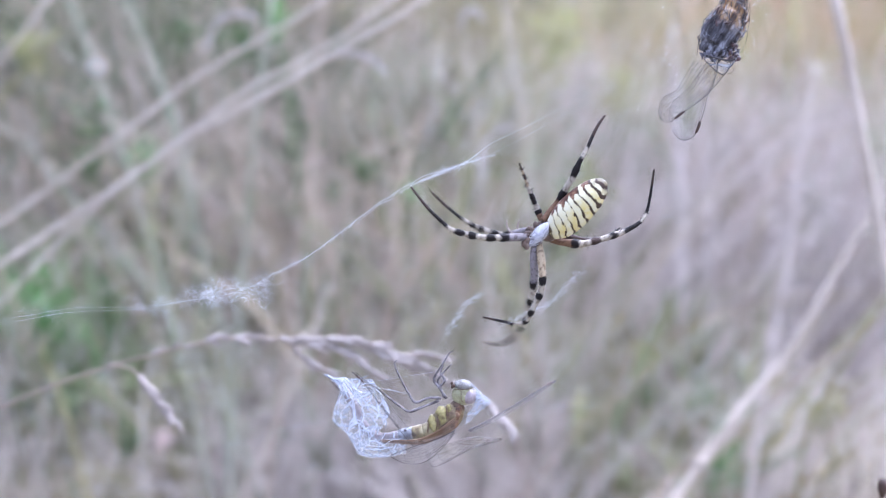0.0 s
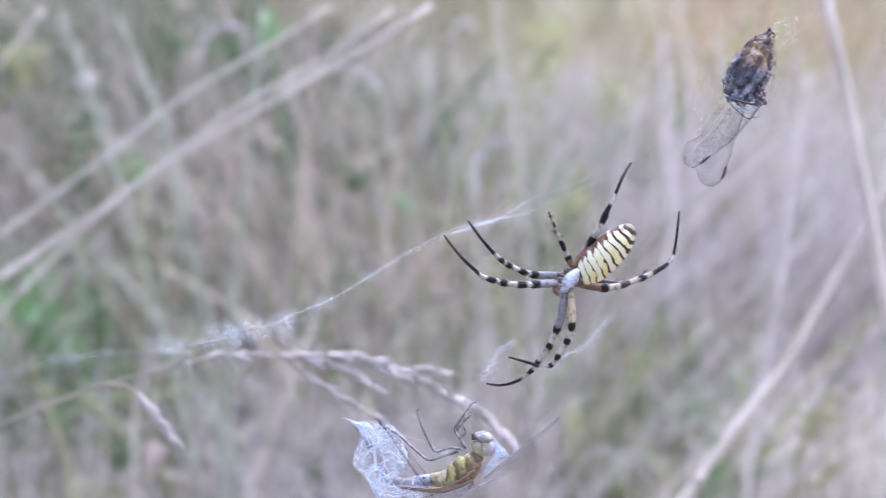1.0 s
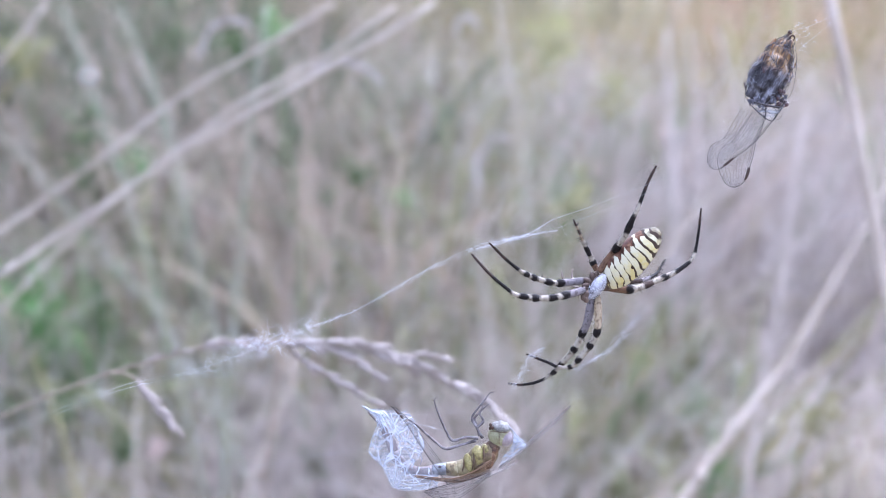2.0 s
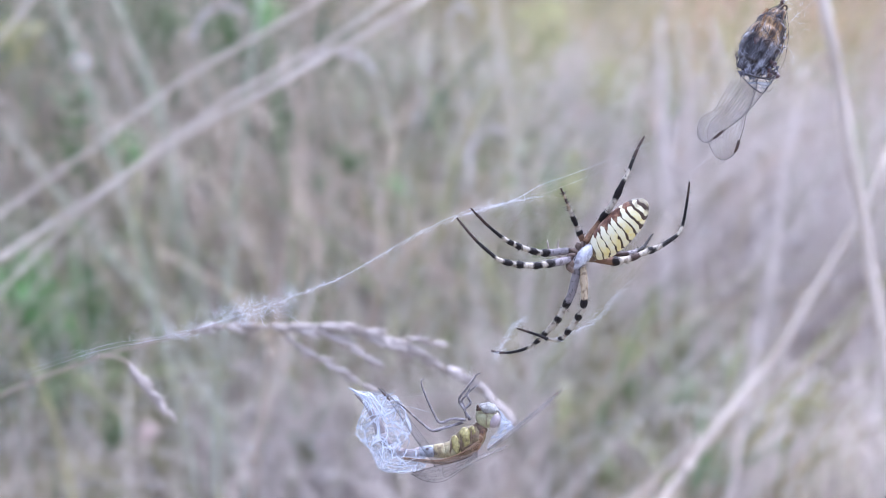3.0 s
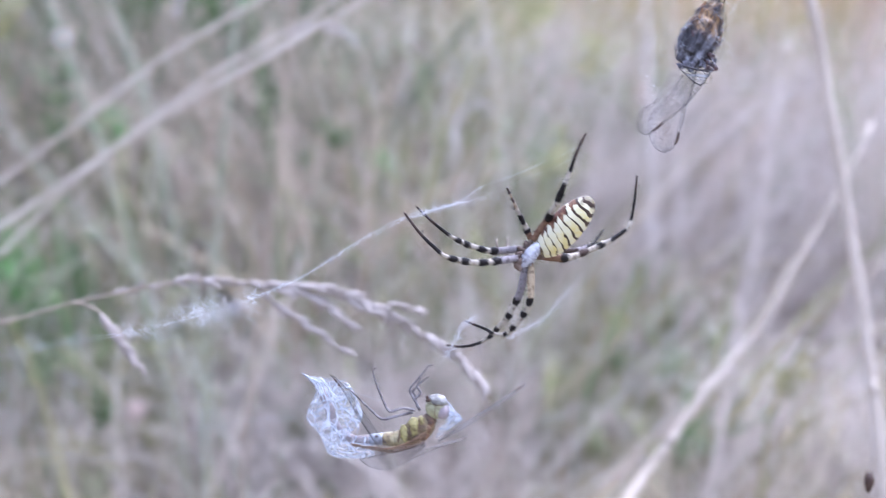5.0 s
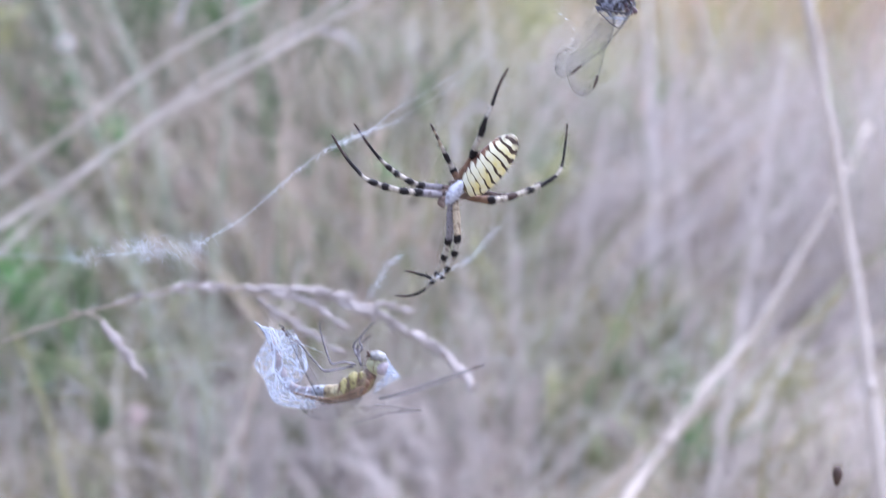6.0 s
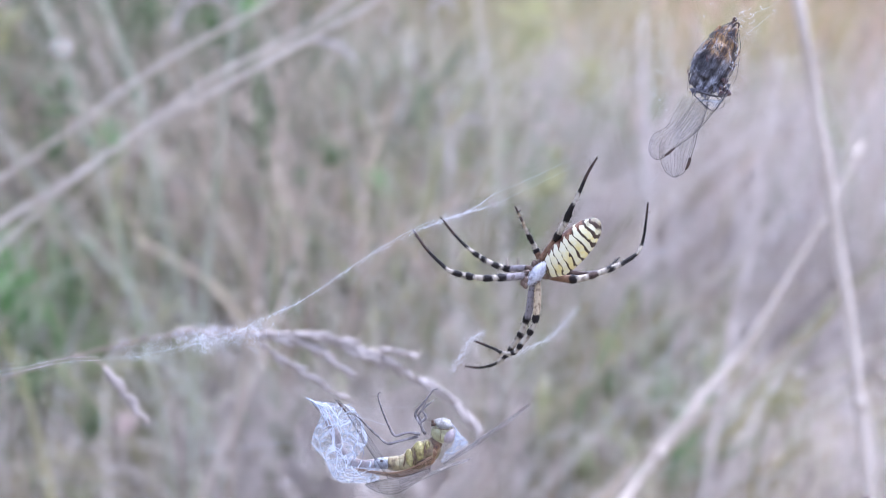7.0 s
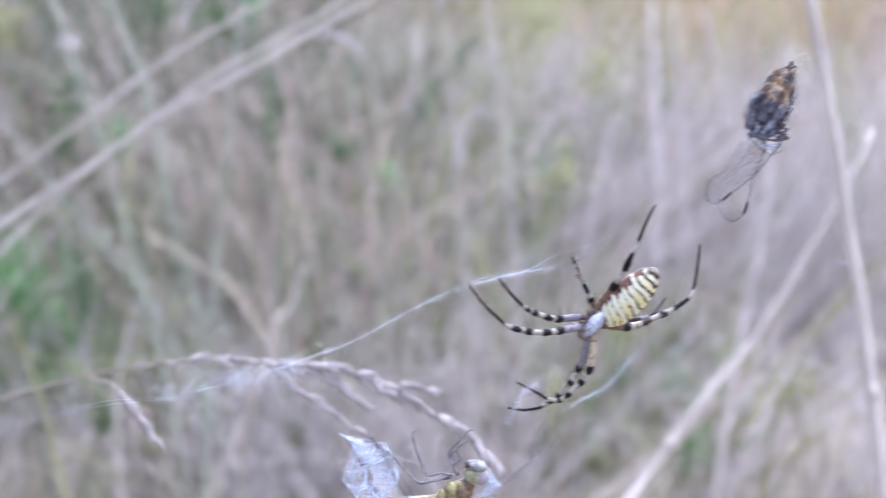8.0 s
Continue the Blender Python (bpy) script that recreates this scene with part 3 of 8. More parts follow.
def root(pts):
    """Lead a stem from its lowest known point down into the soil."""
    p = [Vector(q) for q in pts]
    if p[0].z > p[-1].z:
        p.reverse()
    d = (p[0] - p[1]).normalized()
    reach = max(p[0].z, 0.05)
    knee = p[0] + d * reach * 0.55
    knee.z = max(knee.z, reach * 0.35)
    foot = Vector((knee.x + d.x * reach * 0.15, max(knee.y + d.y * reach * 0.15, 0.22), -0.02))
    bend = [p[0] * (1 - u) ** 2 + knee * 2 * u * (1 - u) + foot * u * u for u in (1.0, 0.8, 0.6, 0.42, 0.27, 0.15, 0.07)]
    return bend + p


def stalk(pts, wide, material, label, tip=0.6, n=60, name="grass_stalk", rooted=True):
    """One single leaning stalk with slightly swollen nodes; wide in millimetres."""
    thing = empty(name)
    line = smooth_line([tuple(v) for v in (root(pts) if rooted else pts)], n)
    r = np.linspace(wide / 2, wide / 2 * tip, n)
    bm = bmesh.new()
    tube(bm, line, list(r * MM), 8, scale=1.0)
    part("stem", bm, material, thing)
    for k in range(n // 5, n - 4, n // 4):
        bm = bmesh.new()
        tube(bm, line[k - 1:k + 2] * 0.35 + line[k] * 0.65, [r[k] * MM, r[k] * MM * 1.12, r[k] * MM], 8, scale=1.0)
        part("node", bm, material, thing)
    return tagged(thing, label, "grass stalk", "single stalks in the meadow")


stalk([(-0.1962, 0.3902, 0.4283), (-0.1777, 0.3954, 0.4403), (-0.1377, 0.4005, 0.4664), (-0.1136, 0.4058, 0.4831), (-0.0895, 0.411, 0.4965), (-0.0651, 0.4161, 0.5092), (-0.0491, 0.4214, 0.5188), (-0.0327, 0.4266, 0.5275), (-0.0146, 0.4317, 0.5381), (-0.0037, 0.437, 0.5454)], 3.9, M_STALK, "pale dry grass stalk leaning low across the meadow", 0.62)
stalk([(-0.1145, 0.4058, 0.4838), (-0.0895, 0.4122, 0.5021), (-0.0738, 0.4188, 0.5105), (-0.0612, 0.4253, 0.5174), (-0.0483, 0.4317, 0.5246), (-0.0317, 0.4383, 0.5359), (-0.0216, 0.4448, 0.5437)], 2.3, M_STALK, "thin dry shoot parting from a leaning stalk", 0.7)
stalk([(-0.2092, 0.4214, 0.4391), (-0.2001, 0.4257, 0.4455), (-0.1741, 0.4302, 0.4639), (-0.1536, 0.4345, 0.4785), (-0.1302, 0.4389, 0.4963), (-0.1098, 0.4433, 0.5102), (-0.0841, 0.4476, 0.5246), (-0.061, 0.4521, 0.5381), (-0.0509, 0.4565, 0.5444)], 3.0, M_STALK, "thin pale stalk leaning across the meadow", 0.6)
stalk([(-0.2433, 0.52, 0.5064), (-0.2344, 0.5233, 0.5175), (-0.2169, 0.5267, 0.5382), (-0.2131, 0.53, 0.544)], 2.9, M_STALK, "thin pale dry grass stalk", 0.7)
stalk([(-0.2927, 0.62, 0.4749), (-0.2817, 0.6233, 0.4884), (-0.2588, 0.6267, 0.5112), (-0.2518, 0.63, 0.5211)], 3.2, M_OLIVE, "thin yellowing grass stalk", 0.7)
stalk([(-0.2589, 0.67, 0.5377), (-0.2474, 0.66, 0.5122), (-0.2398, 0.65, 0.4944), (-0.2307, 0.64, 0.4731), (-0.2189, 0.63, 0.4407), (-0.2084, 0.62, 0.416), (-0.1985, 0.61, 0.3838), (-0.1877, 0.6, 0.3398), (-0.1762, 0.59, 0.3035), (-0.1658, 0.58, 0.2504), (-0.1585, 0.57, 0.205)], 3.0, M_STALK_GREEN, "pinkish-grey upright stalk with a pale head", 0.8)
stalk([(-0.2396, 0.73, 0.5368), (-0.2198, 0.7162, 0.497), (-0.2057, 0.7025, 0.4657), (-0.194, 0.6887, 0.4306), (-0.1873, 0.675, 0.4042), (-0.1772, 0.6613, 0.361), (-0.1652, 0.6475, 0.3232), (-0.1604, 0.6337, 0.2587), (-0.1599, 0.62, 0.1744)], 3.0, M_STALK_GREEN, "grey-green upright grass stalk", 0.8)
stalk([(-0.1123, 0.625, 0.5403), (-0.1126, 0.6129, 0.5235), (-0.117, 0.6007, 0.4931), (-0.1197, 0.5886, 0.4596), (-0.1231, 0.5764, 0.4264), (-0.1252, 0.5643, 0.3896), (-0.1289, 0.5521, 0.3499), (-0.1316, 0.54, 0.3025)], 3.2, M_STALK_GREEN, "pale grey-green stalk, nearly upright", 0.8)
stalk([(-0.0873, 0.676, 0.5396), (-0.0897, 0.66, 0.4913), (-0.0929, 0.644, 0.4395), (-0.0953, 0.628, 0.4154), (-0.0999, 0.612, 0.376), (-0.1064, 0.596, 0.334), (-0.111, 0.58, 0.2922)], 3.6, M_FAR_STRAW, "pale grass stalk, nearly upright", 0.8)
stalk([(-0.1812, 0.86, 0.3837), (-0.1431, 0.875, 0.3563), (-0.1136, 0.89, 0.3355), (-0.0716, 0.905, 0.3122), (-0.0275, 0.92, 0.288)], 6.0, M_FAR_STRAW, "brownish-pink stem bent low among grass", 0.3)
stalk([(-0.1039, 0.9, 0.4556), (-0.0793, 0.885, 0.421), (-0.0576, 0.87, 0.3894), (-0.0283, 0.855, 0.3476), (-0.0097, 0.84, 0.3167)], 4.5, M_FAR_STRAW, "bleached stem leaning among grass", 0.4)
stalk([(-0.4029, 0.86, 0.4264), (-0.3585, 0.84, 0.3868), (-0.3284, 0.82, 0.3607), (-0.2856, 0.8, 0.3202)], 4.0, M_STALK_GREEN, "grey-pink stem leaning low", 0.5)
stalk([(-0.3353, 0.75, 0.4295), (-0.3223, 0.755, 0.4446), (-0.302, 0.76, 0.4664)], 3.0, M_STALK_GREEN, "short lilac-grey grass stem", 0.5)
stalk([(-0.3324, 0.7, 0.2677), (-0.3045, 0.6867, 0.2919), (-0.2775, 0.6733, 0.3174), (-0.2376, 0.66, 0.3398)], 4.0, M_STALK, "pale stem among green herbs", 0.3)
stalk([(-0.0835, 0.6361, 0.3432), (-0.0926, 0.6244, 0.318), (-0.101, 0.6127, 0.3099), (-0.1079, 0.601, 0.2813), (-0.1229, 0.5893, 0.2444), (-0.1396, 0.5776, 0.2077)], 7.5, M_WARM_STALK, "broad pale stalk leaning to one side", 0.4)
stalk([(-0.3227, 0.7, 0.2749), (-0.2983, 0.6733, 0.2391), (-0.2786, 0.6467, 0.2053), (-0.263, 0.62, 0.1784)], 4.6, M_OLIVE, "yellowish stalk bent to the ground", 0.6)
stalk([(-0.2461, 0.75, 0.2558), (-0.2543, 0.725, 0.2052), (-0.2502, 0.7, 0.1302)], 5.0, M_STALK, "pale dry stem among grass", 0.5)
stalk([(0.0951, 0.3677, 0.3244), (0.1044, 0.3777, 0.3306), (0.1208, 0.3877, 0.3483), (0.1375, 0.3977, 0.3661), (0.1571, 0.4077, 0.3844), (0.1738, 0.4177, 0.4087), (0.1906, 0.4277, 0.4331), (0.2052, 0.4377, 0.4557), (0.2163, 0.4477, 0.4756)], 7.3, M_WARM_STALK, "broad pale dry stalk leaning to one side", 0.4)
stalk([(0.1525, 0.393, 0.5526), (0.1518, 0.3848, 0.5442), (0.1568, 0.3765, 0.5187), (0.1613, 0.3684, 0.4934), (0.1656, 0.3602, 0.4682), (0.1678, 0.3521, 0.4499), (0.1702, 0.3439, 0.432), (0.1716, 0.3357, 0.4144), (0.1728, 0.3275, 0.3971)], 5.3, M_WARM_STALK, "upright pale dry stalk, slightly bent", 0.8)
stalk([(0.2872, 0.55, 0.3728), (0.2745, 0.5438, 0.364), (0.2416, 0.5375, 0.3367), (0.2135, 0.5312, 0.3213), (0.1926, 0.525, 0.3047)], 3.6, M_FAR_STRAW, "pale stalk leaning to one side", 0.5)
stalk([(0.1845, 0.54, 0.2916), (0.1642, 0.5267, 0.2809), (0.1318, 0.5133, 0.2573), (0.1159, 0.5, 0.2498)], 4.0, M_FAR_STRAW, "brownish stalk leaning to one side", 0.6)
stalk([(0.2986, 0.56, 0.328), (0.2835, 0.55, 0.3206), (0.2574, 0.54, 0.3038), (0.2292, 0.53, 0.2719), (0.2114, 0.52, 0.2422)], 3.6, M_FAR_STRAW, "pale stalk leaning over green blades", 0.5)
stalk([(0.236, 0.62, 0.4987), (0.2318, 0.615, 0.4555), (0.2282, 0.61, 0.4226), (0.2268, 0.605, 0.3854), (0.2211, 0.6, 0.3355)], 5.0, M_PALE_STRAW, "bleached stalk leaning among grass", 0.5)
stalk([(0.2476, 0.52, 0.3652), (0.2324, 0.515, 0.3387), (0.217, 0.51, 0.312), (0.2083, 0.505, 0.2851), (0.2066, 0.5, 0.2542)], 4.0, M_OLIVE, "yellowish stalk leaning to one side", 0.5)
stalk([(0.2367, 0.66, 0.2956), (0.2197, 0.6467, 0.2558), (0.2078, 0.6333, 0.2163), (0.198, 0.62, 0.1817)], 3.2, M_FAR_STRAW, "bleached stalk leaning among grass", 0.5)
stalk([(0.1605, 0.72, 0.2907), (0.1389, 0.7, 0.25), (0.1222, 0.68, 0.2104), (0.1131, 0.66, 0.157)], 3.2, M_FAR_STRAW, "bleached stalk leaning among grass", 0.5)
stalk([(0.0519, 0.95, 0.541), (0.0582, 0.9267, 0.4998), (0.0718, 0.9033, 0.4386), (0.0772, 0.88, 0.3781)], 4.0, M_STALK, "tall warm-toned dry stem", 0.6)
stalk([(0.121, 0.8, 0.1894), (0.0847, 0.7867, 0.1559), (0.0693, 0.7733, 0.123), (0.0589, 0.76, 0.0962)], 3.2, M_FAR_STRAW, "bleached stalk leaning among grass", 0.5)
stalk([(0.1537, 0.66, 0.2768), (0.1311, 0.6467, 0.2596), (0.0929, 0.6333, 0.2338), (0.0716, 0.62, 0.2133)], 3.2, M_FAR_STRAW, "bleached stalk leaning among grass", 0.5)
for k, (dx, lean, wide) in enumerate(((0, 0.0, 8), (0.010, 0.004, 7), (0.020, -0.006, 8), (0.032, 0.006, 7), (0.081, 0.05, 6))):
    stalk([(q[0] + dx + lean * j, q[1] + 0.04 * (k % 3), q[2]) for j, q in enumerate([(0.306, 1.335, 0.496), (0.315, 1.273, 0.289), (0.317, 1.197, 0.037)])], wide, M_PALE_STRAW, "pale upright stalk standing in a clump")

# ---------------------------------------------------------------- the grass panicle that the web hangs by
panicle = tagged(empty("grass_panicle"), "arching dry grass panicle with small mauve-grey spikelets", "grass")


def spikelets(line, first, last, count, size, parent, rng):
    p = smooth_line(line, 60)
    for i in range(count):
        k = int(min(1.0, max(0.0, first + (last - first) * (i + rng.uniform(-1.2, 2.2)) / count)) * 58)
        k = 58 if i >= count - 2 else k
        d = Vector(p[k + 1] - p[k]).normalized()
        side = Vector((rng.uniform(-1, 1), rng.uniform(-1, 1), rng.uniform(-1, 1)))
        d2 = (d + side * 0.36).normalized()
        m = d2.to_track_quat("X", "Z").to_matrix()
        L = size * rng.uniform(0.7, 1.5)
        bm = bmesh.new()
        c = Vector(p[k]) + d2 * L * 0.35 + side * 0.15
        ball(bm, c, (L / 2, L * 0.13, L * 0.13), m, 12, 8, 0.35, 2.2, shape=lambda u: 1 - 0.5 * u)
        tip = c + d2 * L * 0.45
        tube(bm, [tip, tip + d2 * L * 0.3], [0.07, 0.02], 4)
        part("spikelet", bm, M_SPIKELET, parent)


def build_panicle():
    rng = random.Random(5)
    far = lambda pts: [(x * 1.22, y * 1.22, z * 1.22) for x, y, z in pts]
    main = [(-82.87, 40.00, -22.80), (-56.82, 26.00, -6.29), (-37.74, 17.00, 2.75), (-17.30, 10.00, 9.87), (-4.26, 5.00, 13.25), (8.18, 0.00, 16.15), (22.29, 0.00, 16.26), (35.32, 0.00, 15.39), (44.00, 0.00, 12.57), (52.69, 0.00, 8.01), (59.20, 0.00, 4.32), (64.41, 0.00, -0.35), (66.2, 0.00, -2.6), (67.0, 0.00, -4.6)]
    main = far(main)
    bm = bmesh.new()
    tube(bm, smooth_line(main, 70), [0.6, 0.46, 0.38, 0.36, 0.32, 0.2], 8)
    part("stem", bm, M_RACHIS, panicle)
    spikelets(main, 0.52, 0.61, 5, 3.3, panicle, rng)
    spikelets(main, 0.61, 0.76, 24, 3.8, panicle, rng)
    spikelets(main, 0.76, 1.0, 84, 4.4, panicle, rng)
    for line, a, n, size in (
            ([(22.29, 0.00, 15.83), (28.80, 0.00, 14.63), (34.23, 0.00, 12.68), (38.79, 0.00, 9.31)], 0.05, 20, 3.8),
            ([(21.21, 0.00, 15.83), (26.63, 0.00, 11.05), (32.06, 0.00, 8.01), (38.36, 0.00, 3.89)], 0.1, 20, 3.6),
            ([(-13.53, 0.00, 11.27), (-8.54, 0.00, 10.18), (-3.98, 0.00, 4.54), (0.36, 0.00, -0.46)], 0.35, 16, 3.4),
            ([(34.23, 0.00, 15.39), (39.66, 0.00, 13.44), (45.09, 0.00, 11.05)], 0.2, 14, 3.6),
            ([(41.83, 0.00, 13.00), (46.72, 0.00, 13.00), (52.14, 0.00, 12.35)], 0.4, 7, 3.4)):
        line = far(line)
        bm = bmesh.new()
        tube(bm, smooth_line(line, 16), [0.34, 0.2], 6)
        part("branch", bm, M_RACHIS, panicle)
        spikelets(line, a, 0.97, n, size * 1.1, panicle, rng)


build_panicle()

# ---------------------------------------------------------------- the spider
spider = tagged(empty("wasp_spider"), "wasp spider with yellow, white and black banded abdomen and ringed legs", "spider")


def build_leg(name, pts, material, thick, seed, beads=()):
    """A leg in one curve with joints, spines and hair; it turns about its root."""
    rng = random.Random(seed)
    o = Vector(pts[0])
    n = 90
    p = smooth_line([tuple(Vector(q) - o) for q in pts], n)
    u = np.linspace(0, 1, n)
    r = thick * np.interp(u, np.linspace(0, 1, 12), (0.9, 1.25, 1.2, 0.98, 0.9, 0.94, 0.78, 0.64, 0.52, 0.46, 0.4, 0.28))
    r = r * np.array([1 + 0.09 * noise.noise(Vector((q * 26, seed * 3.3, 0))) for q in u])
    for k in beads:
        r *= 1 + 0.26 * np.exp(-((u - k) / 0.022) ** 2)
    bm = bmesh.new()
    uv = bm.loops.layers.uv.new("along")
    tube(bm, p, list(r), 10, uv=uv)
    for i in range(190):
        k = rng.randrange(3, 86)
        d = Vector(p[k + 1] - p[k]).normalized()
        s = Vector((rng.uniform(-1, 1), rng.uniform(-1, 1), rng.uniform(-1, 1))).cross(d).normalized()
        a = Vector(p[k])
        L = rng.uniform(1.0, 1.7) if i < 46 else rng.uniform(0.5, 0.9)
        w = 0.085 if i < 46 else 0.055
        ring = [bm.verts.new((a + s.cross(d) * w * c + d * w * e) * MM) for c, e in ((1, 0), (-0.5, 0.87), (-0.5, -0.87))]
        tip = bm.verts.new((a + (s + d * 0.5) * L * (1 - 0.45 * k / 90)) * MM)
        for x, y in ((0, 1), (1, 2), (2, 0)):
            fc = bm.faces.new((ring[x], ring[y], tip))
            fc.material_index = 1
    ob = part(name, bm, material, spider)
    ob.data.materials.append(M_SPINE)
    ob.location = o * MM
    return ob


leg_a = build_leg("front_leg", [(-0.79, 0.00, -0.07), (-4.56, -3.00, -0.63), (-8.64, -5.00, -0.92), (-13.00, -6.00, -0.11), (-14.75, -6.00, 1.12), (-17.20, -6.00, 3.39), (-19.82, -5.00, 6.65)], M_LEG_FRONT, 0.52, 1, (0.24, 0.34, 0.465, 0.55))
leg_b = build_leg("front_leg", [(-0.30, 1.00, 1.28), (-4.32, 2.00, 0.89), (-6.17, 2.00, 0.99), (-8.75, 2.00, 1.72), (-10.41, 2.00, 2.46), (-12.12, 1.00, 3.38), (-14.81, 0.00, 5.48), (-17.74, -1.00, 8.27)], M_LEG_FRONT, 0.50, 2, (0.24, 0.34, 0.465, 0.55))
leg_c = build_leg("short_leg", [(0.89, 1.00, 2.74), (0.34, 1.00, 4.30), (-0.52, 0.00, 5.93), (-1.37, -1.00, 7.54), (-2.30, -2.00, 9.58), (-3.13, -3.00, 11.15)], M_LEG_SHORT, 0.42, 3, (0.15, 0.4))
leg_d = build_leg("upper_leg", [(1.12, 0.00, 2.57), (3.21, 0.00, 5.11), (4.34, -2.00, 7.34), (5.34, -3.00, 9.10), (6.24, -4.00, 11.37), (7.21, -4.00, 13.23), (8.81, -4.00, 17.04), (10.24, -3.50, 19.48)], M_LEG_UPPER, 0.55, 4, (0.27, 0.5))
leg_e = build_leg("rear_leg", [(2.59, 2.00, -0.21), (6.36, 3.00, -0.52), (8.86, 4.00, -0.17), (11.49, 5.00, 0.75), (13.76, 5.50, 1.59), (15.85, 6.00, 2.62), (18.15, 6.50, 4.33), (19.12, 7.00, 6.52), (19.69, 7.00, 9.94), (20.07, 7.00, 13.08)], M_LEG_REAR, 0.52, 5, (0.155, 0.30, 0.43))
leg_f = build_leg("lower_leg", [(-0.07, 0.00, -1.26), (-1.13, 1.00, -5.32), (-2.11, 2.00, -7.50), (-3.48, 3.00, -9.89), (-5.71, 5.00, -12.41), (-7.04, 6.00, -13.74), (-9.14, 7.00, -14.90), (-12.04, 8.00, -15.39), (-14.53, 8.00, -14.92)], M_LEG_LOWER, 0.55, 6, (0.275, 0.405, 0.56, 0.645))
leg_g = build_leg("lower_leg", [(0.75, 0.00, -1.26), (0.71, -1.00, -5.20), (0.44, -1.00, -7.55), (-0.34, 0.00, -9.45), (-2.04, 1.00, -11.91), (-3.12, 2.00, -13.12), (-5.15, 3.00, -13.14), (-6.45, 4.00, -12.59), (-9.94, 5.00, -11.38)], M_LEG_TAN, 0.52, 7, (0.28, 0.40, 0.545, 0.635))
leg_h = build_leg("far_leg", [(3.67, 3.00, 0.88), (8.76, 6.00, 0.54), (12.29, 9.00, 1.35), (13.66, 11.00, 2.40), (15.16, 13.00, 3.86)], M_LEG_DARK, 0.45, 8)


def build_spider_body():
    rng = random.Random(3)
    a = math.atan2(105, 98)
    bm = bmesh.new()
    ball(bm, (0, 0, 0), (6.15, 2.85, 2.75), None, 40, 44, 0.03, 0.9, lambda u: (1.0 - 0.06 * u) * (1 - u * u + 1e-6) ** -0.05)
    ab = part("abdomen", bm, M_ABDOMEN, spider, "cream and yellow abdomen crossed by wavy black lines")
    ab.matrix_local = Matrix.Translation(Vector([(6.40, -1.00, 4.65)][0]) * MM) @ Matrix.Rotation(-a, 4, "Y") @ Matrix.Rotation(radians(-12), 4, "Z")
    bm = bmesh.new()
    ball(bm, (0, 0, 0), (2.5, 1.1, 1.02), None, 22, 26, 0.05, 0.9, lambda u: (1 + 0.12 * u) * (0.82 + 0.18 * math.cos(2.2 * (u - 0.25))))
    ob = part("carapace", bm, M_CARAPACE, spider, "silvery white, hairy carapace")
    ob.matrix_local = Matrix.Translation(Vector([(0.53, -1.00, 0.13)][0]) * MM) @ Matrix.Rotation(-radians(52), 4, "Y")
    bm = bmesh.new()
    ball(bm, [(-1.13, -0.50, -0.97)][0], (1.0, 0.9, 0.85), None, 10, 14, 0.08)
    for q in [(-1.73, -1.00, -1.41), (-1.28, -1.00, -1.77)]:
        ball(bm, q, (0.45, 0.4, 0.6), None, 8, 10)
    part("face", bm, M_FACE, spider, "brown face with fangs")
    for pts in ([(-1.16, 0.00, -0.16), (-2.48, 2.00, 0.16), (-4.22, 3.00, 1.25), (-4.59, 3.00, 2.92)], [(-0.85, 1.00, 0.36), (-1.44, 3.00, 1.06), (-2.72, 4.00, 1.61), (-2.53, 4.00, 3.10)]):
        bm = bmesh.new()
        tube(bm, smooth_line(pts, 14), [0.25, 0.22, 0.2, 0.12], 7)
        part("palp", bm, M_PALP, spider)
    for q in [(-1.34, 0.00, 0.38), (-0.72, 0.60, 1.28), (0.04, 0.80, 2.19), (0.93, 0.60, 2.29), (1.99, 0.40, 1.65), (-0.36, -0.20, -0.98), (0.64, -0.20, -1.25), (2.21, 0.60, -0.27)]:
        bm = bmesh.new()
        inward = Vector((0.6, 0.6, 0.5)) - Vector(q)
        ball(bm, Vector(q) + inward * 0.22, (0.85, 0.55, 0.5), inward.to_track_quat("X", "Z").to_matrix(), 10, 12, 0.2, 1.6)
        for _ in range(26):
            d = Vector((rng.gauss(0, 1), rng.gauss(0, 1), rng.gauss(0, 1))).normalized()
            a = Vector(q) + inward * 0.22 + d * 0.5
            tube(bm, [a, a + d * rng.uniform(0.25, 0.5)], [0.025, 0.008], 3, caps=False)
        part("leg_joint", bm, M_FACE, spider)
    bm = bmesh.new()
    ball(bm, [(2.08, 1.00, 0.54)][0], (1.6, 1.2, 1.2), None, 10, 12)
    part("waist", bm, M_FACE, spider)
    bm = bmesh.new()
    for i in range(420):
        u, v = rng.uniform(-0.9, 0.9), rng.uniform(0, 6.28)
        w = math.sqrt(1 - u * u)
        q = Vector((u * 2.3, w * math.cos(v) * 1.2, w * math.sin(v) * 1.1))
        tube(bm, [q * 0.98, q * 1.04 + Vector((rng.uniform(0.1, 0.4), rng.uniform(-0.1, 0.1), rng.uniform(-0.1, 0.1)))], [0.018, 0.006], 3, caps=False)
    hair = part("hair", bm, M_SILK, ob)


build_spider_body()


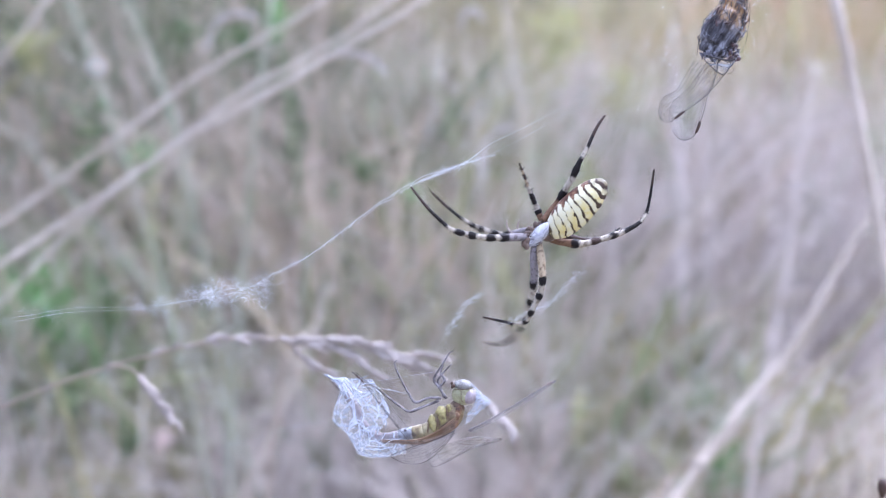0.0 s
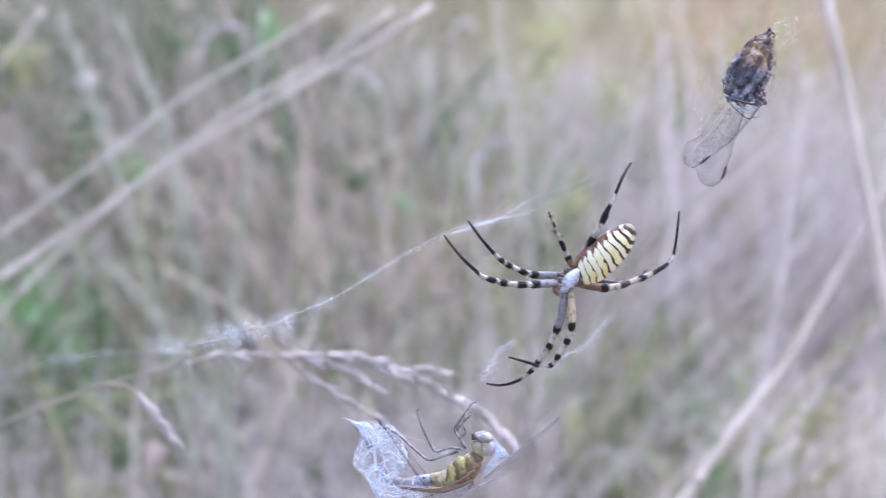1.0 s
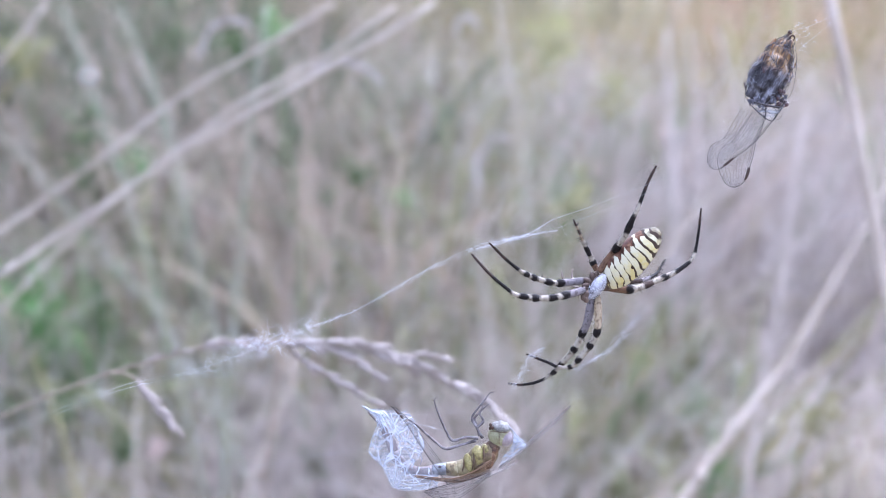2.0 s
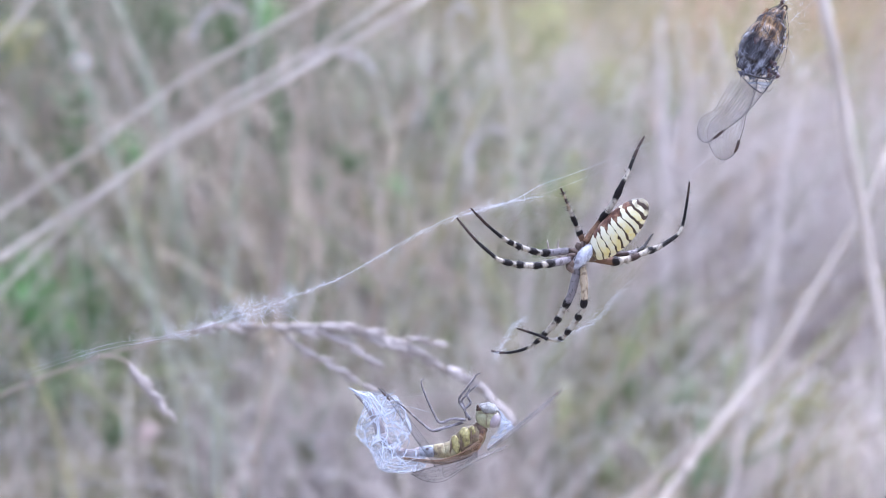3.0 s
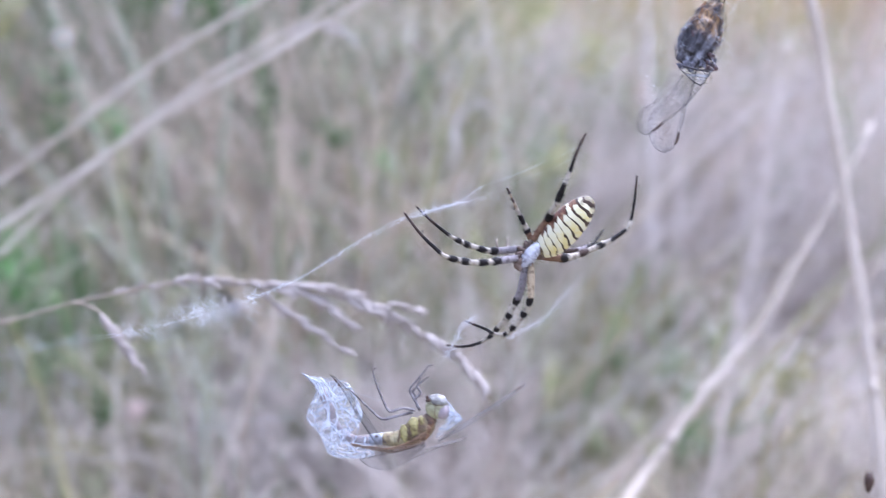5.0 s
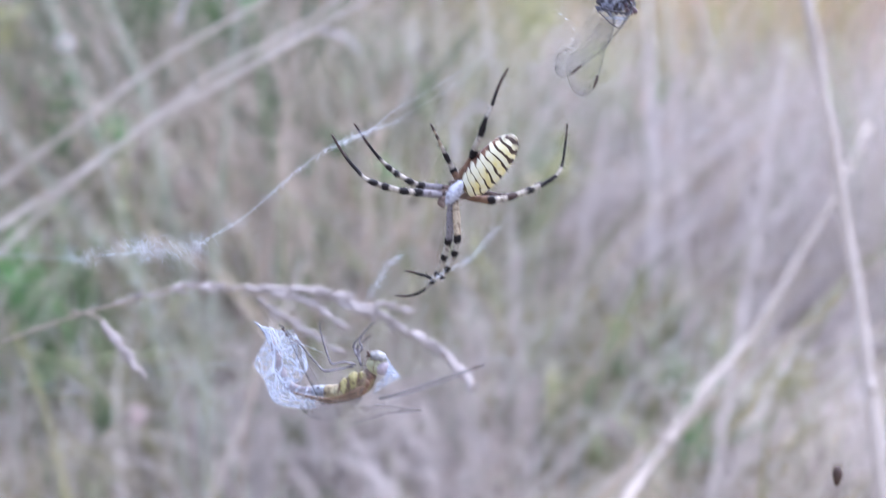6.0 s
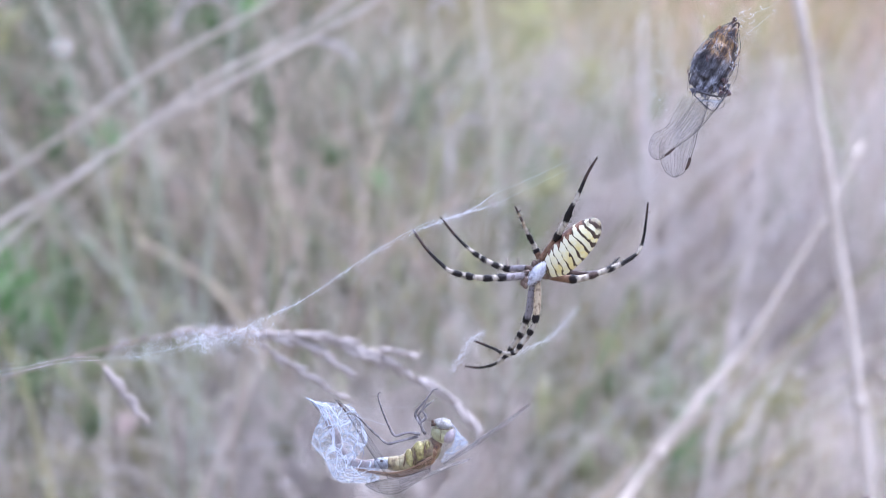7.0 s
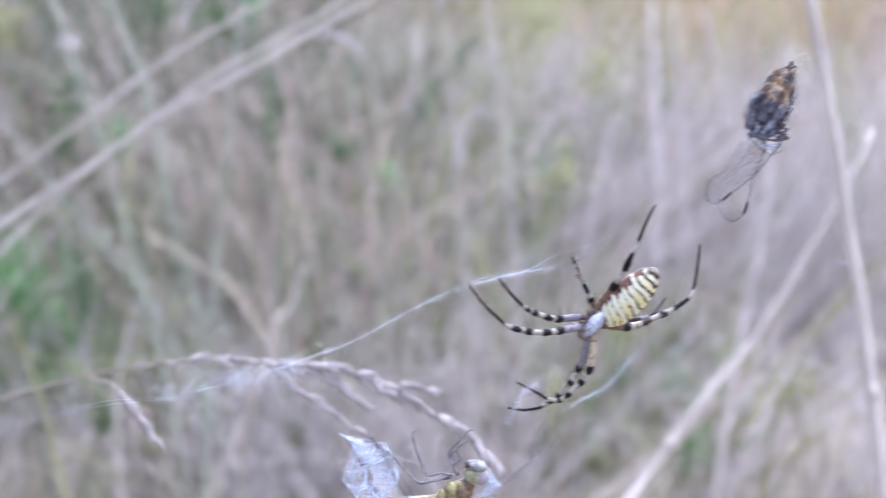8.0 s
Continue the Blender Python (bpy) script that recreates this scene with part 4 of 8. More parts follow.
# ---------------------------------------------------------------- silk
def fuzz(bm, centre, spread, count, length, r, rng):
    """A loose tangle of short curled filaments."""
    for _ in range(count):
        c = np.array([rng.gauss(centre[k], spread[k]) for k in range(3)])
        d = np.array([rng.gauss(0, 1) for _ in range(3)])
        L = length * rng.uniform(0.5, 2.2)
        curl = np.array([rng.gauss(0, 0.06), rng.gauss(0, 0.1), rng.gauss(0, 0.06)])
        p = [c]
        for _ in range(15):
            curl = curl + np.array([rng.gauss(0, 0.08) for _ in range(3)])
            d = d + np.cross(curl, d)
            d /= np.linalg.norm(d)
            p.append(p[-1] + d * L / 15)
        tube(bm, p, [r, r * 0.7], 3, caps=False)


silk_line = tagged(empty("silk_line"), "long white silk line with a zigzag band and a loose tangle", "silk")
silk_tail = tagged(empty("silk_line"), "slack white silk line with fine tangles", "silk")


def build_silk():
    rng = random.Random(11)
    main = [(30.11, 0.00, 12.11), (24.68, 0.00, 9.85), (18.35, 0.00, 7.23), (13.38, 0.00, 5.42), (9.31, 0.00, 2.89), (3.89, 0.00, 1.18), (0.00, 0.00, -0.09), (-6.06, 0.00, -3.07), (-13.29, 0.00, -7.32), (-17.81, 0.00, -9.85), (-25.04, 0.00, -13.02), (-28.66, 0.00, -14.65), (-32.28, 0.00, -15.73)]
    bm = bmesh.new()
    thread(bm, main[3:], 0.026, 0.05, 130, rng)
    for q in smooth_line(main[4:12], 46):
        ball(bm, q + np.array([rng.gauss(0, 0.3), 0, rng.gauss(0, 0.05)]), (rng.uniform(0.08, 0.3), 0.05, rng.uniform(0.04, 0.075)), Matrix.Rotation(-0.5 + rng.gauss(0, 0.3), 3, "Y"), 5, 6, 0.3)
    thread(bm, main[3:], 0.010, 0.06, 130, rng)
    for q in smooth_line(main[4:], 90):
        fuzz(bm, q, (0.3, 0.1, 0.07), rng.choice((0, 1, 1, 2, 4)), 0.6, 0.013, rng)
    thread(bm, main[:5], 0.019, 0.02, 40, rng)
    thread(bm, [(30.56, 0.00, 11.03), (24.68, 0.00, 8.50), (19.26, 0.00, 6.15), (13.83, 0.00, 3.98), (8.41, 0.00, 2.71)], 0.012, 0.02, 40, rng)
    part("strand", bm, M_SILK, silk_line)
    bm = bmesh.new()
    band = smooth_line([(0.27, 0.00, 0.09), (2.98, 0.00, 0.90), (5.70, 0.00, 1.72), (8.86, 0.00, 2.62), (11.57, 0.00, 3.16), (15.19, 0.00, 3.80)], 70)
    for s in range(5):
        amp = np.interp(np.linspace(0, 1, 70), (0, 0.2, 0.45, 0.7, 1), (0.08, 0.3, 0.42, 0.22, 0.12))
        off = np.array([[rng.gauss(0, 0.35), rng.gauss(0, 0.5), rng.gauss(0, 0.6)] for _ in range(70)]) * amp[:, None]
        tube(bm, smooth_line((band + off)[rng.randrange(0, 12):rng.randrange(48, 70):2], 130), [0.012, 0.02, 0.012], 4, caps=False)
    for q, w in zip(smooth_line(band, 10), (2, 4, 9, 11, 10, 12, 7, 4, 5, 3)):
        fuzz(bm, q, (0.5, 0.3, 0.22), w, 1.3, 0.012, rng)
    part("zigzag_band", bm, M_SILK, silk_line, "dense white zigzag silk")
    bm = bmesh.new()
    fuzz(bm, [(-20.52, 0.00, -10.94)][0], (1.5, 0.4, 0.4), 20, 1.2, 0.012, rng)
    fuzz(bm, [(-12.39, 0.00, -6.87)][0], (2.5, 0.4, 0.3), 16, 1.0, 0.012, rng)
    part("tangle", bm, M_SILK_FINE, silk_line, "loose fine white filaments")
    bm = bmesh.new()
    fuzz(bm, [(-0.18, 0.00, 0.18)][0], (3.2, 1.8, 0.9), 130, 2.0, 0.012, rng)
    fuzz(bm, [(-3.62, 0.00, -0.72)][0], (2.4, 1.5, 0.6), 60, 2.2, 0.012, rng)
    fuzz(bm, [(5.70, 0.00, 1.99)][0], (0.9, 0.8, 1.1), 50, 1.8, 0.013, rng)
    fuzz(bm, [(2.71, 0.00, 1.27)][0], (2.0, 0.8, 0.7), 50, 1.6, 0.011, rng)
    part("tangle", bm, M_SILK, silk_tail, "loose tangle of fine white filaments")
    bm = bmesh.new()
    for _ in range(2):
        thread(bm, [(1.81, 0.00, 0.45), (-2.71, 0.00, -1.08), (-11.75, 0.00, -3.25), (-24.41, 0.00, -5.24), (-38.87, 0.00, -9.31), (-52.44, 0.00, -13.56)], 0.016, 0.06, 70, rng)
    fuzz(bm, [(-11.75, 0.00, -3.35)][0], (2.0, 0.8, 0.5), 45, 1.8, 0.012, rng)
    fuzz(bm, [(-7.23, 0.00, -2.08)][0], (2.5, 0.8, 0.4), 30, 1.8, 0.012, rng)
    fuzz(bm, [(-28.03, 0.00, -6.33)][0], (5, 0.8, 0.4), 25, 1.6, 0.012, rng)
    part("strand", bm, M_SILK, silk_tail)


build_silk()


def wisp(pts, count, spread, label):
    rng = random.Random(len(label))
    thing = tagged(empty("silk_wisp"), label, "silk")
    line = smooth_line(pts, 60)
    bm = bmesh.new()
    thread(bm, pts, 0.009, 0.03, 60, rng)
    for _ in range(count):
        i = rng.randrange(0, 40)
        j = i + rng.randrange(10, 26)
        zig = np.array([[rng.gauss(0, spread) * 2, rng.gauss(0, spread), rng.gauss(0, spread)] for _ in range(60)])
        tube(bm, (line + zig)[i:j], [0.011, 0.02, 0.011], 4, caps=False)
    for k in (14, 30, 36, 47):
        fuzz(bm, line[k], (0.5, 0.4, 0.6), 6, 1.0, 0.010, rng)
    part("filament", bm, M_SILK, thing)
    return thing


wisp_low = wisp([(-6.63, 2.00, -8.33), (-10.31, 2.00, -11.09), (-11.70, 2.00, -13.40), (-14.46, 2.00, -17.73)], 11, 0.22, "thin white wisp of zigzag silk under the spider")
wisp_side = wisp([(9.78, 2.00, -2.98), (6.74, 2.00, -6.02), (3.52, 2.00, -9.99), (-1.09, 2.00, -12.38), (-5.24, 2.00, -14.96)], 15, 0.24, "long thin wisp of zigzag silk beside the spider")


def loose_threads(lines, thick, label):
    """Broken ends of silk that drift beside the web, each a thread of its own."""
    rng = random.Random(len(lines))
    thing = tagged(empty("silk_thread"), label, "silk")
    for pts in lines:
        bm = bmesh.new()
        thread(bm, pts, thick, 0.03, 24, rng)
        fuzz(bm, pts[1], (0.8, 0.3, 0.12), 3, 0.7, 0.010, rng)
        part("filament", bm, M_SILK_FINE, thing)
    return thing


threads_low = loose_threads([[(-48.84, 0.00, 9.05), (-46.07, 0.00, 9.30), (-42.64, 0.00, 9.73)], [(-42.65, 0.00, 8.71), (-41.19, 0.00, 7.31), (-39.89, 0.00, 7.94)], [(-48.13, 0.00, 6.73), (-45.82, 0.00, 6.98), (-43.59, 0.00, 7.24)], [(-50.55, 0.00, -1.58), (-49.25, 0.00, -1.50), (-47.77, 0.00, -1.14)], [(-33.74, 0.00, -4.53), (-28.18, 0.00, -3.66), (-22.44, 0.00, -2.97)], [(-42.56, 0.00, -6.29), (-38.38, 0.00, -5.50), (-33.75, 0.00, -4.90)], [(-30.06, 0.00, -5.96), (-29.31, 0.00, -5.59), (-28.58, 0.00, -5.88)], [(-68.82, 0.00, -11.78), (-64.37, 0.00, -11.17), (-59.55, 0.00, -10.57)], [(-61.79, 0.00, -12.22), (-55.86, 0.00, -11.72), (-49.37, 0.00, -10.95)], [(-55.81, 0.00, -8.20), (-55.08, 0.00, -8.76), (-54.33, 0.00, -8.03)], [(-26.87, 0.00, -10.71), (-25.48, 0.00, -9.99), (-24.36, 0.00, -9.44)]], 0.016, "short broken silk threads drifting below the web")
threads_side = loose_threads([[(19.44, 0.00, 3.83), (20.73, 0.00, 4.09), (21.83, 0.00, 4.26)], [(39.31, 0.00, 9.77), (41.43, 0.00, 10.02), (43.73, 0.00, 10.09)], [(41.97, 0.00, 23.99), (42.89, 0.00, 24.53), (43.82, 0.00, 25.07)], [(1.25, 0.00, -26.95), (5.38, 0.00, -26.63), (10.42, 0.00, -26.51)]], 0.018, "short broken silk threads drifting beside the spider")

# ---------------------------------------------------------------- wings
def wing(parent, lead, trail, name, vein, lines=7, crosses=18, stigma=None, seed=1, thick=0.04, cells=2, skin=M_MEMBRANE):
    """A net-veined insect wing between its leading and trailing edges, a clear membrane under the veins."""
    rng = random.Random(seed)
    a, b = smooth_line(lead, 40), smooth_line(trail, 40)
    span = [(k / lines) ** 1.25 for k in range(lines + 1)]
    def at(i, k):
        """The point i fortieths along the k-th long vein, which wanders a little between its neighbours."""
        f = span[k]
        if 0 < k < lines:
            f += 0.45 * (span[k + 1] - span[k - 1]) * 0.5 * noise.noise(Vector((i * 0.13, k * 3.7, seed * 5.1)))
        q = np.array([np.interp(i, range(40), a[:, c] * (1 - f) + b[:, c] * f) for c in range(3)])
        return q + np.array([0, 0.10, 0]) * math.sin(f * lines * math.pi)
    bm = bmesh.new()
    grid = [[bm.verts.new(at(i, k) * MM) for k in range(lines + 1)] for i in range(40)]
    for i in range(39):
        for k in range(lines):
            bm.faces.new((grid[i][k], grid[i + 1][k], grid[i + 1][k + 1], grid[i][k + 1]))
    film = part(name, bm, skin, parent)
    film.visible_shadow = False
    bm = bmesh.new()
    for k in range(lines + 1):
        tube(bm, [at(i, k) for i in range(40)], [thick * (2.3 if k == 0 else 1.5 if k == 1 else 0.7), thick * (1.3 if k in (0, lines) else 0.5)], 4, caps=False)
    for k in range(lines):
        for _ in range(crosses + cells * k):
            i = rng.uniform(0.04, 0.985) * 39
            j = min(39.0, max(0.0, i + rng.uniform(-0.9, 0.9)))
            tube(bm, [at(i, k), at(j, k + 1)], [thick * 0.38, thick * 0.38], 3, caps=False)
    part("vein_net", bm, vein, film)
    if stigma:
        bm = bmesh.new()
        s0, s1 = stigma
        idx = np.linspace(s0 * 39, s1 * 39, 8)
        for row in (0.05, 0.45, 0.85):
            p = np.stack([[np.interp(t, range(40), a[:, c] * (1 - f) + b[:, c] * f) for c in range(3)] for t, f in zip(idx, [span[1] * row] * 8)])
            tube(bm, p + np.array([0, -0.05, 0]), [0.05, 0.14, 0.16, 0.14, 0.05], 6)
        part("wing_spot", bm, M_STIGMA, film, "dark brown wing spot")
    return film


# ---------------------------------------------------------------- the wrapped dragonfly
M_THORAX = mottled("olive_thorax", [(0.28, (0.08, 0.045, 0.025)), (0.42, (0.13, 0.09, 0.045)), (0.6, (0.20, 0.16, 0.08)), (0.75, (0.14, 0.085, 0.05))], 520, 0.5, 0.35, 0.6)
M_NECK = mottled("brown_neck", [(0.3, (0.05, 0.03, 0.02)), (0.7, (0.16, 0.10, 0.06))], 700, 0.6, 0.2, 0.5)
M_PLATE = mottled("yellow_green_plate", [(0.32, (0.10, 0.07, 0.025)), (0.46, (0.25, 0.21, 0.075)), (0.7, (0.34, 0.30, 0.13))], 700, 0.45, 0.35, 0.6)
M_RUSTY = mottled("rusty_plate", [(0.35, (0.045, 0.02, 0.012)), (0.52, (0.12, 0.06, 0.03)), (0.7, (0.20, 0.13, 0.07))], 900, 0.45, 0.15)
M_CREAM = mottled("cream_segment", [(0.32, (0.08, 0.05, 0.03)), (0.45, (0.24, 0.19, 0.10)), (0.7, (0.36, 0.32, 0.19))], 700, 0.5, 0.3, 0.5)
M_FROST = mottled("powdered_segment", [(0.3, (0.10, 0.085, 0.09)), (0.48, (0.24, 0.25, 0.275)), (0.7, (0.38, 0.40, 0.44))], 600, 0.6, 0.2)
M_TAIL = mottled("dusky_segment", [(0.3, (0.09, 0.07, 0.07)), (0.7, (0.22, 0.18, 0.17))], 500, 0.55, 0.2)
M_BROW = mottled("chalky_face", [(0.32, (0.10, 0.085, 0.075)), (0.48, (0.21, 0.20, 0.185)), (0.65, (0.29, 0.28, 0.265))], 900, 0.7, 0.3, 0.8)
M_CHEEK = mottled("lime_cheek", [(0.3, (0.13, 0.11, 0.06)), (0.55, (0.27, 0.26, 0.15)), (0.7, (0.33, 0.32, 0.21))], 700, 0.4, 0.2, 0.4)
M_EYE = mottled("mauve_eye", [(0.3, (0.16, 0.125, 0.13)), (0.7, (0.31, 0.26, 0.27))], 900, 0.3, 0.1, 0.05, 0.4)
M_INSECT_LEG = mottled("grey_insect_leg", [(0.37, (0.035, 0.028, 0.028)), (0.5, (0.115, 0.10, 0.10)), (0.66, (0.22, 0.20, 0.205))], 1300, 0.65)

dragonfly = tagged(empty("wrapped_dragonfly"), "dead olive dragonfly, its tail wrapped in white spider silk", "dragonfly")


def build_dragonfly():
    rng = random.Random(21)
    bm = bmesh.new()
    ball(bm, [(-0.13, 0.00, -0.78)][0], (1.95, 1.7, 1.8), None, 18, 22, 0.05)
    head = part("head", bm, M_CHEEK, dragonfly, "lime-yellow head")
    bm = bmesh.new()
    ball(bm, [(0.04, -0.50, 0.68)][0], (1.6, 1.3, 0.95), Matrix.Rotation(radians(14), 3, "Y"), 16, 22, 0.25, 1.3)
    ball(bm, [(-0.70, -0.80, 1.19)][0], (0.6, 0.5, 0.45), None, 8, 10, 0.2)
    part("brow", bm, M_BROW, head, "chalky white face")
    for q, r in (([(0.78, -0.35, -1.17)][0], (1.3, 1.4, 1.35)), ([(-0.83, 0.90, -1.60)][0], (1.0, 1.2, 1.1))):
        bm = bmesh.new()
        ball(bm, q, r, None, 14, 18)
        part("eye", bm, M_EYE if r[0] > 1.1 else M_CHEEK, head, "mauve compound eye" if r[0] > 1.1 else "")
    bm = bmesh.new()
    for q in [(-1.71, -1.20, 1.17), (-1.44, -1.40, 0.75), (-1.80, -1.00, 0.59)]:
        ball(bm, q, (0.24, 0.24, 0.3), None, 6, 8, 0.3)
    part("jaw", bm, M_STIGMA, head, "small dark mouthparts")
    bm = bmesh.new()
    thread(bm, [(-1.75, -1.0, 0.05), (-0.9, -1.6, 0.15), (0.1, -1.8, -0.05), (1.2, -1.4, 0.0), (1.75, -0.7, 0.3)], 0.05, 0.03, 20, rng, 5)
    thread(bm, [(-0.15, -1.75, -0.3), (-0.35, -1.75, -1.2), (-0.2, -1.5, -2.1)], 0.035, 0.02, 14, rng, 5)
    part("face_seam", bm, M_NECK, head, "dark seam under the brow")
    bm = bmesh.new()
    ball(bm, [(-3.24, 0.00, -4.54)][0], (3.2, 1.8, 2.1), Matrix.Rotation(radians(-33), 3, "Y"), 22, 26, 0.14, 1.1)
    neck = bmesh.new()
    ball(neck, [(-1.32, 0.00, -2.62)][0], (1.15, 1.1, 1.1), None, 12, 14, 0.25, 1.6)
    part("neck", neck, M_NECK, dragonfly, "dark brown neck")
    thorax = part("thorax", bm, M_THORAX, dragonfly, "olive-brown thorax")
    for q, r in zip([(-5.25, -0.90, -5.17), (-3.62, -0.95, -4.06), (-2.43, -0.80, -3.27)], ((0.85, 0.85, 1.75), (1.1, 0.95, 1.9), (0.6, 0.8, 1.4))):
        bm = bmesh.new()
        ball(bm, q, r, Matrix.Rotation(radians(-14), 3, "Y"), 18, 18, 0.2, 1.3)
        part("side_plate", bm, M_PLATE, thorax, "yellow-green side plate")
    for pts in ([(-4.55, -1.55, -3.3), (-4.45, -1.9, -4.6), (-4.75, -1.6, -6.0)], [(-2.85, -1.45, -2.3), (-2.85, -1.85, -3.6), (-3.15, -1.5, -5.2)], [(-6.15, -1.3, -4.4), (-6.1, -1.6, -5.3), (-6.3, -1.2, -6.4)], [(-4.1, -1.7, -5.6), (-2.9, -1.75, -5.0), (-1.7, -1.4, -4.6)]):
        bm = bmesh.new()
        thread(bm, pts, 0.12, 0.02, 16, rng, 6)
        part("seam", bm, M_NECK, thorax, "dark seam between the side plates")
    for q in [(-1.62, -1.00, -4.14), (-1.98, -1.00, -5.23), (-1.25, -0.80, -3.27)]:
        bm = bmesh.new()
        ball(bm, q, (0.75, 0.5, 0.95), Matrix.Rotation(radians(20), 3, "Y"), 10, 12, 0.1)
        part("wing_root", bm, M_RUSTY, thorax, "rusty wing root")
    abdomen = smooth_line([(-4.89, 0.00, -5.64), (-7.09, 0.00, -6.19), (-9.19, 0.00, -6.28), (-11.21, 0.00, -6.46), (-13.13, 0.00, -6.74), (-15.42, 0.00, -6.10), (-17.16, 0.00, -4.17), (-18.26, 0.00, -1.24), (-19.54, 0.00, 1.32), (-20.82, 0.00, 2.60), (-21.65, 0.00, 3.34)], 60)
    radii = np.interp(np.linspace(0, 1, 60), np.linspace(0, 1, 10), [1.3, 1.22, 0.92, 0.8, 0.8, 0.8, 0.8, 0.75, 0.6, 0.3])
    bounds = [0, 6, 11, 17, 24, 31, 38, 45, 52, 60]
    mats = [M_CREAM, M_CREAM, M_FROST, M_TAIL, M_TAIL, M_TAIL, M_TAIL, M_TAIL, M_TAIL]
    for s in range(9):
        i, j = bounds[s], min(bounds[s + 1] + 1, 60)
        bm = bmesh.new()
        swell = 1 + 0.07 * np.sin(np.linspace(0.3, math.pi - 0.3, j - i))
        tube(bm, abdomen[i:j], list(radii[i:j] * swell), 14)
        part("tail_segment", bm, mats[s], dragonfly)
    bm = bmesh.new()
    ball(bm, [(-9.99, -0.95, -5.70)][0], (0.28, 0.14, 0.2), None, 8, 10, 0.2)
    part("dark_spot", bm, M_STIGMA, dragonfly)
    for line in ([(-3.71, -1.00, -1.05), (-5.80, -1.00, -0.87), (-7.89, -1.00, -1.41), (-8.89, -1.00, 0.04), (-9.90, -1.00, 2.23), (-10.71, -1.00, 4.41), (-10.80, -1.00, 5.41), (-10.35, -1.00, 5.68)],
                 [(-4.07, -1.00, -1.41), (-7.17, -1.00, -2.32), (-9.08, -1.00, -2.78), (-10.53, -1.00, -1.78), (-12.08, -1.00, -0.41), (-13.53, -1.00, 0.95), (-14.99, -1.00, 2.14)],
                 [(-2.96, 0.00, -1.24), (-3.97, 0.00, 0.59), (-4.70, 0.00, 2.15), (-3.42, 0.00, 3.98), (-2.51, 0.00, 5.17), (-1.77, 0.00, 6.18), (-1.04, 0.00, 6.36)],
                 [(-3.41, 1.00, -1.07), (-3.96, 1.00, 0.78), (-4.24, 1.00, 1.79), (-3.41, 1.00, 2.80), (-2.76, 1.00, 3.45), (-1.75, 1.00, 4.28)],
                 [(-3.98, -1.00, 0.59), (-2.89, -1.00, 1.77), (-3.44, -1.00, 2.95), (-2.89, -1.00, 4.23)]):
        bm = bmesh.new()
        p = smooth_line(line, 30)
        tube(bm, p, [0.27, 0.2, 0.25, 0.17, 0.17, 0.13, 0.09], 7)
        for i in range(16):
            k = rng.randrange(6, 28)
            v = np.array([rng.uniform(-1, 1) for _ in range(3)])
            tube(bm, [p[k], p[k] + v * 0.45], [0.03, 0.01], 3, caps=False)
        part("leg", bm, M_INSECT_LEG, dragonfly)
    wing(dragonfly, [(-8.69, -2.00, -8.36), (-12.40, -2.00, -3.12), (-15.92, -2.00, 2.31), (-17.55, -2.00, 4.12), (-17.91, -2.00, 4.39)], [(-6.52, -2.00, -8.27), (-9.05, -2.00, -5.56), (-11.58, -2.00, -2.21), (-14.48, -2.00, 1.67), (-17.28, -2.00, 4.39)], "wing", M_VEIN, 5, 8, (0.83, 0.95), 2, 0.042)
    wing(dragonfly, [(-1.82, -2.00, -6.28), (-4.71, -2.00, -7.36), (-8.51, -2.00, -8.27), (-12.49, -2.00, -9.35)], [(-1.82, -2.00, -6.73), (-4.71, -1.00, -9.42), (-7.62, -1.00, -11.06), (-10.53, -1.00, -10.88), (-12.62, -1.00, -9.78)], "wing", M_VEIN, 7, 20, None, 3, 0.034)
    wing(dragonfly, [(-1.6, -2.0, -4.3), (-4.72, -2.4, -6.2), (-7.87, -2.4, -7.2), (-11.0, -2.2, -7.1), (-14.0, -2.0, -6.8)], [(-1.82, -2.0, -6.1), (-4.71, -2.0, -7.3), (-7.24, -2.0, -8.0), (-11.0, -2.0, -7.6), (-14.0, -2.0, -7.1)], "wing", M_VEIN_GOLD, 5, 14, None, 4, 0.05, 2, M_AMBER)
    wing(dragonfly, [(-0.04, 3.0, -6.73), (3.33, 8.25, -5.47), (7.21, 13.5, -3.76), (11.51, 18.75, -1.68), (15.0, 24.0, -0.1)], [(0.1, 3.4, -7.1), (3.8, 8.6, -5.95), (7.6, 13.8, -4.3), (11.8, 18.9, -2.1), (15.1, 24.0, -0.35)], "wing", M_VEIN_GREY, 5, 10, (0.86, 0.96), 5, 0.05)
    wing(dragonfly, [(-0.6, 3.0, -8.0), (1.0, 7.5, -8.3), (2.4, 11.5, -8.9), (3.6, 16.0, -9.4), (4.5, 20.0, -9.8)], [(-7.6, 3.5, -9.4), (-7.2, 8.0, -12.6), (-4.6, 12.5, -12.2), (-0.9, 16.2, -10.8), (3.9, 20.0, -10.1)], "wing", M_VEIN_GREY, 6, 12, (0.86, 0.96), 6, 0.045, 2, M_HIND)
    outer = smooth_line([(-21.91, -1.00, 3.86), (-20.18, -1.00, 1.68), (-21.07, -2.00, -0.86), (-21.44, -2.00, -3.21), (-19.27, -2.00, -5.56), (-18.45, -2.00, -7.36), (-17.45, -1.00, -9.15), (-13.40, 0.00, -9.76), (-10.51, 1.00, -9.46)], 30)
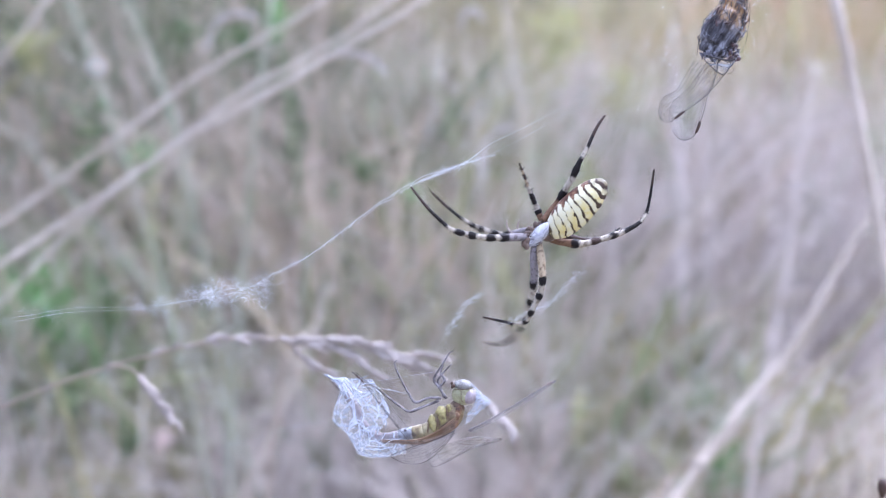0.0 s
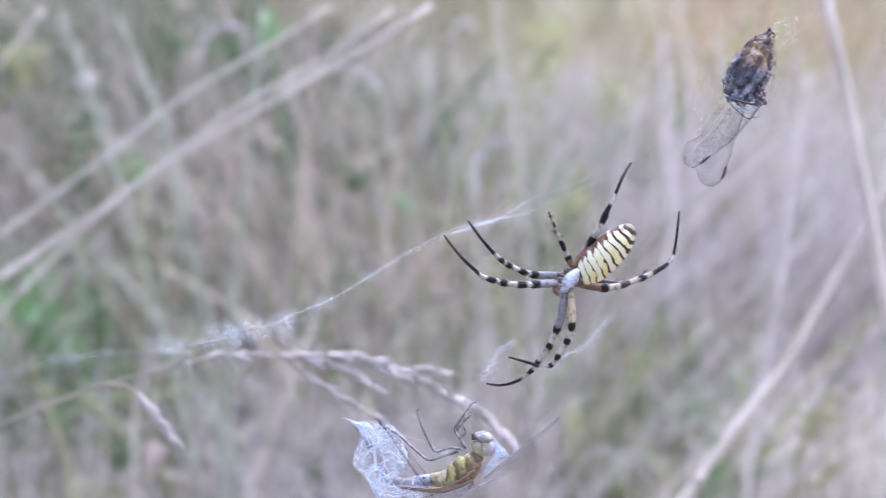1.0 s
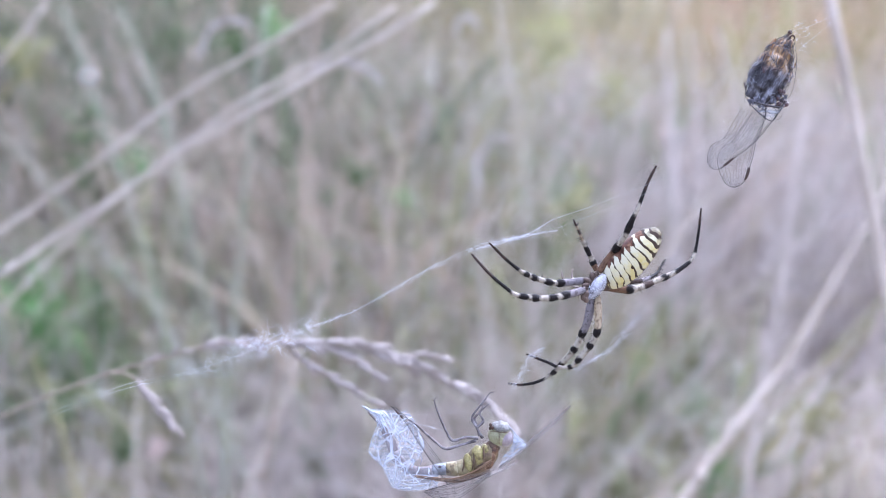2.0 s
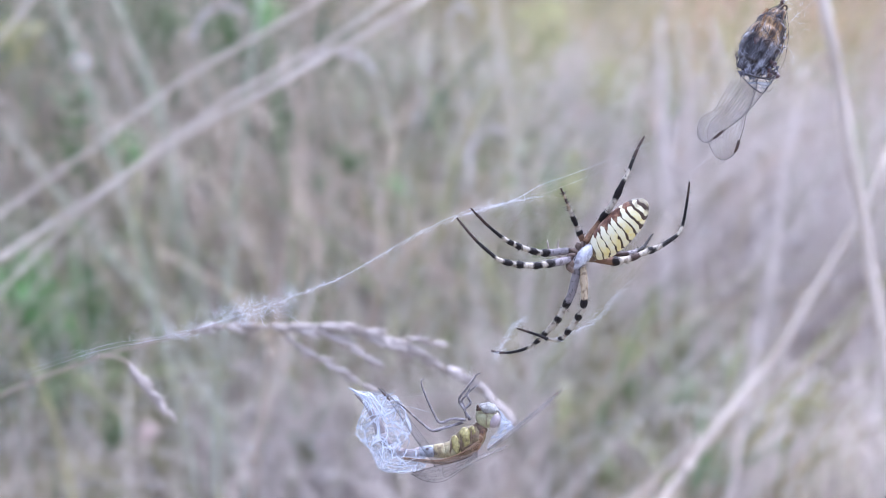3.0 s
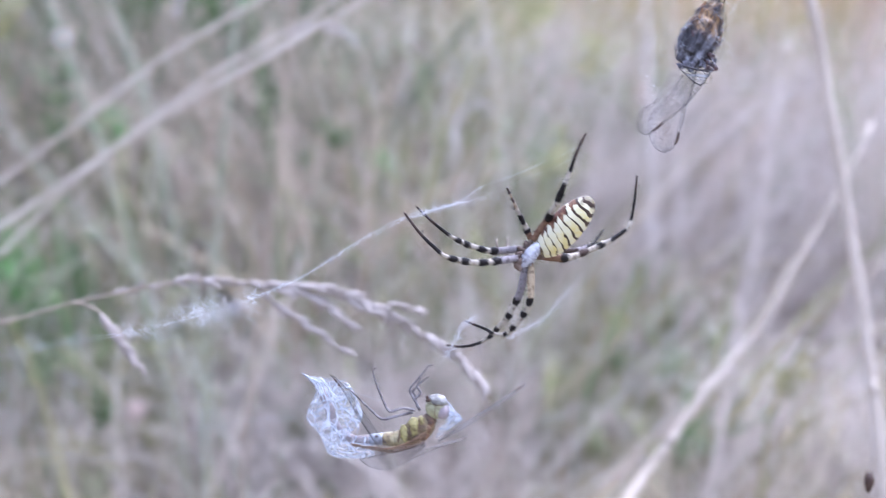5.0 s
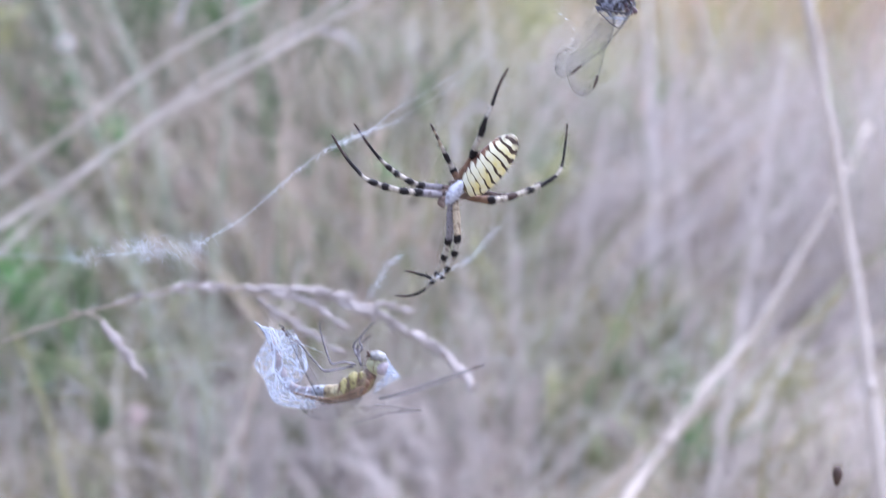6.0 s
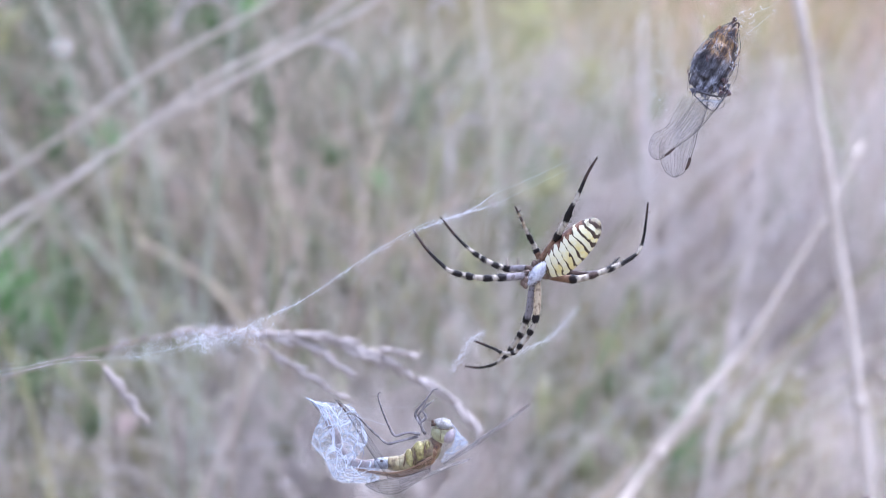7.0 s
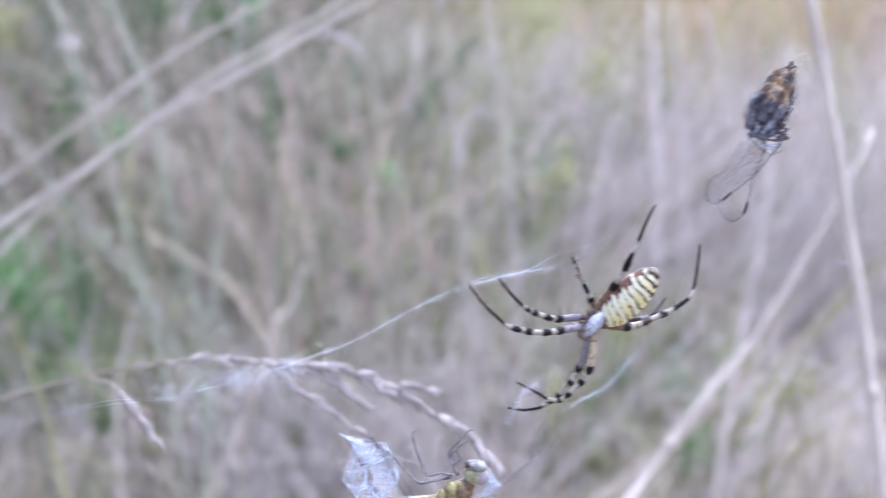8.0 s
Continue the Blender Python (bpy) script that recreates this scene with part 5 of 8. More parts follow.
    inner = smooth_line([(-14.72, -1.00, 2.95), (-13.40, 0.00, 0.04), (-12.49, 0.00, -2.52), (-13.40, 0.00, -4.45), (-14.41, 0.00, -5.73), (-11.81, -1.00, -5.87), (-9.90, -1.00, -5.87)], 30)
    bulge = np.array([0, -1.0, 0])
    def skin(u, v, back=1):
        c = np.array([np.interp(u * 29, range(30), outer[:, k] * (1 - v) + inner[:, k] * v) for k in range(3)])
        return c + bulge * back * math.sin(math.pi * v) * 1.6
    for back, seed in ((1, 0), (-1.2, 1)):
        bm = bmesh.new()
        grid = [[bm.verts.new((skin(i / 34, j / 14, back) + np.array([0, 0.35 * noise.noise(Vector((i * 0.5, j * 0.6, seed))), 0.2 * noise.noise(Vector((i * 0.4, j * 0.5, 7 + seed)))])) * MM) for j in range(15)] for i in range(35)]
        for i in range(34):
            for j in range(14):
                bm.faces.new((grid[i][j], grid[i + 1][j], grid[i + 1][j + 1], grid[i][j + 1]))
        part("silk_wrap", bm, M_NET if back > 0 else M_SHEET, dragonfly, "thin white silk sheet gathered into ridges")
    bm = bmesh.new()
    grid = [[bm.verts.new((skin(0.5 + 0.5 * i / 24, 0.75 * j / 10, 0.7) + np.array([0, 0.3 * noise.noise(Vector((i * 0.6, j * 0.6, 3))), 0]) + np.array([1.6 * noise.noise(Vector((3, j * 0.9, 5))), 0, 0.5 * noise.noise(Vector((j * 0.8, 2, 1)))]) * max(0, i - 19) / 5) * MM) for j in range(11)] for i in range(25)]
    for i in range(24):
        for j in range(10):
            bm.faces.new((grid[i][j], grid[i + 1][j], grid[i + 1][j + 1], grid[i][j + 1]))
    part("silk_wrap", bm, M_SHEET_DENSE, dragonfly, "denser white silk sheet")
    def rope(pts, r, n=24):
        """A thick, lumpy strand of silk that thins to its ends."""
        lump = [r * (0.35 + 0.65 * math.sin(math.pi * (q + 0.5) / 9)) * rng.uniform(0.7, 1.25) for q in range(9)]
        bm = bmesh.new()
        tube(bm, smooth_line(pts, n), lump, 6, caps=False)
        part("silk_strand", bm, M_ROPE, dragonfly)
    for _ in range(9):
        u0, v0 = rng.uniform(0, 0.62), rng.uniform(0.05, 0.75)
        u1, v1 = u0 + rng.uniform(0.15, 0.38), min(0.95, max(0.02, v0 + rng.gauss(0.05, 0.25)))
        rope([skin(u0 + (u1 - u0) * s, v0 + (v1 - v0) * s, 1.2) + np.array([rng.gauss(0, 0.14) for _ in range(3)]) for s in np.linspace(0, 1, 6)], rng.uniform(0.04, 0.1))
    for _ in range(8):
        u0, v0 = rng.uniform(0, 0.55), rng.uniform(0.0, 0.9)
        u1, v1 = u0 + rng.gauss(0, 0.06), min(1.0, max(0.0, v0 + rng.choice((-1, 1)) * rng.uniform(0.15, 0.5)))
        rope([skin(max(0, u0 + (u1 - u0) * s), v0 + (v1 - v0) * s, 1.2) + np.array([rng.gauss(0, 0.16) for _ in range(3)]) for s in np.linspace(0, 1, 5)], rng.uniform(0.05, 0.12), 18)
    for k in range(5):
        rope([(-22.73 + 0.1 * k, -1.5, 4.43 - 0.05 * k), (-21.6 + 0.3 * k, -1.7, 4.0 - 0.25 * k), (-20.2 + 0.3 * k, -1.8, 2.6 + 0.2 * k), skin(0.16 + 0.04 * k, 0.15 + 0.14 * k, 1.2)], 0.15)
    for pts in ([(-15.16, -1.5, 3.67), (-16.3, -1.6, 3.3), (-18.0, -1.8, 3.1), (-19.6, -1.8, 2.6)], [(-14.62, -1.5, 1.56), (-14.3, -1.5, 0.1), (-14.09, -1.5, -1.82), (-13.36, -1.5, -1.9)], [(-13.9, -1.5, -1.9), (-13.6, -1.6, -3.0), (-12.92, -1.5, -4.11), (-13.2, -1.5, -5.2)],
                [(-21.8, -1.6, -2.8), (-20.4, -1.8, -4.0), (-18.6, -1.9, -4.4), (-16.6, -1.6, -5.2)]):
        rope(pts, 0.11)
    bm = bmesh.new()
    for _ in range(12):
        v0, v1 = rng.uniform(0, 0.75), rng.uniform(0, 0.9)
        u0 = rng.uniform(0, 0.7)
        u1 = min(1, u0 + rng.uniform(0.1, 0.4))
        thread(bm, [skin(u0 + (u1 - u0) * s, v0 + (v1 - v0) * s, 1.1) + np.array([rng.gauss(0, 0.22) for _ in range(3)]) for s in np.linspace(0, 1, 6)], rng.uniform(0.012, 0.03), 0.0, 26, rng)
    for _ in range(9):
        u0 = rng.uniform(0.3, 0.6)
        thread(bm, [skin(u, rng.uniform(0, 0.05), 1.0) + np.array([rng.gauss(0, 0.12) for _ in range(3)]) for u in np.linspace(u0, u0 + 0.35, 6)], 0.03, 0.0, 34, rng)
    part("silk_binding", bm, M_SILK, dragonfly, "tangled fine silk threads")
    bm = bmesh.new()
    tip = np.array((3.95, -0.5, -2.3))
    arc = smooth_line([(1.08, -0.4, 1.2), (1.9, -0.9, 0.0), (1.9, -1.4, -1.6), (1.3, -1.5, -2.8), (0.3, -1.2, -4.0), (-0.2, -0.6, -5.7)], 16)
    grid = [[bm.verts.new((arc[i] * (1 - v) + tip * v + np.array([0.25, -0.35, 0.2]) * noise.noise(Vector((i * 0.6, v * 4, 9))) + np.array([0, -0.5, 0]) * math.sin(math.pi * v)) * MM) for v in (0, 0.25, 0.5, 0.75, 1)] for i in range(16)]
    for i in range(15):
        for k in range(4):
            bm.faces.new((grid[i][k], grid[i + 1][k], grid[i + 1][k + 1], grid[i][k + 1]))
    part("silk_wrap", bm, M_SHEET_HEAD, dragonfly, "soft silk wrap beside the head")
    for k in range(16):
        m = (arc[k] + tip) / 2 + np.array([rng.gauss(0, 0.3), -0.6, rng.gauss(0, 0.3)])
        rope([arc[k], m, tip + np.array([rng.gauss(0, 0.2) for _ in range(3)])], rng.uniform(0.03, 0.08), 14)
    for k in range(10):
        i, j = rng.randrange(16), rng.randrange(16)
        rope([arc[i] * 0.6 + tip * 0.4, (arc[i] + arc[j]) * 0.3 + tip * 0.4 + np.array([0, -0.4, 0]), arc[j] * 0.7 + tip * 0.3], 0.06, 12)
    bm = bmesh.new()
    thread(bm, [(-14.41, 0.00, 2.60), (-9.92, 0.00, 2.88), (-4.70, 0.00, 3.24)], 0.02, 0.01, 20, rng)
    thread(bm, [(-13.99, -1.00, 1.41), (-11.71, -1.00, 0.86), (-9.44, -1.00, 0.22)], 0.05, 0.02, 16, rng)
    thread(bm, [(-13.63, -1.00, 1.13), (-13.35, -1.00, -0.96), (-12.62, -1.00, -2.51)], 0.07, 0.04, 16, rng)
    thread(bm, [(-21.37, 0.00, -3.44), (-25.95, 0.00, -3.62), (-31.45, 0.00, -3.99)], 0.014, 0.02, 20, rng)
    part("stay_thread", bm, M_SILK, dragonfly)


build_dragonfly()

# ---------------------------------------------------------------- the sucked-out husk above
def husk_material():
    m, nt, bsdf = nodes_of("prey_husk")
    tc = nt.nodes.new("ShaderNodeTexCoord")
    sep = nt.nodes.new("ShaderNodeSeparateXYZ")
    nt.links.new(tc.outputs["Object"], sep.inputs[0])
    x = math_node(nt, "MULTIPLY", sep.outputs[0], 1000.0)
    mp = nt.nodes.new("ShaderNodeMapping")
    mp.inputs["Scale"].default_value = (0.22, 1.2, 1.2)
    nt.links.new(tc.outputs["Object"], mp.inputs["Vector"])
    st = nt.nodes.new("ShaderNodeTexNoise")
    st.inputs["Scale"].default_value, st.inputs["Detail"].default_value = 900, 6
    nt.links.new(mp.outputs[0], st.inputs["Vector"])
    streak = st.outputs["Fac"]
    dark = ramp(nt, streak, [(0.38, (0.02, 0.018, 0.022)), (0.5, (0.085, 0.08, 0.095)), (0.64, (0.27, 0.27, 0.31))])
    amber = ramp(nt, streak, [(0.36, (0.035, 0.022, 0.017)), (0.45, (0.10, 0.055, 0.03)), (0.55, (0.24, 0.14, 0.055)), (0.66, (0.33, 0.28, 0.24))])
    where = math_node(nt, "ADD", x, math_node(nt, "MULTIPLY", math_node(nt, "SUBTRACT", noise_of(nt, 300, 3), 0.5), 5.0))
    f = ramp(nt, math_node(nt, "MULTIPLY", math_node(nt, "ADD", where, 1.6), 0.5), [(0.0, (0, 0, 0)), (1.0, (1, 1, 1))])
    nt.links.new(mix(nt, f, dark, amber), bsdf.inputs["Base Color"])
    bsdf.inputs["Roughness"].default_value = 0.6
    bsdf.inputs["Specular IOR Level"].default_value = 0.25
    bump(nt, bsdf, streak, 0.7, 0.0001)
    return m


M_HUSK = husk_material()
M_SCALE = mottled("grey_husk_skin", [(0.3, (0.03, 0.027, 0.034)), (0.5, (0.09, 0.085, 0.105)), (0.7, (0.24, 0.235, 0.275))], 1200, 0.45)
M_AMBER_BITS = mottled("amber_husk_skin", [(0.3, (0.07, 0.03, 0.012)), (0.6, (0.24, 0.12, 0.045)), (0.75, (0.34, 0.22, 0.11))], 900, 0.4)
M_DARK_BITS = mottled("dark_purple_bits", [(0.3, (0.03, 0.018, 0.02)), (0.7, (0.11, 0.06, 0.06))], 900, 0.4)
husk = tagged(empty("dragonfly_husk"), "dark brown sucked-out insect husk with clear wings, bound in silk", "insect husk")


def build_husk():
    rng = random.Random(31)
    top, low = Vector([(6.81, 0.00, 22.69)][0]), Vector([(1.48, 0.00, 11.47)][0])
    axis = (top - low).normalized()
    turn = Matrix.Rotation(-math.atan2(axis.z, axis.x), 3, "Y")
    half = (top - low).length / 2
    bm = bmesh.new()
    swell = lambda u: (1 - 0.24 * u) * (1 - 0.2 * max(0, u))
    ball(bm, (0, 0, 0), (half, 2.55, 2.95), None, 60, 64, 0.15, 0.8, swell)
    for v in bm.verts:
        q = v.co / MM
        ridge = 1 - abs(noise.noise(q * 1.3)) * 2
        v.co += v.co.normalized() * MM * (0.24 * ridge + 0.10 * noise.noise(q * 2.6) - 0.12)
    body = part("husk_body", bm, M_HUSK, husk, "crumpled dark husk with amber patches")
    body.matrix_local = Matrix.Translation((top + low) / 2 * MM) @ turn.to_4x4()
    def on(u, a, out=1.02):
        w = math.sqrt(max(0, 1 - u * u)) * swell(u) * out
        return np.array([u * half, math.cos(a) * 2.8 * w, math.sin(a) * 3.15 * w])
    bm = bmesh.new()
    for _ in range(300):
        u, a = rng.uniform(-0.97, 0.8), rng.uniform(0, 6.28)
        du, da = rng.uniform(0.1, 0.7), rng.gauss(0, 0.7)
        thread(bm, [on(min(0.97, u + du * s), a + da * s, 0.99 + 0.05 * rng.random()) for s in np.linspace(0, 1, 6)], rng.uniform(0.01, 0.038), 0.09, 20, rng)
    part("dark_fibre", bm, M_VEIN, body)
    bm = bmesh.new()
    for _ in range(60):
        u, a = rng.uniform(-0.95, 0.9), rng.uniform(0, 6.28)
        du, da = rng.gauss(0, 0.16), rng.gauss(0, 0.4)
        thread(bm, [on(max(-0.97, min(0.97, u + du * s)), a + da * s + rng.gauss(0, 0.06), 1.08) for s in np.linspace(0, 1, 6)], rng.uniform(0.008, 0.03), 0.03, 20, rng)
    part("silk_binding", bm, M_SILK_FINE, body)
    for tone, count, low_u, high_u in ((M_DARK_BITS, 10, -1.0, 0.3), (M_SCALE, 9, -0.9, 0.7), (M_AMBER_BITS, 9, 0.1, 0.75)):
        bm = bmesh.new()
        for _ in range(count):
            u, a = rng.uniform(low_u, high_u), rng.uniform(0, 6.28)
            c = Vector(on(max(-0.98, u), a, 1.06))
            n = Vector((0, math.cos(a), math.sin(a)))
            t1 = (Vector((1, 0, 0)) + n * rng.gauss(0, 0.5) + Vector((0, -math.sin(a), math.cos(a))) * rng.gauss(0, 0.9)).normalized() if tone is not M_AMBER_BITS else Vector((1, 0, rng.gauss(0, 0.12)))
            t2 = n.cross(t1).normalized()
            L, W = rng.uniform(0.6, 2.3), rng.uniform(0.12, 0.5)
            grid = [[bm.verts.new((c + t1 * L * (i / 3 - 0.5) + t2 * W * (k / 2 - 0.5) * (1 - 0.2 * i) + n * (rng.gauss(0, 0.1) + 0.25 * (k == 1))) * MM) for k in range(3)] for i in range(4)]
            for i in range(3):
                for k in range(2):
                    bm.faces.new((grid[i][k], grid[i + 1][k], grid[i + 1][k + 1], grid[i][k + 1]))
        part("husk_flake", bm, tone, body)
    bm = bmesh.new()
    for q, w in (((0.3, -1.9, 11.0), 1.2), ((1.0, -2.2, 11.0), 1.1), ((2.2, -2.3, 11.0), 1.3), ((4.0, -2.0, 11.0), 1.2), ((5.2, -1.4, 11.6), 1.0)):
        for _ in range(5):
            d = Vector((rng.gauss(0, 0.5), rng.gauss(0, 0.3), -1)).normalized()
            c = Vector(q) + Vector((rng.gauss(0, 0.35), rng.gauss(0, 0.2), 1.25 + rng.gauss(0, 0.3)))
            side = Vector((1, rng.gauss(0, 0.4), 0)).normalized()
            rows = [[bm.verts.new((c + d * w * i / 3 + side * (k - 0.5) * w * 0.5 * (1 - i / 3.6) + Vector((0, rng.gauss(0, 0.12), 0))) * MM) for k in (0, 1)] for i in range(4)]
            for i in range(3):
                bm.faces.new((rows[i][0], rows[i][1], rows[i + 1][1], rows[i + 1][0]))
    part("tatter", bm, M_SCALE, husk, "torn dark skin at the husk's lower end")
    bm = bmesh.new()
    rim = smooth_line([(0.06, -2.0, 10.84), (1.15, -2.0, 9.75), (2.51, -2.0, 8.65), (3.42, -2.0, 8.38), (4.24, -2.0, 9.47), (5.14, -2.0, 10.64)], 20)
    belt = smooth_line([(0.23, -2.6, 11.38), (2.31, -2.6, 10.83), (4.12, -2.6, 10.55), (5.47, -2.6, 11.18)], 20)
    grid = [[bm.verts.new((rim[i] * (1 - v) + belt[i] * v + np.array([0, 0.2 * noise.noise(Vector((i * 0.5, v * 3, 2))), 0])) * MM) for v in (0, 0.33, 0.66, 1)] for i in range(20)]
    for i in range(19):
        for k in range(3):
            bm.faces.new((grid[i][k], grid[i + 1][k], grid[i + 1][k + 1], grid[i][k + 1]))
    part("wing_root", bm, M_SHEET_DENSE, husk, "bluish clear skin between the wing roots")
    bm = bmesh.new()
    tube(bm, rim, [0.07, 0.09, 0.06], 5)
    tube(bm, belt, [0.13, 0.16, 0.08], 5)
    for i, k in ((4, 9), (8, 6), (12, 15), (15, 11)):
        tube(bm, smooth_line([rim[i], (rim[i] + belt[k]) / 2 + np.array([0.1, -0.1, 0]), belt[k]], 8), [0.05, 0.04], 4)
    part("root_vein", bm, M_VEIN, husk, "dark veins at the wing roots")
    bm = bmesh.new()
    ball(bm, [(7.15, 0.00, 23.35)][0], (0.36, 0.34, 0.4), None, 8, 10, 0.25)
    tube(bm, smooth_line([(6.75, -0.3, 22.1), (7.3, -0.4, 22.75), (7.75, -0.4, 22.5), (7.6, -0.3, 21.9)], 10), [0.2, 0.16, 0.1], 6)
    tube(bm, smooth_line([(7.09, 0.00, 23.24), (6.63, 0.00, 22.69), (6.26, 0.00, 22.14)], 8), [0.2, 0.34], 8)
    part("stub", bm, M_STIGMA, husk, "brown stub")
    for i in range(16):
        bm = bmesh.new()
        c = [(5.62, -1.60, 12.28)][0]
        q = [c[0] - 0.4 + rng.gauss(0, 0.5), c[1] + 0.4 + rng.gauss(0, 0.4), c[2] + rng.gauss(0, 0.6)]
        ball(bm, q, (rng.uniform(0.25, 0.6), rng.uniform(0.25, 0.5), rng.uniform(0.25, 0.5)), None, 6, 8, 0.3)
        part("crumb", bm, M_DARK_BITS, husk)
    for line in ([(7.38, -1.00, 21.71), (7.39, -2.00, 18.57), (7.03, -2.00, 14.94), (6.30, -2.00, 12.39)], [(1.40, -2.00, 11.67), (2.91, -2.40, 11.05), (4.67, -2.00, 11.31), (6.65, -1.00, 12.58)],
                 [(1.22, -2.00, 10.76), (2.45, -2.40, 9.61), (4.40, -2.00, 9.49), (5.03, -2.00, 10.58)], [(5.37, -1.00, 9.83), (4.91, -1.00, 8.92), (3.91, -1.00, 8.74)],
                 [(-0.60, -2.00, 14.94), (-0.96, -2.00, 13.12), (-1.05, -2.00, 11.31)], [(1.99, -3.00, 19.25), (1.21, -3.20, 16.50), (0.91, -3.00, 13.84)], [(4.06, -3.00, 19.97), (3.73, -3.20, 17.04), (4.15, -3.00, 14.74)]):
        bm = bmesh.new()
        thread(bm, line, 0.036, 0.04, 20, rng, 5)
        part("broken_leg", bm, M_VEIN, husk)
    wing(husk, [(5.23, -1.2, 10.77), (3.41, -1.2, 8.22), (1.41, -1.2, 5.76), (-0.23, -1.2, 4.21), (-2.69, -1.2, 2.39), (-4.79, -1.2, 0.75), (-5.88, -1.2, 0.57), (-6.8, -1.2, 1.22)],
         [(-1.28, -1.0, 10.82), (-2.0, -1.0, 9.45), (-3.1, -1.0, 7.63), (-4.19, -1.0, 5.8), (-5.84, -1.0, 4.89), (-6.48, -1.0, 4.25), (-6.93, -1.0, 2.79), (-6.93, -1.0, 1.69)], "wing", M_VEIN, 11, 34, (0.70, 0.83), 7, 0.028, 3)
    wing(husk, [(3.1, -0.2, 10.94), (2.19, -0.2, 7.27), (1.27, -0.2, 5.25), (0.82, -0.2, 3.13), (0.27, -0.2, 1.3), (-0.28, -0.2, -0.54), (-1.2, -0.2, -1.74), (-2.39, -0.2, -2.29)],
         [(0.77, 0.3, 10.57), (-0.88, 0.3, 7.8), (-2.72, 0.3, 5.69), (-4.38, 0.3, 4.13), (-4.93, 0.3, 2.28), (-4.74, 0.3, 0.71), (-3.81, 0.3, -1.41), (-2.52, 0.3, -2.25)], "wing", M_VEIN, 10, 30, (0.70, 0.85), 8, 0.028, 3)
    bm = bmesh.new()
    for q, s, n in (([(9.20, 0.00, 23.79)][0], (1.4, 0.8, 0.9), 16), ([(10.86, 0.00, 24.71)][0], (1.6, 0.8, 0.5), 14), ([(10.12, 0.00, 21.03)][0], (1.2, 0.8, 1.2), 14), ([(9.02, 0.00, 17.63)][0], (0.8, 0.8, 1.6), 14),
                    ([(-3.67, 0.00, 15.51)][0], (0.9, 0.8, 0.9), 16), ([(-5.88, 0.00, 12.57)][0], (1.1, 0.8, 0.9), 18), ([(8.74, 0.00, 13.95)][0], (0.7, 0.8, 1.4), 8), ([(2.58, 0.00, 23.61)][0], (1.2, 0.8, 1.4), 4)):
        fuzz(bm, q, s, n // 2, 1.1, 0.02, rng)
    for line in ([(7.55, 0.00, 23.61), (9.66, 0.00, 24.34), (11.96, 0.00, 25.26), (14.72, 0.00, 26.74)], [(8.28, 0.00, 19.93), (9.66, 0.00, 21.31), (11.23, 0.00, 22.69), (13.80, 0.00, 24.99)], [(-3.67, 0.00, 1.35), (-5.51, 0.00, -2.15), (-9.19, 0.00, -4.90)]):
        thread(bm, line, 0.012, 0.05, 30, rng)
    for q in [(-5.05, 0.00, 10.27), (-3.86, 0.00, 8.62), (-6.25, 0.00, 19.75), (-10.48, 0.00, -0.40), (-10.11, 0.00, 2.82), (-4.04, 0.00, 7.05), (4.05, 0.00, -10.42)]:
        ball(bm, q, (0.2, 0.07, 0.08), Matrix.Rotation(rng.uniform(0, 3), 3, "Y"), 5, 6, 0.3)
    part("silk_fluff", bm, M_SILK, husk, "stray white silk fluff")


build_husk()

# ---------------------------------------------------------------- more of the meadow near by


def nodding_head(pts, wide, label, size, count, at):
    """A stem whose end nods under a loose seed head."""
    ob = stalk(pts, wide, M_STALK, label, 0.5)
    rng = random.Random(count)
    p = smooth_line(pts, 40)
    for i in range(count):
        k = int((at + (1 - at) * i / count) * 38)
        d = Vector(p[k + 1] - p[k]).normalized()
        m = (d + Vector((rng.gauss(0, 0.3), rng.gauss(0, 0.3), rng.gauss(0, 0.3)))).normalized().to_track_quat("X", "Z").to_matrix()
        bm = bmesh.new()
        L = size * rng.uniform(0.8, 1.2)
        ball(bm, Vector(p[k]), (L / 2, L * 0.18, L * 0.18), m, 7, 8, scale=1.0)
        part("seed", bm, M_SPIKELET_PALE, ob)


nodding_head([(-0.1142, 0.565, 0.4796), (-0.0904, 0.565, 0.4937), (-0.0701, 0.565, 0.507), (-0.0569, 0.565, 0.5094), (-0.0454, 0.565, 0.5066), (-0.0372, 0.565, 0.4992), (-0.034, 0.565, 0.4943)], 2.2, "dry stem with a nodding pale seed head", 0.006, 16, 0.55)
nodding_head([(0.0267, 0.56, 0.3854), (0.023, 0.56, 0.4281), (0.0205, 0.56, 0.4521), (0.0263, 0.56, 0.4624), (0.0363, 0.56, 0.4662), (0.0448, 0.56, 0.4605)], 1.6, "thin dry stem with a curled pale seed head", 0.0066, 14, 0.55)
nodding_head([(-0.2148, 0.8, 0.4394), (-0.2038, 0.8, 0.4862), (-0.1903, 0.8, 0.519), (-0.1725, 0.8, 0.5255), (-0.1601, 0.8, 0.5238), (-0.1546, 0.8, 0.5131)], 2.2, "thin stem with a pinkish drooping seed head", 0.009, 14, 0.5)
nodding_head([(0.021, 0.773, 0.449), (0.018, 0.784, 0.484), (0.011, 0.794, 0.519), (0.021, 0.798, 0.530), (0.032, 0.794, 0.517)], 2.5, "thin stem with a small brown seed head", 0.009, 8, 0.7)


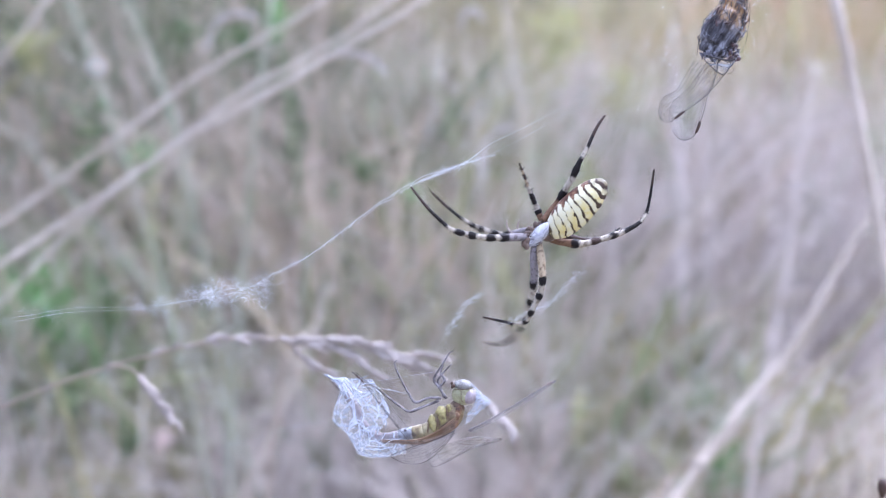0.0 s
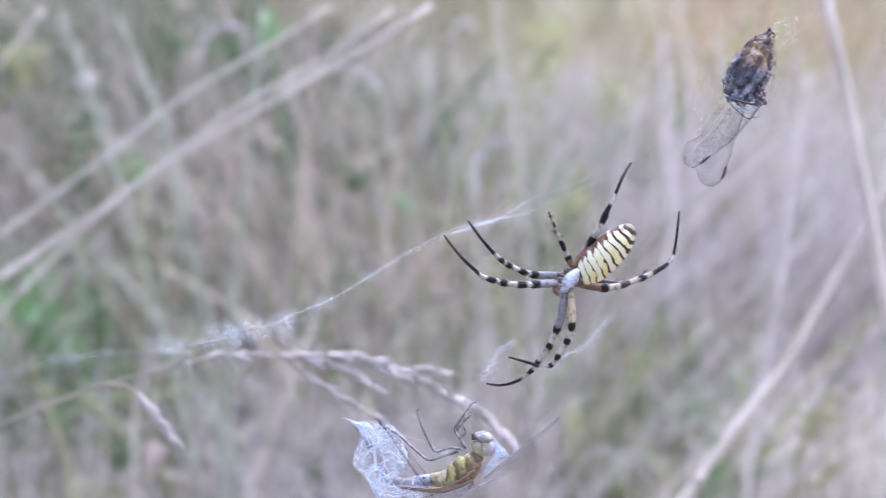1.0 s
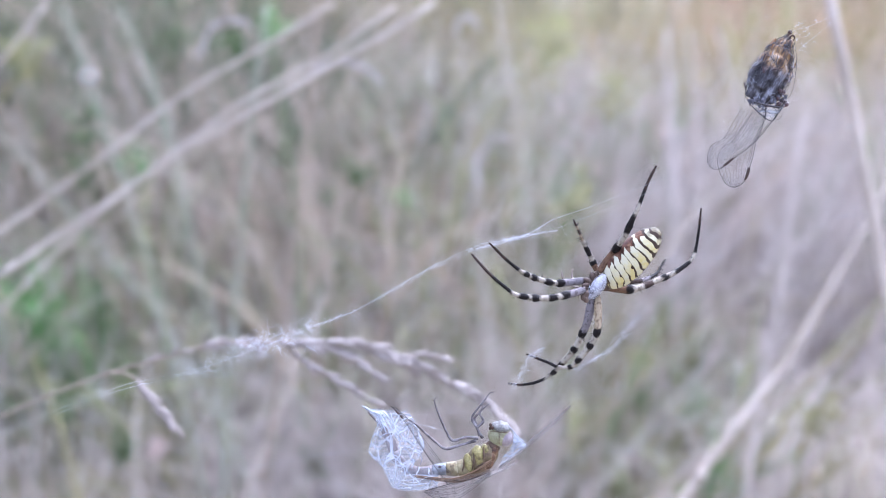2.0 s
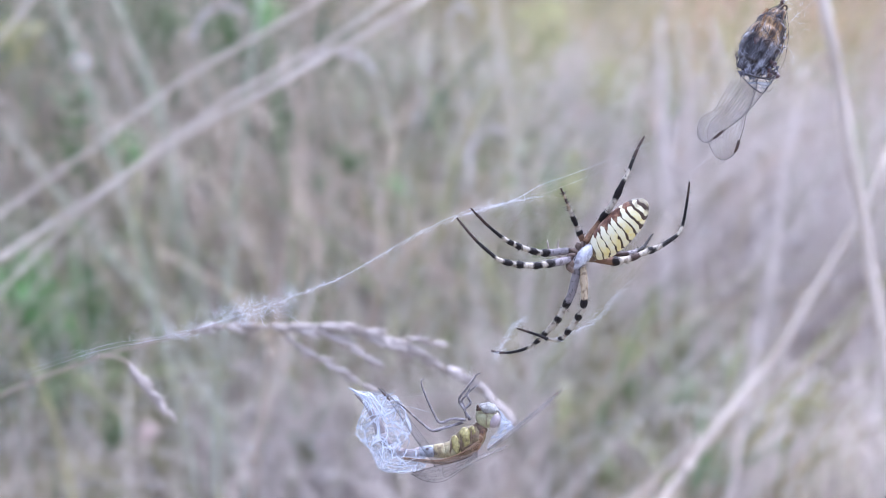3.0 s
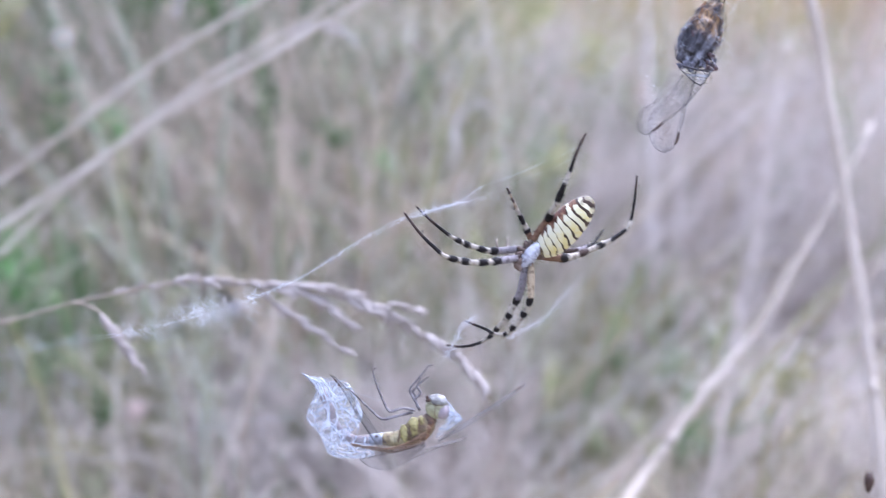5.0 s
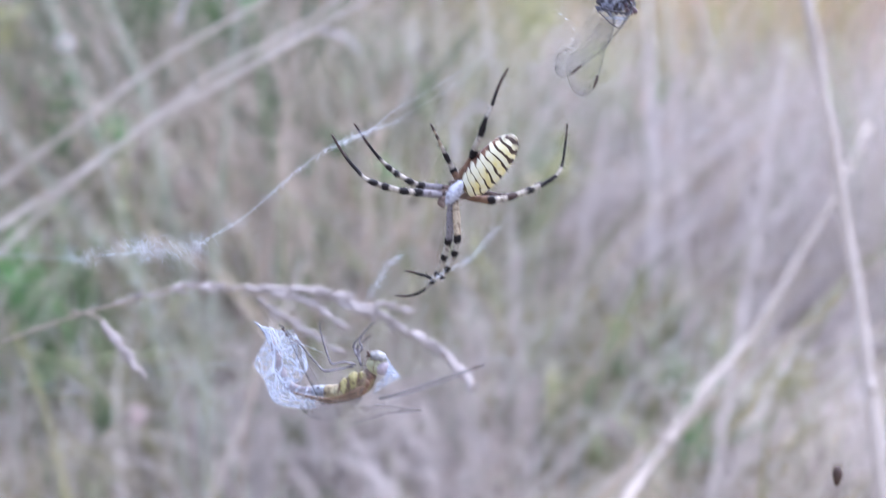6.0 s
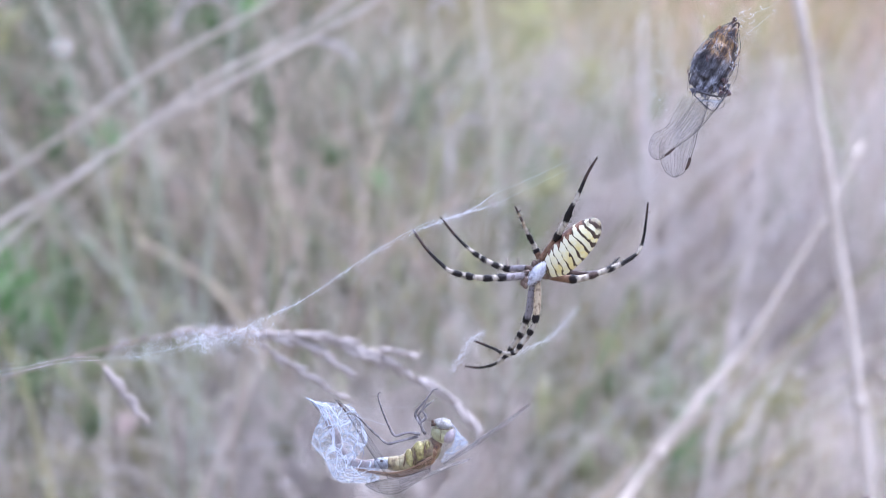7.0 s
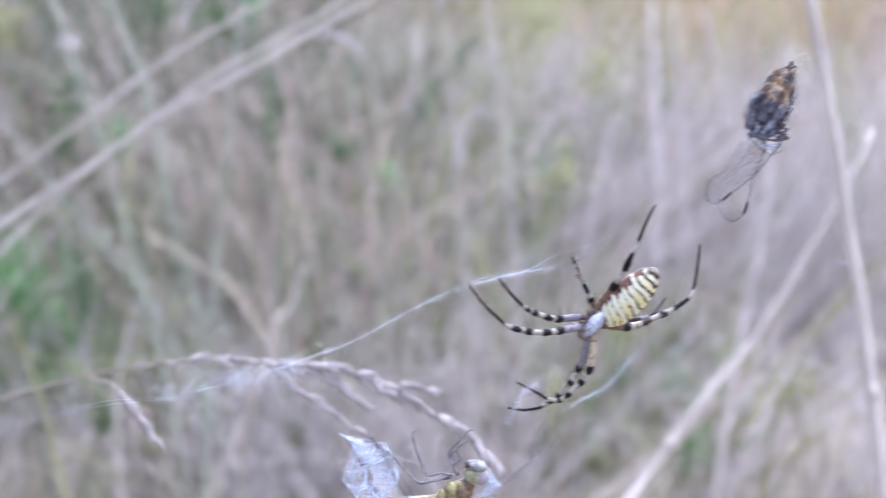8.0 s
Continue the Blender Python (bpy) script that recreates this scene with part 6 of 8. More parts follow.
def flower_head(q, size, material, label):
    rng = random.Random(9)
    bm = bmesh.new()
    for _ in range(60):
        d = Vector((rng.gauss(0, 1), rng.gauss(0, 1), rng.gauss(0, 1))).normalized()
        ball(bm, Vector(q) + d * size * 0.3, (size * 0.32, size * 0.07, size * 0.07), d.to_track_quat("X", "Z").to_matrix(), 5, 6, scale=1.0)
    tagged(part("flower_head", bm, material, None), label, "flower head")


flower_head((-0.2405, 0.655, 0.4945), 0.012, M_PALE_STRAW, "white, dried fluffy flower head on its stalk")
flower_head([(-0.275, 0.820, 0.133)][0], 0.022, M_PINK, "faded pink flower head among the grass")


def leafy_herb(top, wide, material, seed):
    """A low herb: a bent stem that carries a loose crown of narrow leaves."""
    rng = random.Random(seed)
    thing = empty("leafy_herb")
    t = Vector(top)
    foot = Vector((t.x + rng.gauss(0, 0.02), t.y + rng.gauss(0, 0.02), -0.01))
    line = smooth_line([tuple(foot), tuple((foot + t) / 2 + Vector((rng.gauss(0, 0.015), 0, 0))), tuple(t)], 14)
    bm = bmesh.new()
    tube(bm, line, [0.0016, 0.0010], 6, scale=1.0)
    part("stem", bm, material, thing)
    for i in range(34):
        q = t + Vector((rng.gauss(0, 0.5), rng.gauss(0, 0.5), rng.gauss(0, 0.62))) * wide
        d = Vector((rng.gauss(0, 1), rng.gauss(0, 1), rng.uniform(-0.2, 1.3))).normalized()
        a = d.cross(Vector((0.2, 0.9, 0.3))).normalized()
        L, W = wide * rng.uniform(0.6, 1.1), wide * rng.uniform(0.09, 0.2)
        up = d.cross(a)
        bm = bmesh.new()
        rows = []
        for k, f in enumerate((0.15, 0.8, 1.0, 0.7, 0.08)):
            c = q + d * L * (k / 4 - 0.5) - Vector((0, 0, 1)) * L * 0.25 * (k / 4) ** 2
            rows.append([bm.verts.new(c + a * W * f), bm.verts.new(c - up * W * 0.3 * f), bm.verts.new(c - a * W * f)])
        for k in range(4):
            for j in (0, 1):
                bm.faces.new((rows[k][j], rows[k][j + 1], rows[k + 1][j + 1], rows[k + 1][j]))
        part("leaf", bm, material, thing)
    tag = {"deep_leaf": "deep green leafy herb among dry grass", "green_leaf": "green leafy herb among dry grass", "yellow_leaf": "yellow-green leafy herb among dry grass"}[material.name]
    return tagged(thing, tag, "herb", "leafy herbs in the meadow")


M_HERB = grass_material("deep_leaf", [(0.075, 0.12, 0.05), (0.11, 0.16, 0.07)], 0.5, 0.35)
M_LEAF = grass_material("green_leaf", [(0.12, 0.24, 0.08), (0.17, 0.29, 0.11)], 0.5, 0.45)
M_YELLOW = grass_material("yellow_leaf", [(0.27, 0.28, 0.13), (0.33, 0.31, 0.17)], 0.55, 0.45)
leafy_herb((-0.392, 1.050, 0.409), 0.021, M_HERB, 140)
leafy_herb((-0.391, 1.000, 0.369), 0.018, M_HERB, 118)
leafy_herb((-0.308, 0.950, 0.382), 0.015, M_LEAF, 228)
leafy_herb((-0.159, 0.900, 0.520), 0.014, M_LEAF, 466)
leafy_herb((-0.100, 1.100, 0.342), 0.017, M_HERB, 618)
leafy_herb((-0.177, 1.150, 0.373), 0.023, M_HERB, 512)
leafy_herb((-0.421, 0.950, 0.226), 0.024, M_LEAF, 58)
leafy_herb((-0.152, 1.200, 0.289), 0.017, M_HERB, 560)
leafy_herb((0.158, 1.400, 0.473), 0.033, M_YELLOW, 965)
leafy_herb((0.278, 1.500, 0.390), 0.034, M_YELLOW, 1085)
leafy_herb((0.176, 1.200, 0.292), 0.026, M_YELLOW, 1010)
leafy_herb((0.229, 1.000, 0.147), 0.020, M_YELLOW, 1125)
leafy_herb((0.273, 0.850, 0.091), 0.019, M_LEAF, 1250)
leafy_herb((0.392, 0.900, 0.130), 0.021, M_YELLOW, 1435)
leafy_herb((-0.293, 0.800, 0.140), 0.016, M_HERB, 205)
leafy_herb((-0.259, 1.200, 0.480), 0.021, M_HERB, 400)
leafy_herb((-0.370, 0.850, 0.162), 0.015, M_HERB, 90)
leafy_herb((-0.058, 1.200, 0.290), 0.016, M_LEAF, 690)
leafy_herb((-0.341, 1.250, 0.490), 0.022, M_HERB, 300)
leafy_herb((-0.472, 1.100, 0.484), 0.022, M_YELLOW, 30)


def build_seed():
    """A small dark bristled seed that hangs by a thread."""
    rng = random.Random(17)
    thing = tagged(empty("hanging_seed"), "small dark brown seed hanging on a fine thread", "seed")
    bm = bmesh.new()
    ball(bm, (0, 0, 0), (2.0, 0.9, 0.95), Matrix.Rotation(radians(95), 3, "Y"), 14, 14, 0.15, 1.5, lambda u: 1 - 0.3 * u)
    for dx in (-0.6, 0.1, 0.7):
        tube(bm, [(dx * 0.6, 0, 1.2), (dx * 1.3, 0, 2.6)], [0.16, 0.05], 5)
    part("seed_body", bm, M_STIGMA, thing)
    bm = bmesh.new()
    thread(bm, [(0, 0, 1.6), (4, 1, 25), (6, 3, 60)], 0.01, 0.05, 20, rng)
    part("thread", bm, M_SILK_FINE, thing)
    return thing


seed = build_seed()



# ---------------------------------------------------------------- what moves
def motions():
    spider_rows = [
        (0.0, 0.01506, 0.14552, 0.50783, -21.60, 1.94, -3.12),
        (0.1, 0.01604, 0.14689, 0.50880, -21.38, 1.82, -3.02),
        (0.2, 0.01574, 0.14843, 0.51043, -21.16, 1.70, -2.91),
        (0.3, 0.01479, 0.15012, 0.51260, -20.95, 1.57, -2.81),
        (0.4, 0.01430, 0.15154, 0.51383, -20.73, 1.45, -2.71),
        (0.5, 0.01375, 0.15209, 0.51180, -20.51, 1.33, -2.60),
        (0.6, 0.01349, 0.15158, 0.51069, -20.80, 1.13, -2.90),
        (0.7, 0.01317, 0.15067, 0.50803, -21.09, 0.92, -3.19),
        (0.8, 0.01415, 0.15004, 0.50644, -21.38, 0.71, -3.49),
        (0.9, 0.01705, 0.14948, 0.50512, -21.67, 0.51, -3.78),
        (1.0, 0.01970, 0.14897, 0.50397, -21.96, 0.30, -4.07),
        (1.1, 0.02263, 0.14932, 0.50351, -20.44, -0.23, -3.01),
        (1.2, 0.02478, 0.15007, 0.50454, -18.93, -0.78, -1.97),
        (1.3, 0.02426, 0.15090, 0.50586, -17.43, -1.37, -0.94),
        (1.4, 0.02383, 0.15172, 0.50709, -15.94, -1.97, 0.07),
        (1.5, 0.02259, 0.15173, 0.50534, -14.46, -2.60, 1.07),
        (1.6, 0.02259, 0.15131, 0.50521, -14.54, -2.50, 1.04),
        (1.7, 0.02402, 0.15016, 0.50238, -14.62, -2.39, 1.00),
        (2.8, 0.02380, 0.14809, 0.51037, -15.52, -1.19, 0.61),
        (2.9, 0.02293, 0.14781, 0.51075, -15.60, -1.08, 0.57),
        (3.0, 0.02245, 0.14730, 0.51031, -15.68, -0.97, 0.53),
        (3.2, 0.02304, 0.14702, 0.50924, -16.09, -0.80, -0.09),
        (3.3, 0.02307, 0.14683, 0.50852, -16.29, -0.72, -0.40),
        (3.4, 0.02273, 0.14676, 0.50823, -16.50, -0.64, -0.71),
        (3.5, 0.02182, 0.14678, 0.50818, -16.71, -0.56, -1.02),
        (3.6, 0.02219, 0.14687, 0.50870, -16.27, -0.56, -0.78),
        (3.8, 0.02270, 0.14655, 0.50812, -15.41, -0.57, -0.30),
        (3.9, 0.02168, 0.14680, 0.50904, -14.98, -0.58, -0.06),
        (4.0, 0.01996, 0.14703, 0.50985, -14.55, -0.59, 0.19),
        (4.1, 0.01980, 0.14706, 0.51028, -14.28, -0.83, 0.53),
        (4.2, 0.02050, 0.14658, 0.50913, -14.02, -1.08, 0.87),
        (4.4, 0.02464, 0.14518, 0.50573, -13.50, -1.58, 1.55),
        (4.5, 0.02490, 0.14438, 0.50360, -13.24, -1.83, 1.89),
        (4.6, 0.02561, 0.14465, 0.50463, -13.77, -1.78, 1.54),
        (4.7, 0.02415, 0.14467, 0.50475, -14.31, -1.74, 1.19),
        (5.8, 0.00448, 0.14797, 0.51611, -20.22, -1.52, -2.66),
        (5.9, 0.00437, 0.14792, 0.51618, -20.76, -1.52, -3.01),
        (6.0, 0.00667, 0.14698, 0.51352, -21.29, -1.53, -3.36),
        (6.1, 0.00935, 0.14620, 0.51054, -21.12, -1.95, -4.06),
        (6.2, 0.01751, 0.14447, 0.50471, -20.95, -2.37, -4.76),
        (6.3, 0.02349, 0.14317, 0.50010, -20.77, -2.79, -5.46),
        (6.4, 0.02682, 0.14239, 0.49697, -20.58, -3.20, -6.16),
        (6.5, 0.02919, 0.14250, 0.49676, -20.38, -3.61, -6.87),
        (6.6, 0.02864, 0.14335, 0.49755, -20.17, -3.35, -6.92),
        (6.8, 0.02352, 0.14619, 0.50268, -19.76, -2.84, -7.02),
        (7.0, 0.02210, 0.14703, 0.50125, -19.35, -2.33, -7.11),
        (7.2, 0.02426, 0.14562, 0.49703, -18.88, -2.65, -6.75),
        (7.4, 0.02846, 0.14450, 0.49402, -18.43, -2.98, -6.39),
        (7.5, 0.02787, 0.14489, 0.49555, -18.20, -3.15, -6.21),
        (7.6, 0.02722, 0.14485, 0.49649, -17.92, -2.76, -5.27),
        (7.8, 0.02737, 0.14411, 0.49625, -17.34, -1.99, -3.40),
        (7.9, 0.02684, 0.14268, 0.49249, -17.04, -1.61, -2.46),
        (8.0, 0.03028, 0.14216, 0.49207, -16.73, -1.23, -1.52)]
    panicle_rows = [
        (0.0, -0.06378, 0.20662, 0.44587, -16.37, -0.43, 0.31),
        (0.1, -0.06419, 0.20755, 0.44765, -16.59, -0.69, 0.55),
        (0.2, -0.06461, 0.20872, 0.45037, -16.82, -0.95, 0.79),
        (0.3, -0.06501, 0.21013, 0.45386, -17.05, -1.21, 1.03),
        (0.4, -0.06542, 0.21113, 0.45592, -17.29, -1.47, 1.28),
        (0.5, -0.06586, 0.21084, 0.45317, -17.52, -1.73, 1.52),
        (0.6, -0.06539, 0.21067, 0.45259, -17.07, -1.55, 1.26),
        (0.7, -0.06494, 0.20990, 0.44967, -16.62, -1.37, 1.00),
        (0.8, -0.06449, 0.20956, 0.44830, -16.17, -1.18, 0.74),
        (0.9, -0.06407, 0.20933, 0.44735, -15.72, -0.99, 0.48),
        (1.0, -0.06367, 0.20918, 0.44670, -15.28, -0.80, 0.22),
        (1.1, -0.06364, 0.20958, 0.44761, -15.62, -0.87, 0.34),
        (1.2, -0.06362, 0.21057, 0.45070, -15.95, -0.94, 0.45),
        (1.3, -0.06361, 0.21144, 0.45332, -16.29, -1.01, 0.56),
        (1.4, -0.06360, 0.21233, 0.45581, -16.63, -1.08, 0.67),
        (1.5, -0.06357, 0.21202, 0.45394, -16.97, -1.15, 0.79),
        (1.6, -0.06355, 0.21145, 0.45330, -16.93, -1.19, 0.75),
        (1.7, -0.06354, 0.20982, 0.44868, -16.89, -1.23, 0.72),
        (2.8, -0.06312, 0.20746, 0.45477, -16.45, -1.67, 0.33),
        (2.9, -0.06308, 0.20709, 0.45481, -16.41, -1.71, 0.30),
        (3.0, -0.06301, 0.20636, 0.45367, -16.37, -1.75, 0.26),
        (3.2, -0.06348, 0.20558, 0.45290, -16.51, -1.27, -0.25),
        (3.3, -0.06372, 0.20507, 0.45221, -16.57, -1.03, -0.51),
        (3.4, -0.06394, 0.20479, 0.45221, -16.64, -0.79, -0.77),
        (3.5, -0.06416, 0.20462, 0.45257, -16.71, -0.56, -1.03),
        (3.6, -0.06441, 0.20514, 0.45332, -16.88, -0.72, -0.99),
        (3.8, -0.06491, 0.20550, 0.45249, -17.21, -1.05, -0.91),
        (3.9, -0.06516, 0.20622, 0.45386, -17.38, -1.21, -0.87),
        (4.0, -0.06545, 0.20693, 0.45510, -17.55, -1.38, -0.82),
        (4.1, -0.06521, 0.20609, 0.45953, -16.80, -0.45, -0.70),
        (4.2, -0.06498, 0.20440, 0.46126, -16.04, 0.47, -0.57),
        (4.4, -0.06451, 0.20057, 0.46306, -14.51, 2.31, -0.28),
        (4.5, -0.06426, 0.19850, 0.46338, -13.75, 3.23, -0.12),
        (4.6, -0.06445, 0.19946, 0.46339, -14.25, 3.10, 0.06),
        (4.7, -0.06459, 0.20004, 0.46216, -14.76, 2.97, 0.24),
        (5.8, -0.06643, 0.21037, 0.46193, -20.32, 1.64, 2.34),
        (5.9, -0.06660, 0.21081, 0.46038, -20.83, 1.53, 2.54),
        (6.0, -0.06679, 0.20994, 0.45470, -21.33, 1.42, 2.73),
        (6.1, -0.06563, 0.20884, 0.45366, -20.29, 1.10, 1.89),
        (6.2, -0.06446, 0.20691, 0.44999, -19.23, 0.81, 1.04),
        (6.3, -0.06327, 0.20471, 0.44532, -18.17, 0.53, 0.19),
        (6.4, -0.06204, 0.20267, 0.44103, -17.10, 0.27, -0.66),
        (6.5, -0.06083, 0.20197, 0.44135, -16.03, 0.02, -1.52),
        (6.6, -0.06115, 0.20267, 0.44208, -15.77, -0.06, -1.20),
        (6.8, -0.06183, 0.20554, 0.44878, -15.27, -0.22, -0.57),
        (7.0, -0.06234, 0.20562, 0.44588, -14.76, -0.40, 0.06),
        (7.2, -0.06114, 0.20454, 0.44395, -15.19, -0.48, -0.59),
        (7.4, -0.05991, 0.20305, 0.44066, -15.62, -0.57, -1.25),
        (7.5, -0.05941, 0.20358, 0.44349, -15.83, -0.61, -1.57),
        (7.6, -0.05950, 0.20363, 0.44513, -15.04, -0.36, -2.00),
        (7.8, -0.05955, 0.20287, 0.44538, -13.48, 0.16, -2.84),
        (7.9, -0.05952, 0.20093, 0.44029, -12.71, 0.43, -3.26),
        (8.0, -0.05953, 0.20039, 0.43989, -11.94, 0.70, -3.68)]
    line_rows = [
        (0.0, -0.00462, 0.14794, 0.51574, -6.79, -7.08, -12.81),
        (0.1, -0.00361, 0.14848, 0.51683, -6.01, -7.43, -13.98),
        (0.2, -0.00391, 0.14919, 0.51858, -5.22, -7.81, -15.13),
        (0.3, -0.00485, 0.15004, 0.52086, -4.44, -8.19, -16.22),
        (0.4, -0.00533, 0.15063, 0.52216, -3.69, -8.54, -17.26),
        (0.5, -0.00586, 0.15034, 0.52022, -2.90, -8.80, -18.41),
        (0.6, -0.00616, 0.15013, 0.51904, -3.88, -7.65, -17.61),
        (0.7, -0.00651, 0.14950, 0.51630, -4.86, -6.46, -16.76),
        (0.8, -0.00558, 0.14916, 0.51463, -5.95, -5.25, -15.63),
        (0.9, -0.00271, 0.14889, 0.51322, -7.17, -3.98, -14.18),
        (1.0, -0.00010, 0.14867, 0.51198, -8.47, -2.66, -12.45),
        (1.1, 0.00275, 0.14859, 0.51125, -8.50, -2.45, -12.53),
        (1.2, 0.00484, 0.14892, 0.51201, -8.59, -2.24, -12.49),
        (1.3, 0.00427, 0.14932, 0.51304, -8.57, -2.07, -12.63),
        (1.4, 0.00380, 0.14970, 0.51398, -8.58, -1.88, -12.73),
        (1.5, 0.00254, 0.14928, 0.51192, -8.47, -1.62, -13.16),
        (1.6, 0.00255, 0.14908, 0.51178, -8.66, -1.61, -12.98),
        (1.7, 0.00400, 0.14813, 0.50892, -8.89, -1.46, -12.82),
        (2.8, 0.00398, 0.14843, 0.51687, -11.58, -1.49, -9.38),
        (2.9, 0.00311, 0.14837, 0.51724, -11.75, -1.52, -9.22),
        (3.0, 0.00264, 0.14807, 0.51677, -11.92, -1.50, -9.06),
        (3.2, 0.00323, 0.14802, 0.51576, -13.30, -1.46, -6.84),
        (3.3, 0.00327, 0.14794, 0.51506, -14.16, -1.34, -5.42),
        (3.4, 0.00292, 0.14799, 0.51480, -15.40, -1.01, -3.28),
        (3.5, 0.00196, 0.14811, 0.51472, -16.71, -0.56, -1.03),
        (3.6, 0.00238, 0.14820, 0.51526, -12.51, -2.85, -9.03),
        (3.8, 0.00294, 0.14784, 0.51456, -8.91, -4.36, -15.80),
        (3.9, 0.00190, 0.14807, 0.51544, -7.51, -4.93, -18.32),
        (4.0, 0.00016, 0.14829, 0.51621, -6.20, -5.43, -20.63),
        (4.1, -0.00003, 0.14828, 0.51652, -7.46, -4.73, -19.09),
        (4.2, 0.00067, 0.14774, 0.51521, -8.81, -3.87, -17.39),
        (4.4, 0.00490, 0.14620, 0.51144, -12.14, -1.59, -12.66),
        (4.5, 0.00516, 0.14533, 0.50912, -14.02, -0.20, -9.64),
        (4.6, 0.00585, 0.14554, 0.51032, -12.85, -1.11, -11.53),
        (4.7, 0.00432, 0.14551, 0.51057, -11.55, -2.01, -13.59),
        (5.8, -0.01566, 0.14805, 0.52321, -1.79, -8.30, -25.09),
        (5.9, -0.01573, 0.14792, 0.52335, -1.12, -8.63, -25.73),
        (6.0, -0.01340, 0.14689, 0.52075, -0.53, -8.85, -26.35),
        (6.1, -0.01074, 0.14598, 0.51769, -2.33, -7.67, -24.38),
        (6.2, -0.00263, 0.14412, 0.51180, -4.32, -6.33, -21.99),
        (6.3, 0.00329, 0.14270, 0.50716, -6.33, -5.00, -19.25),
        (6.4, 0.00654, 0.14180, 0.50401, -8.46, -3.63, -15.99),
        (6.5, 0.00884, 0.14178, 0.50376, -11.07, -2.01, -11.53),
        (6.6, 0.00830, 0.14207, 0.50479, -11.26, -2.76, -10.64),
        (6.8, 0.00330, 0.14375, 0.51030, -11.84, -4.29, -8.65),
        (7.0, 0.00197, 0.14347, 0.50936, -13.00, -5.49, -5.92),
        (7.2, 0.00403, 0.14230, 0.50501, -16.18, -2.32, -0.94),
        (7.4, 0.00810, 0.14142, 0.50182, -16.13, -0.65, -1.45),
        (7.5, 0.00751, 0.14191, 0.50319, -16.12, 0.09, -1.67),
        (7.6, 0.00694, 0.14237, 0.50396, -16.21, 0.44, -1.63),
        (7.8, 0.00723, 0.14267, 0.50343, -16.39, 1.20, -1.56),
        (7.9, 0.00679, 0.14175, 0.49951, -16.49, 1.70, -1.57),
        (8.0, 0.01034, 0.14174, 0.49890, -16.58, 2.18, -1.56)]
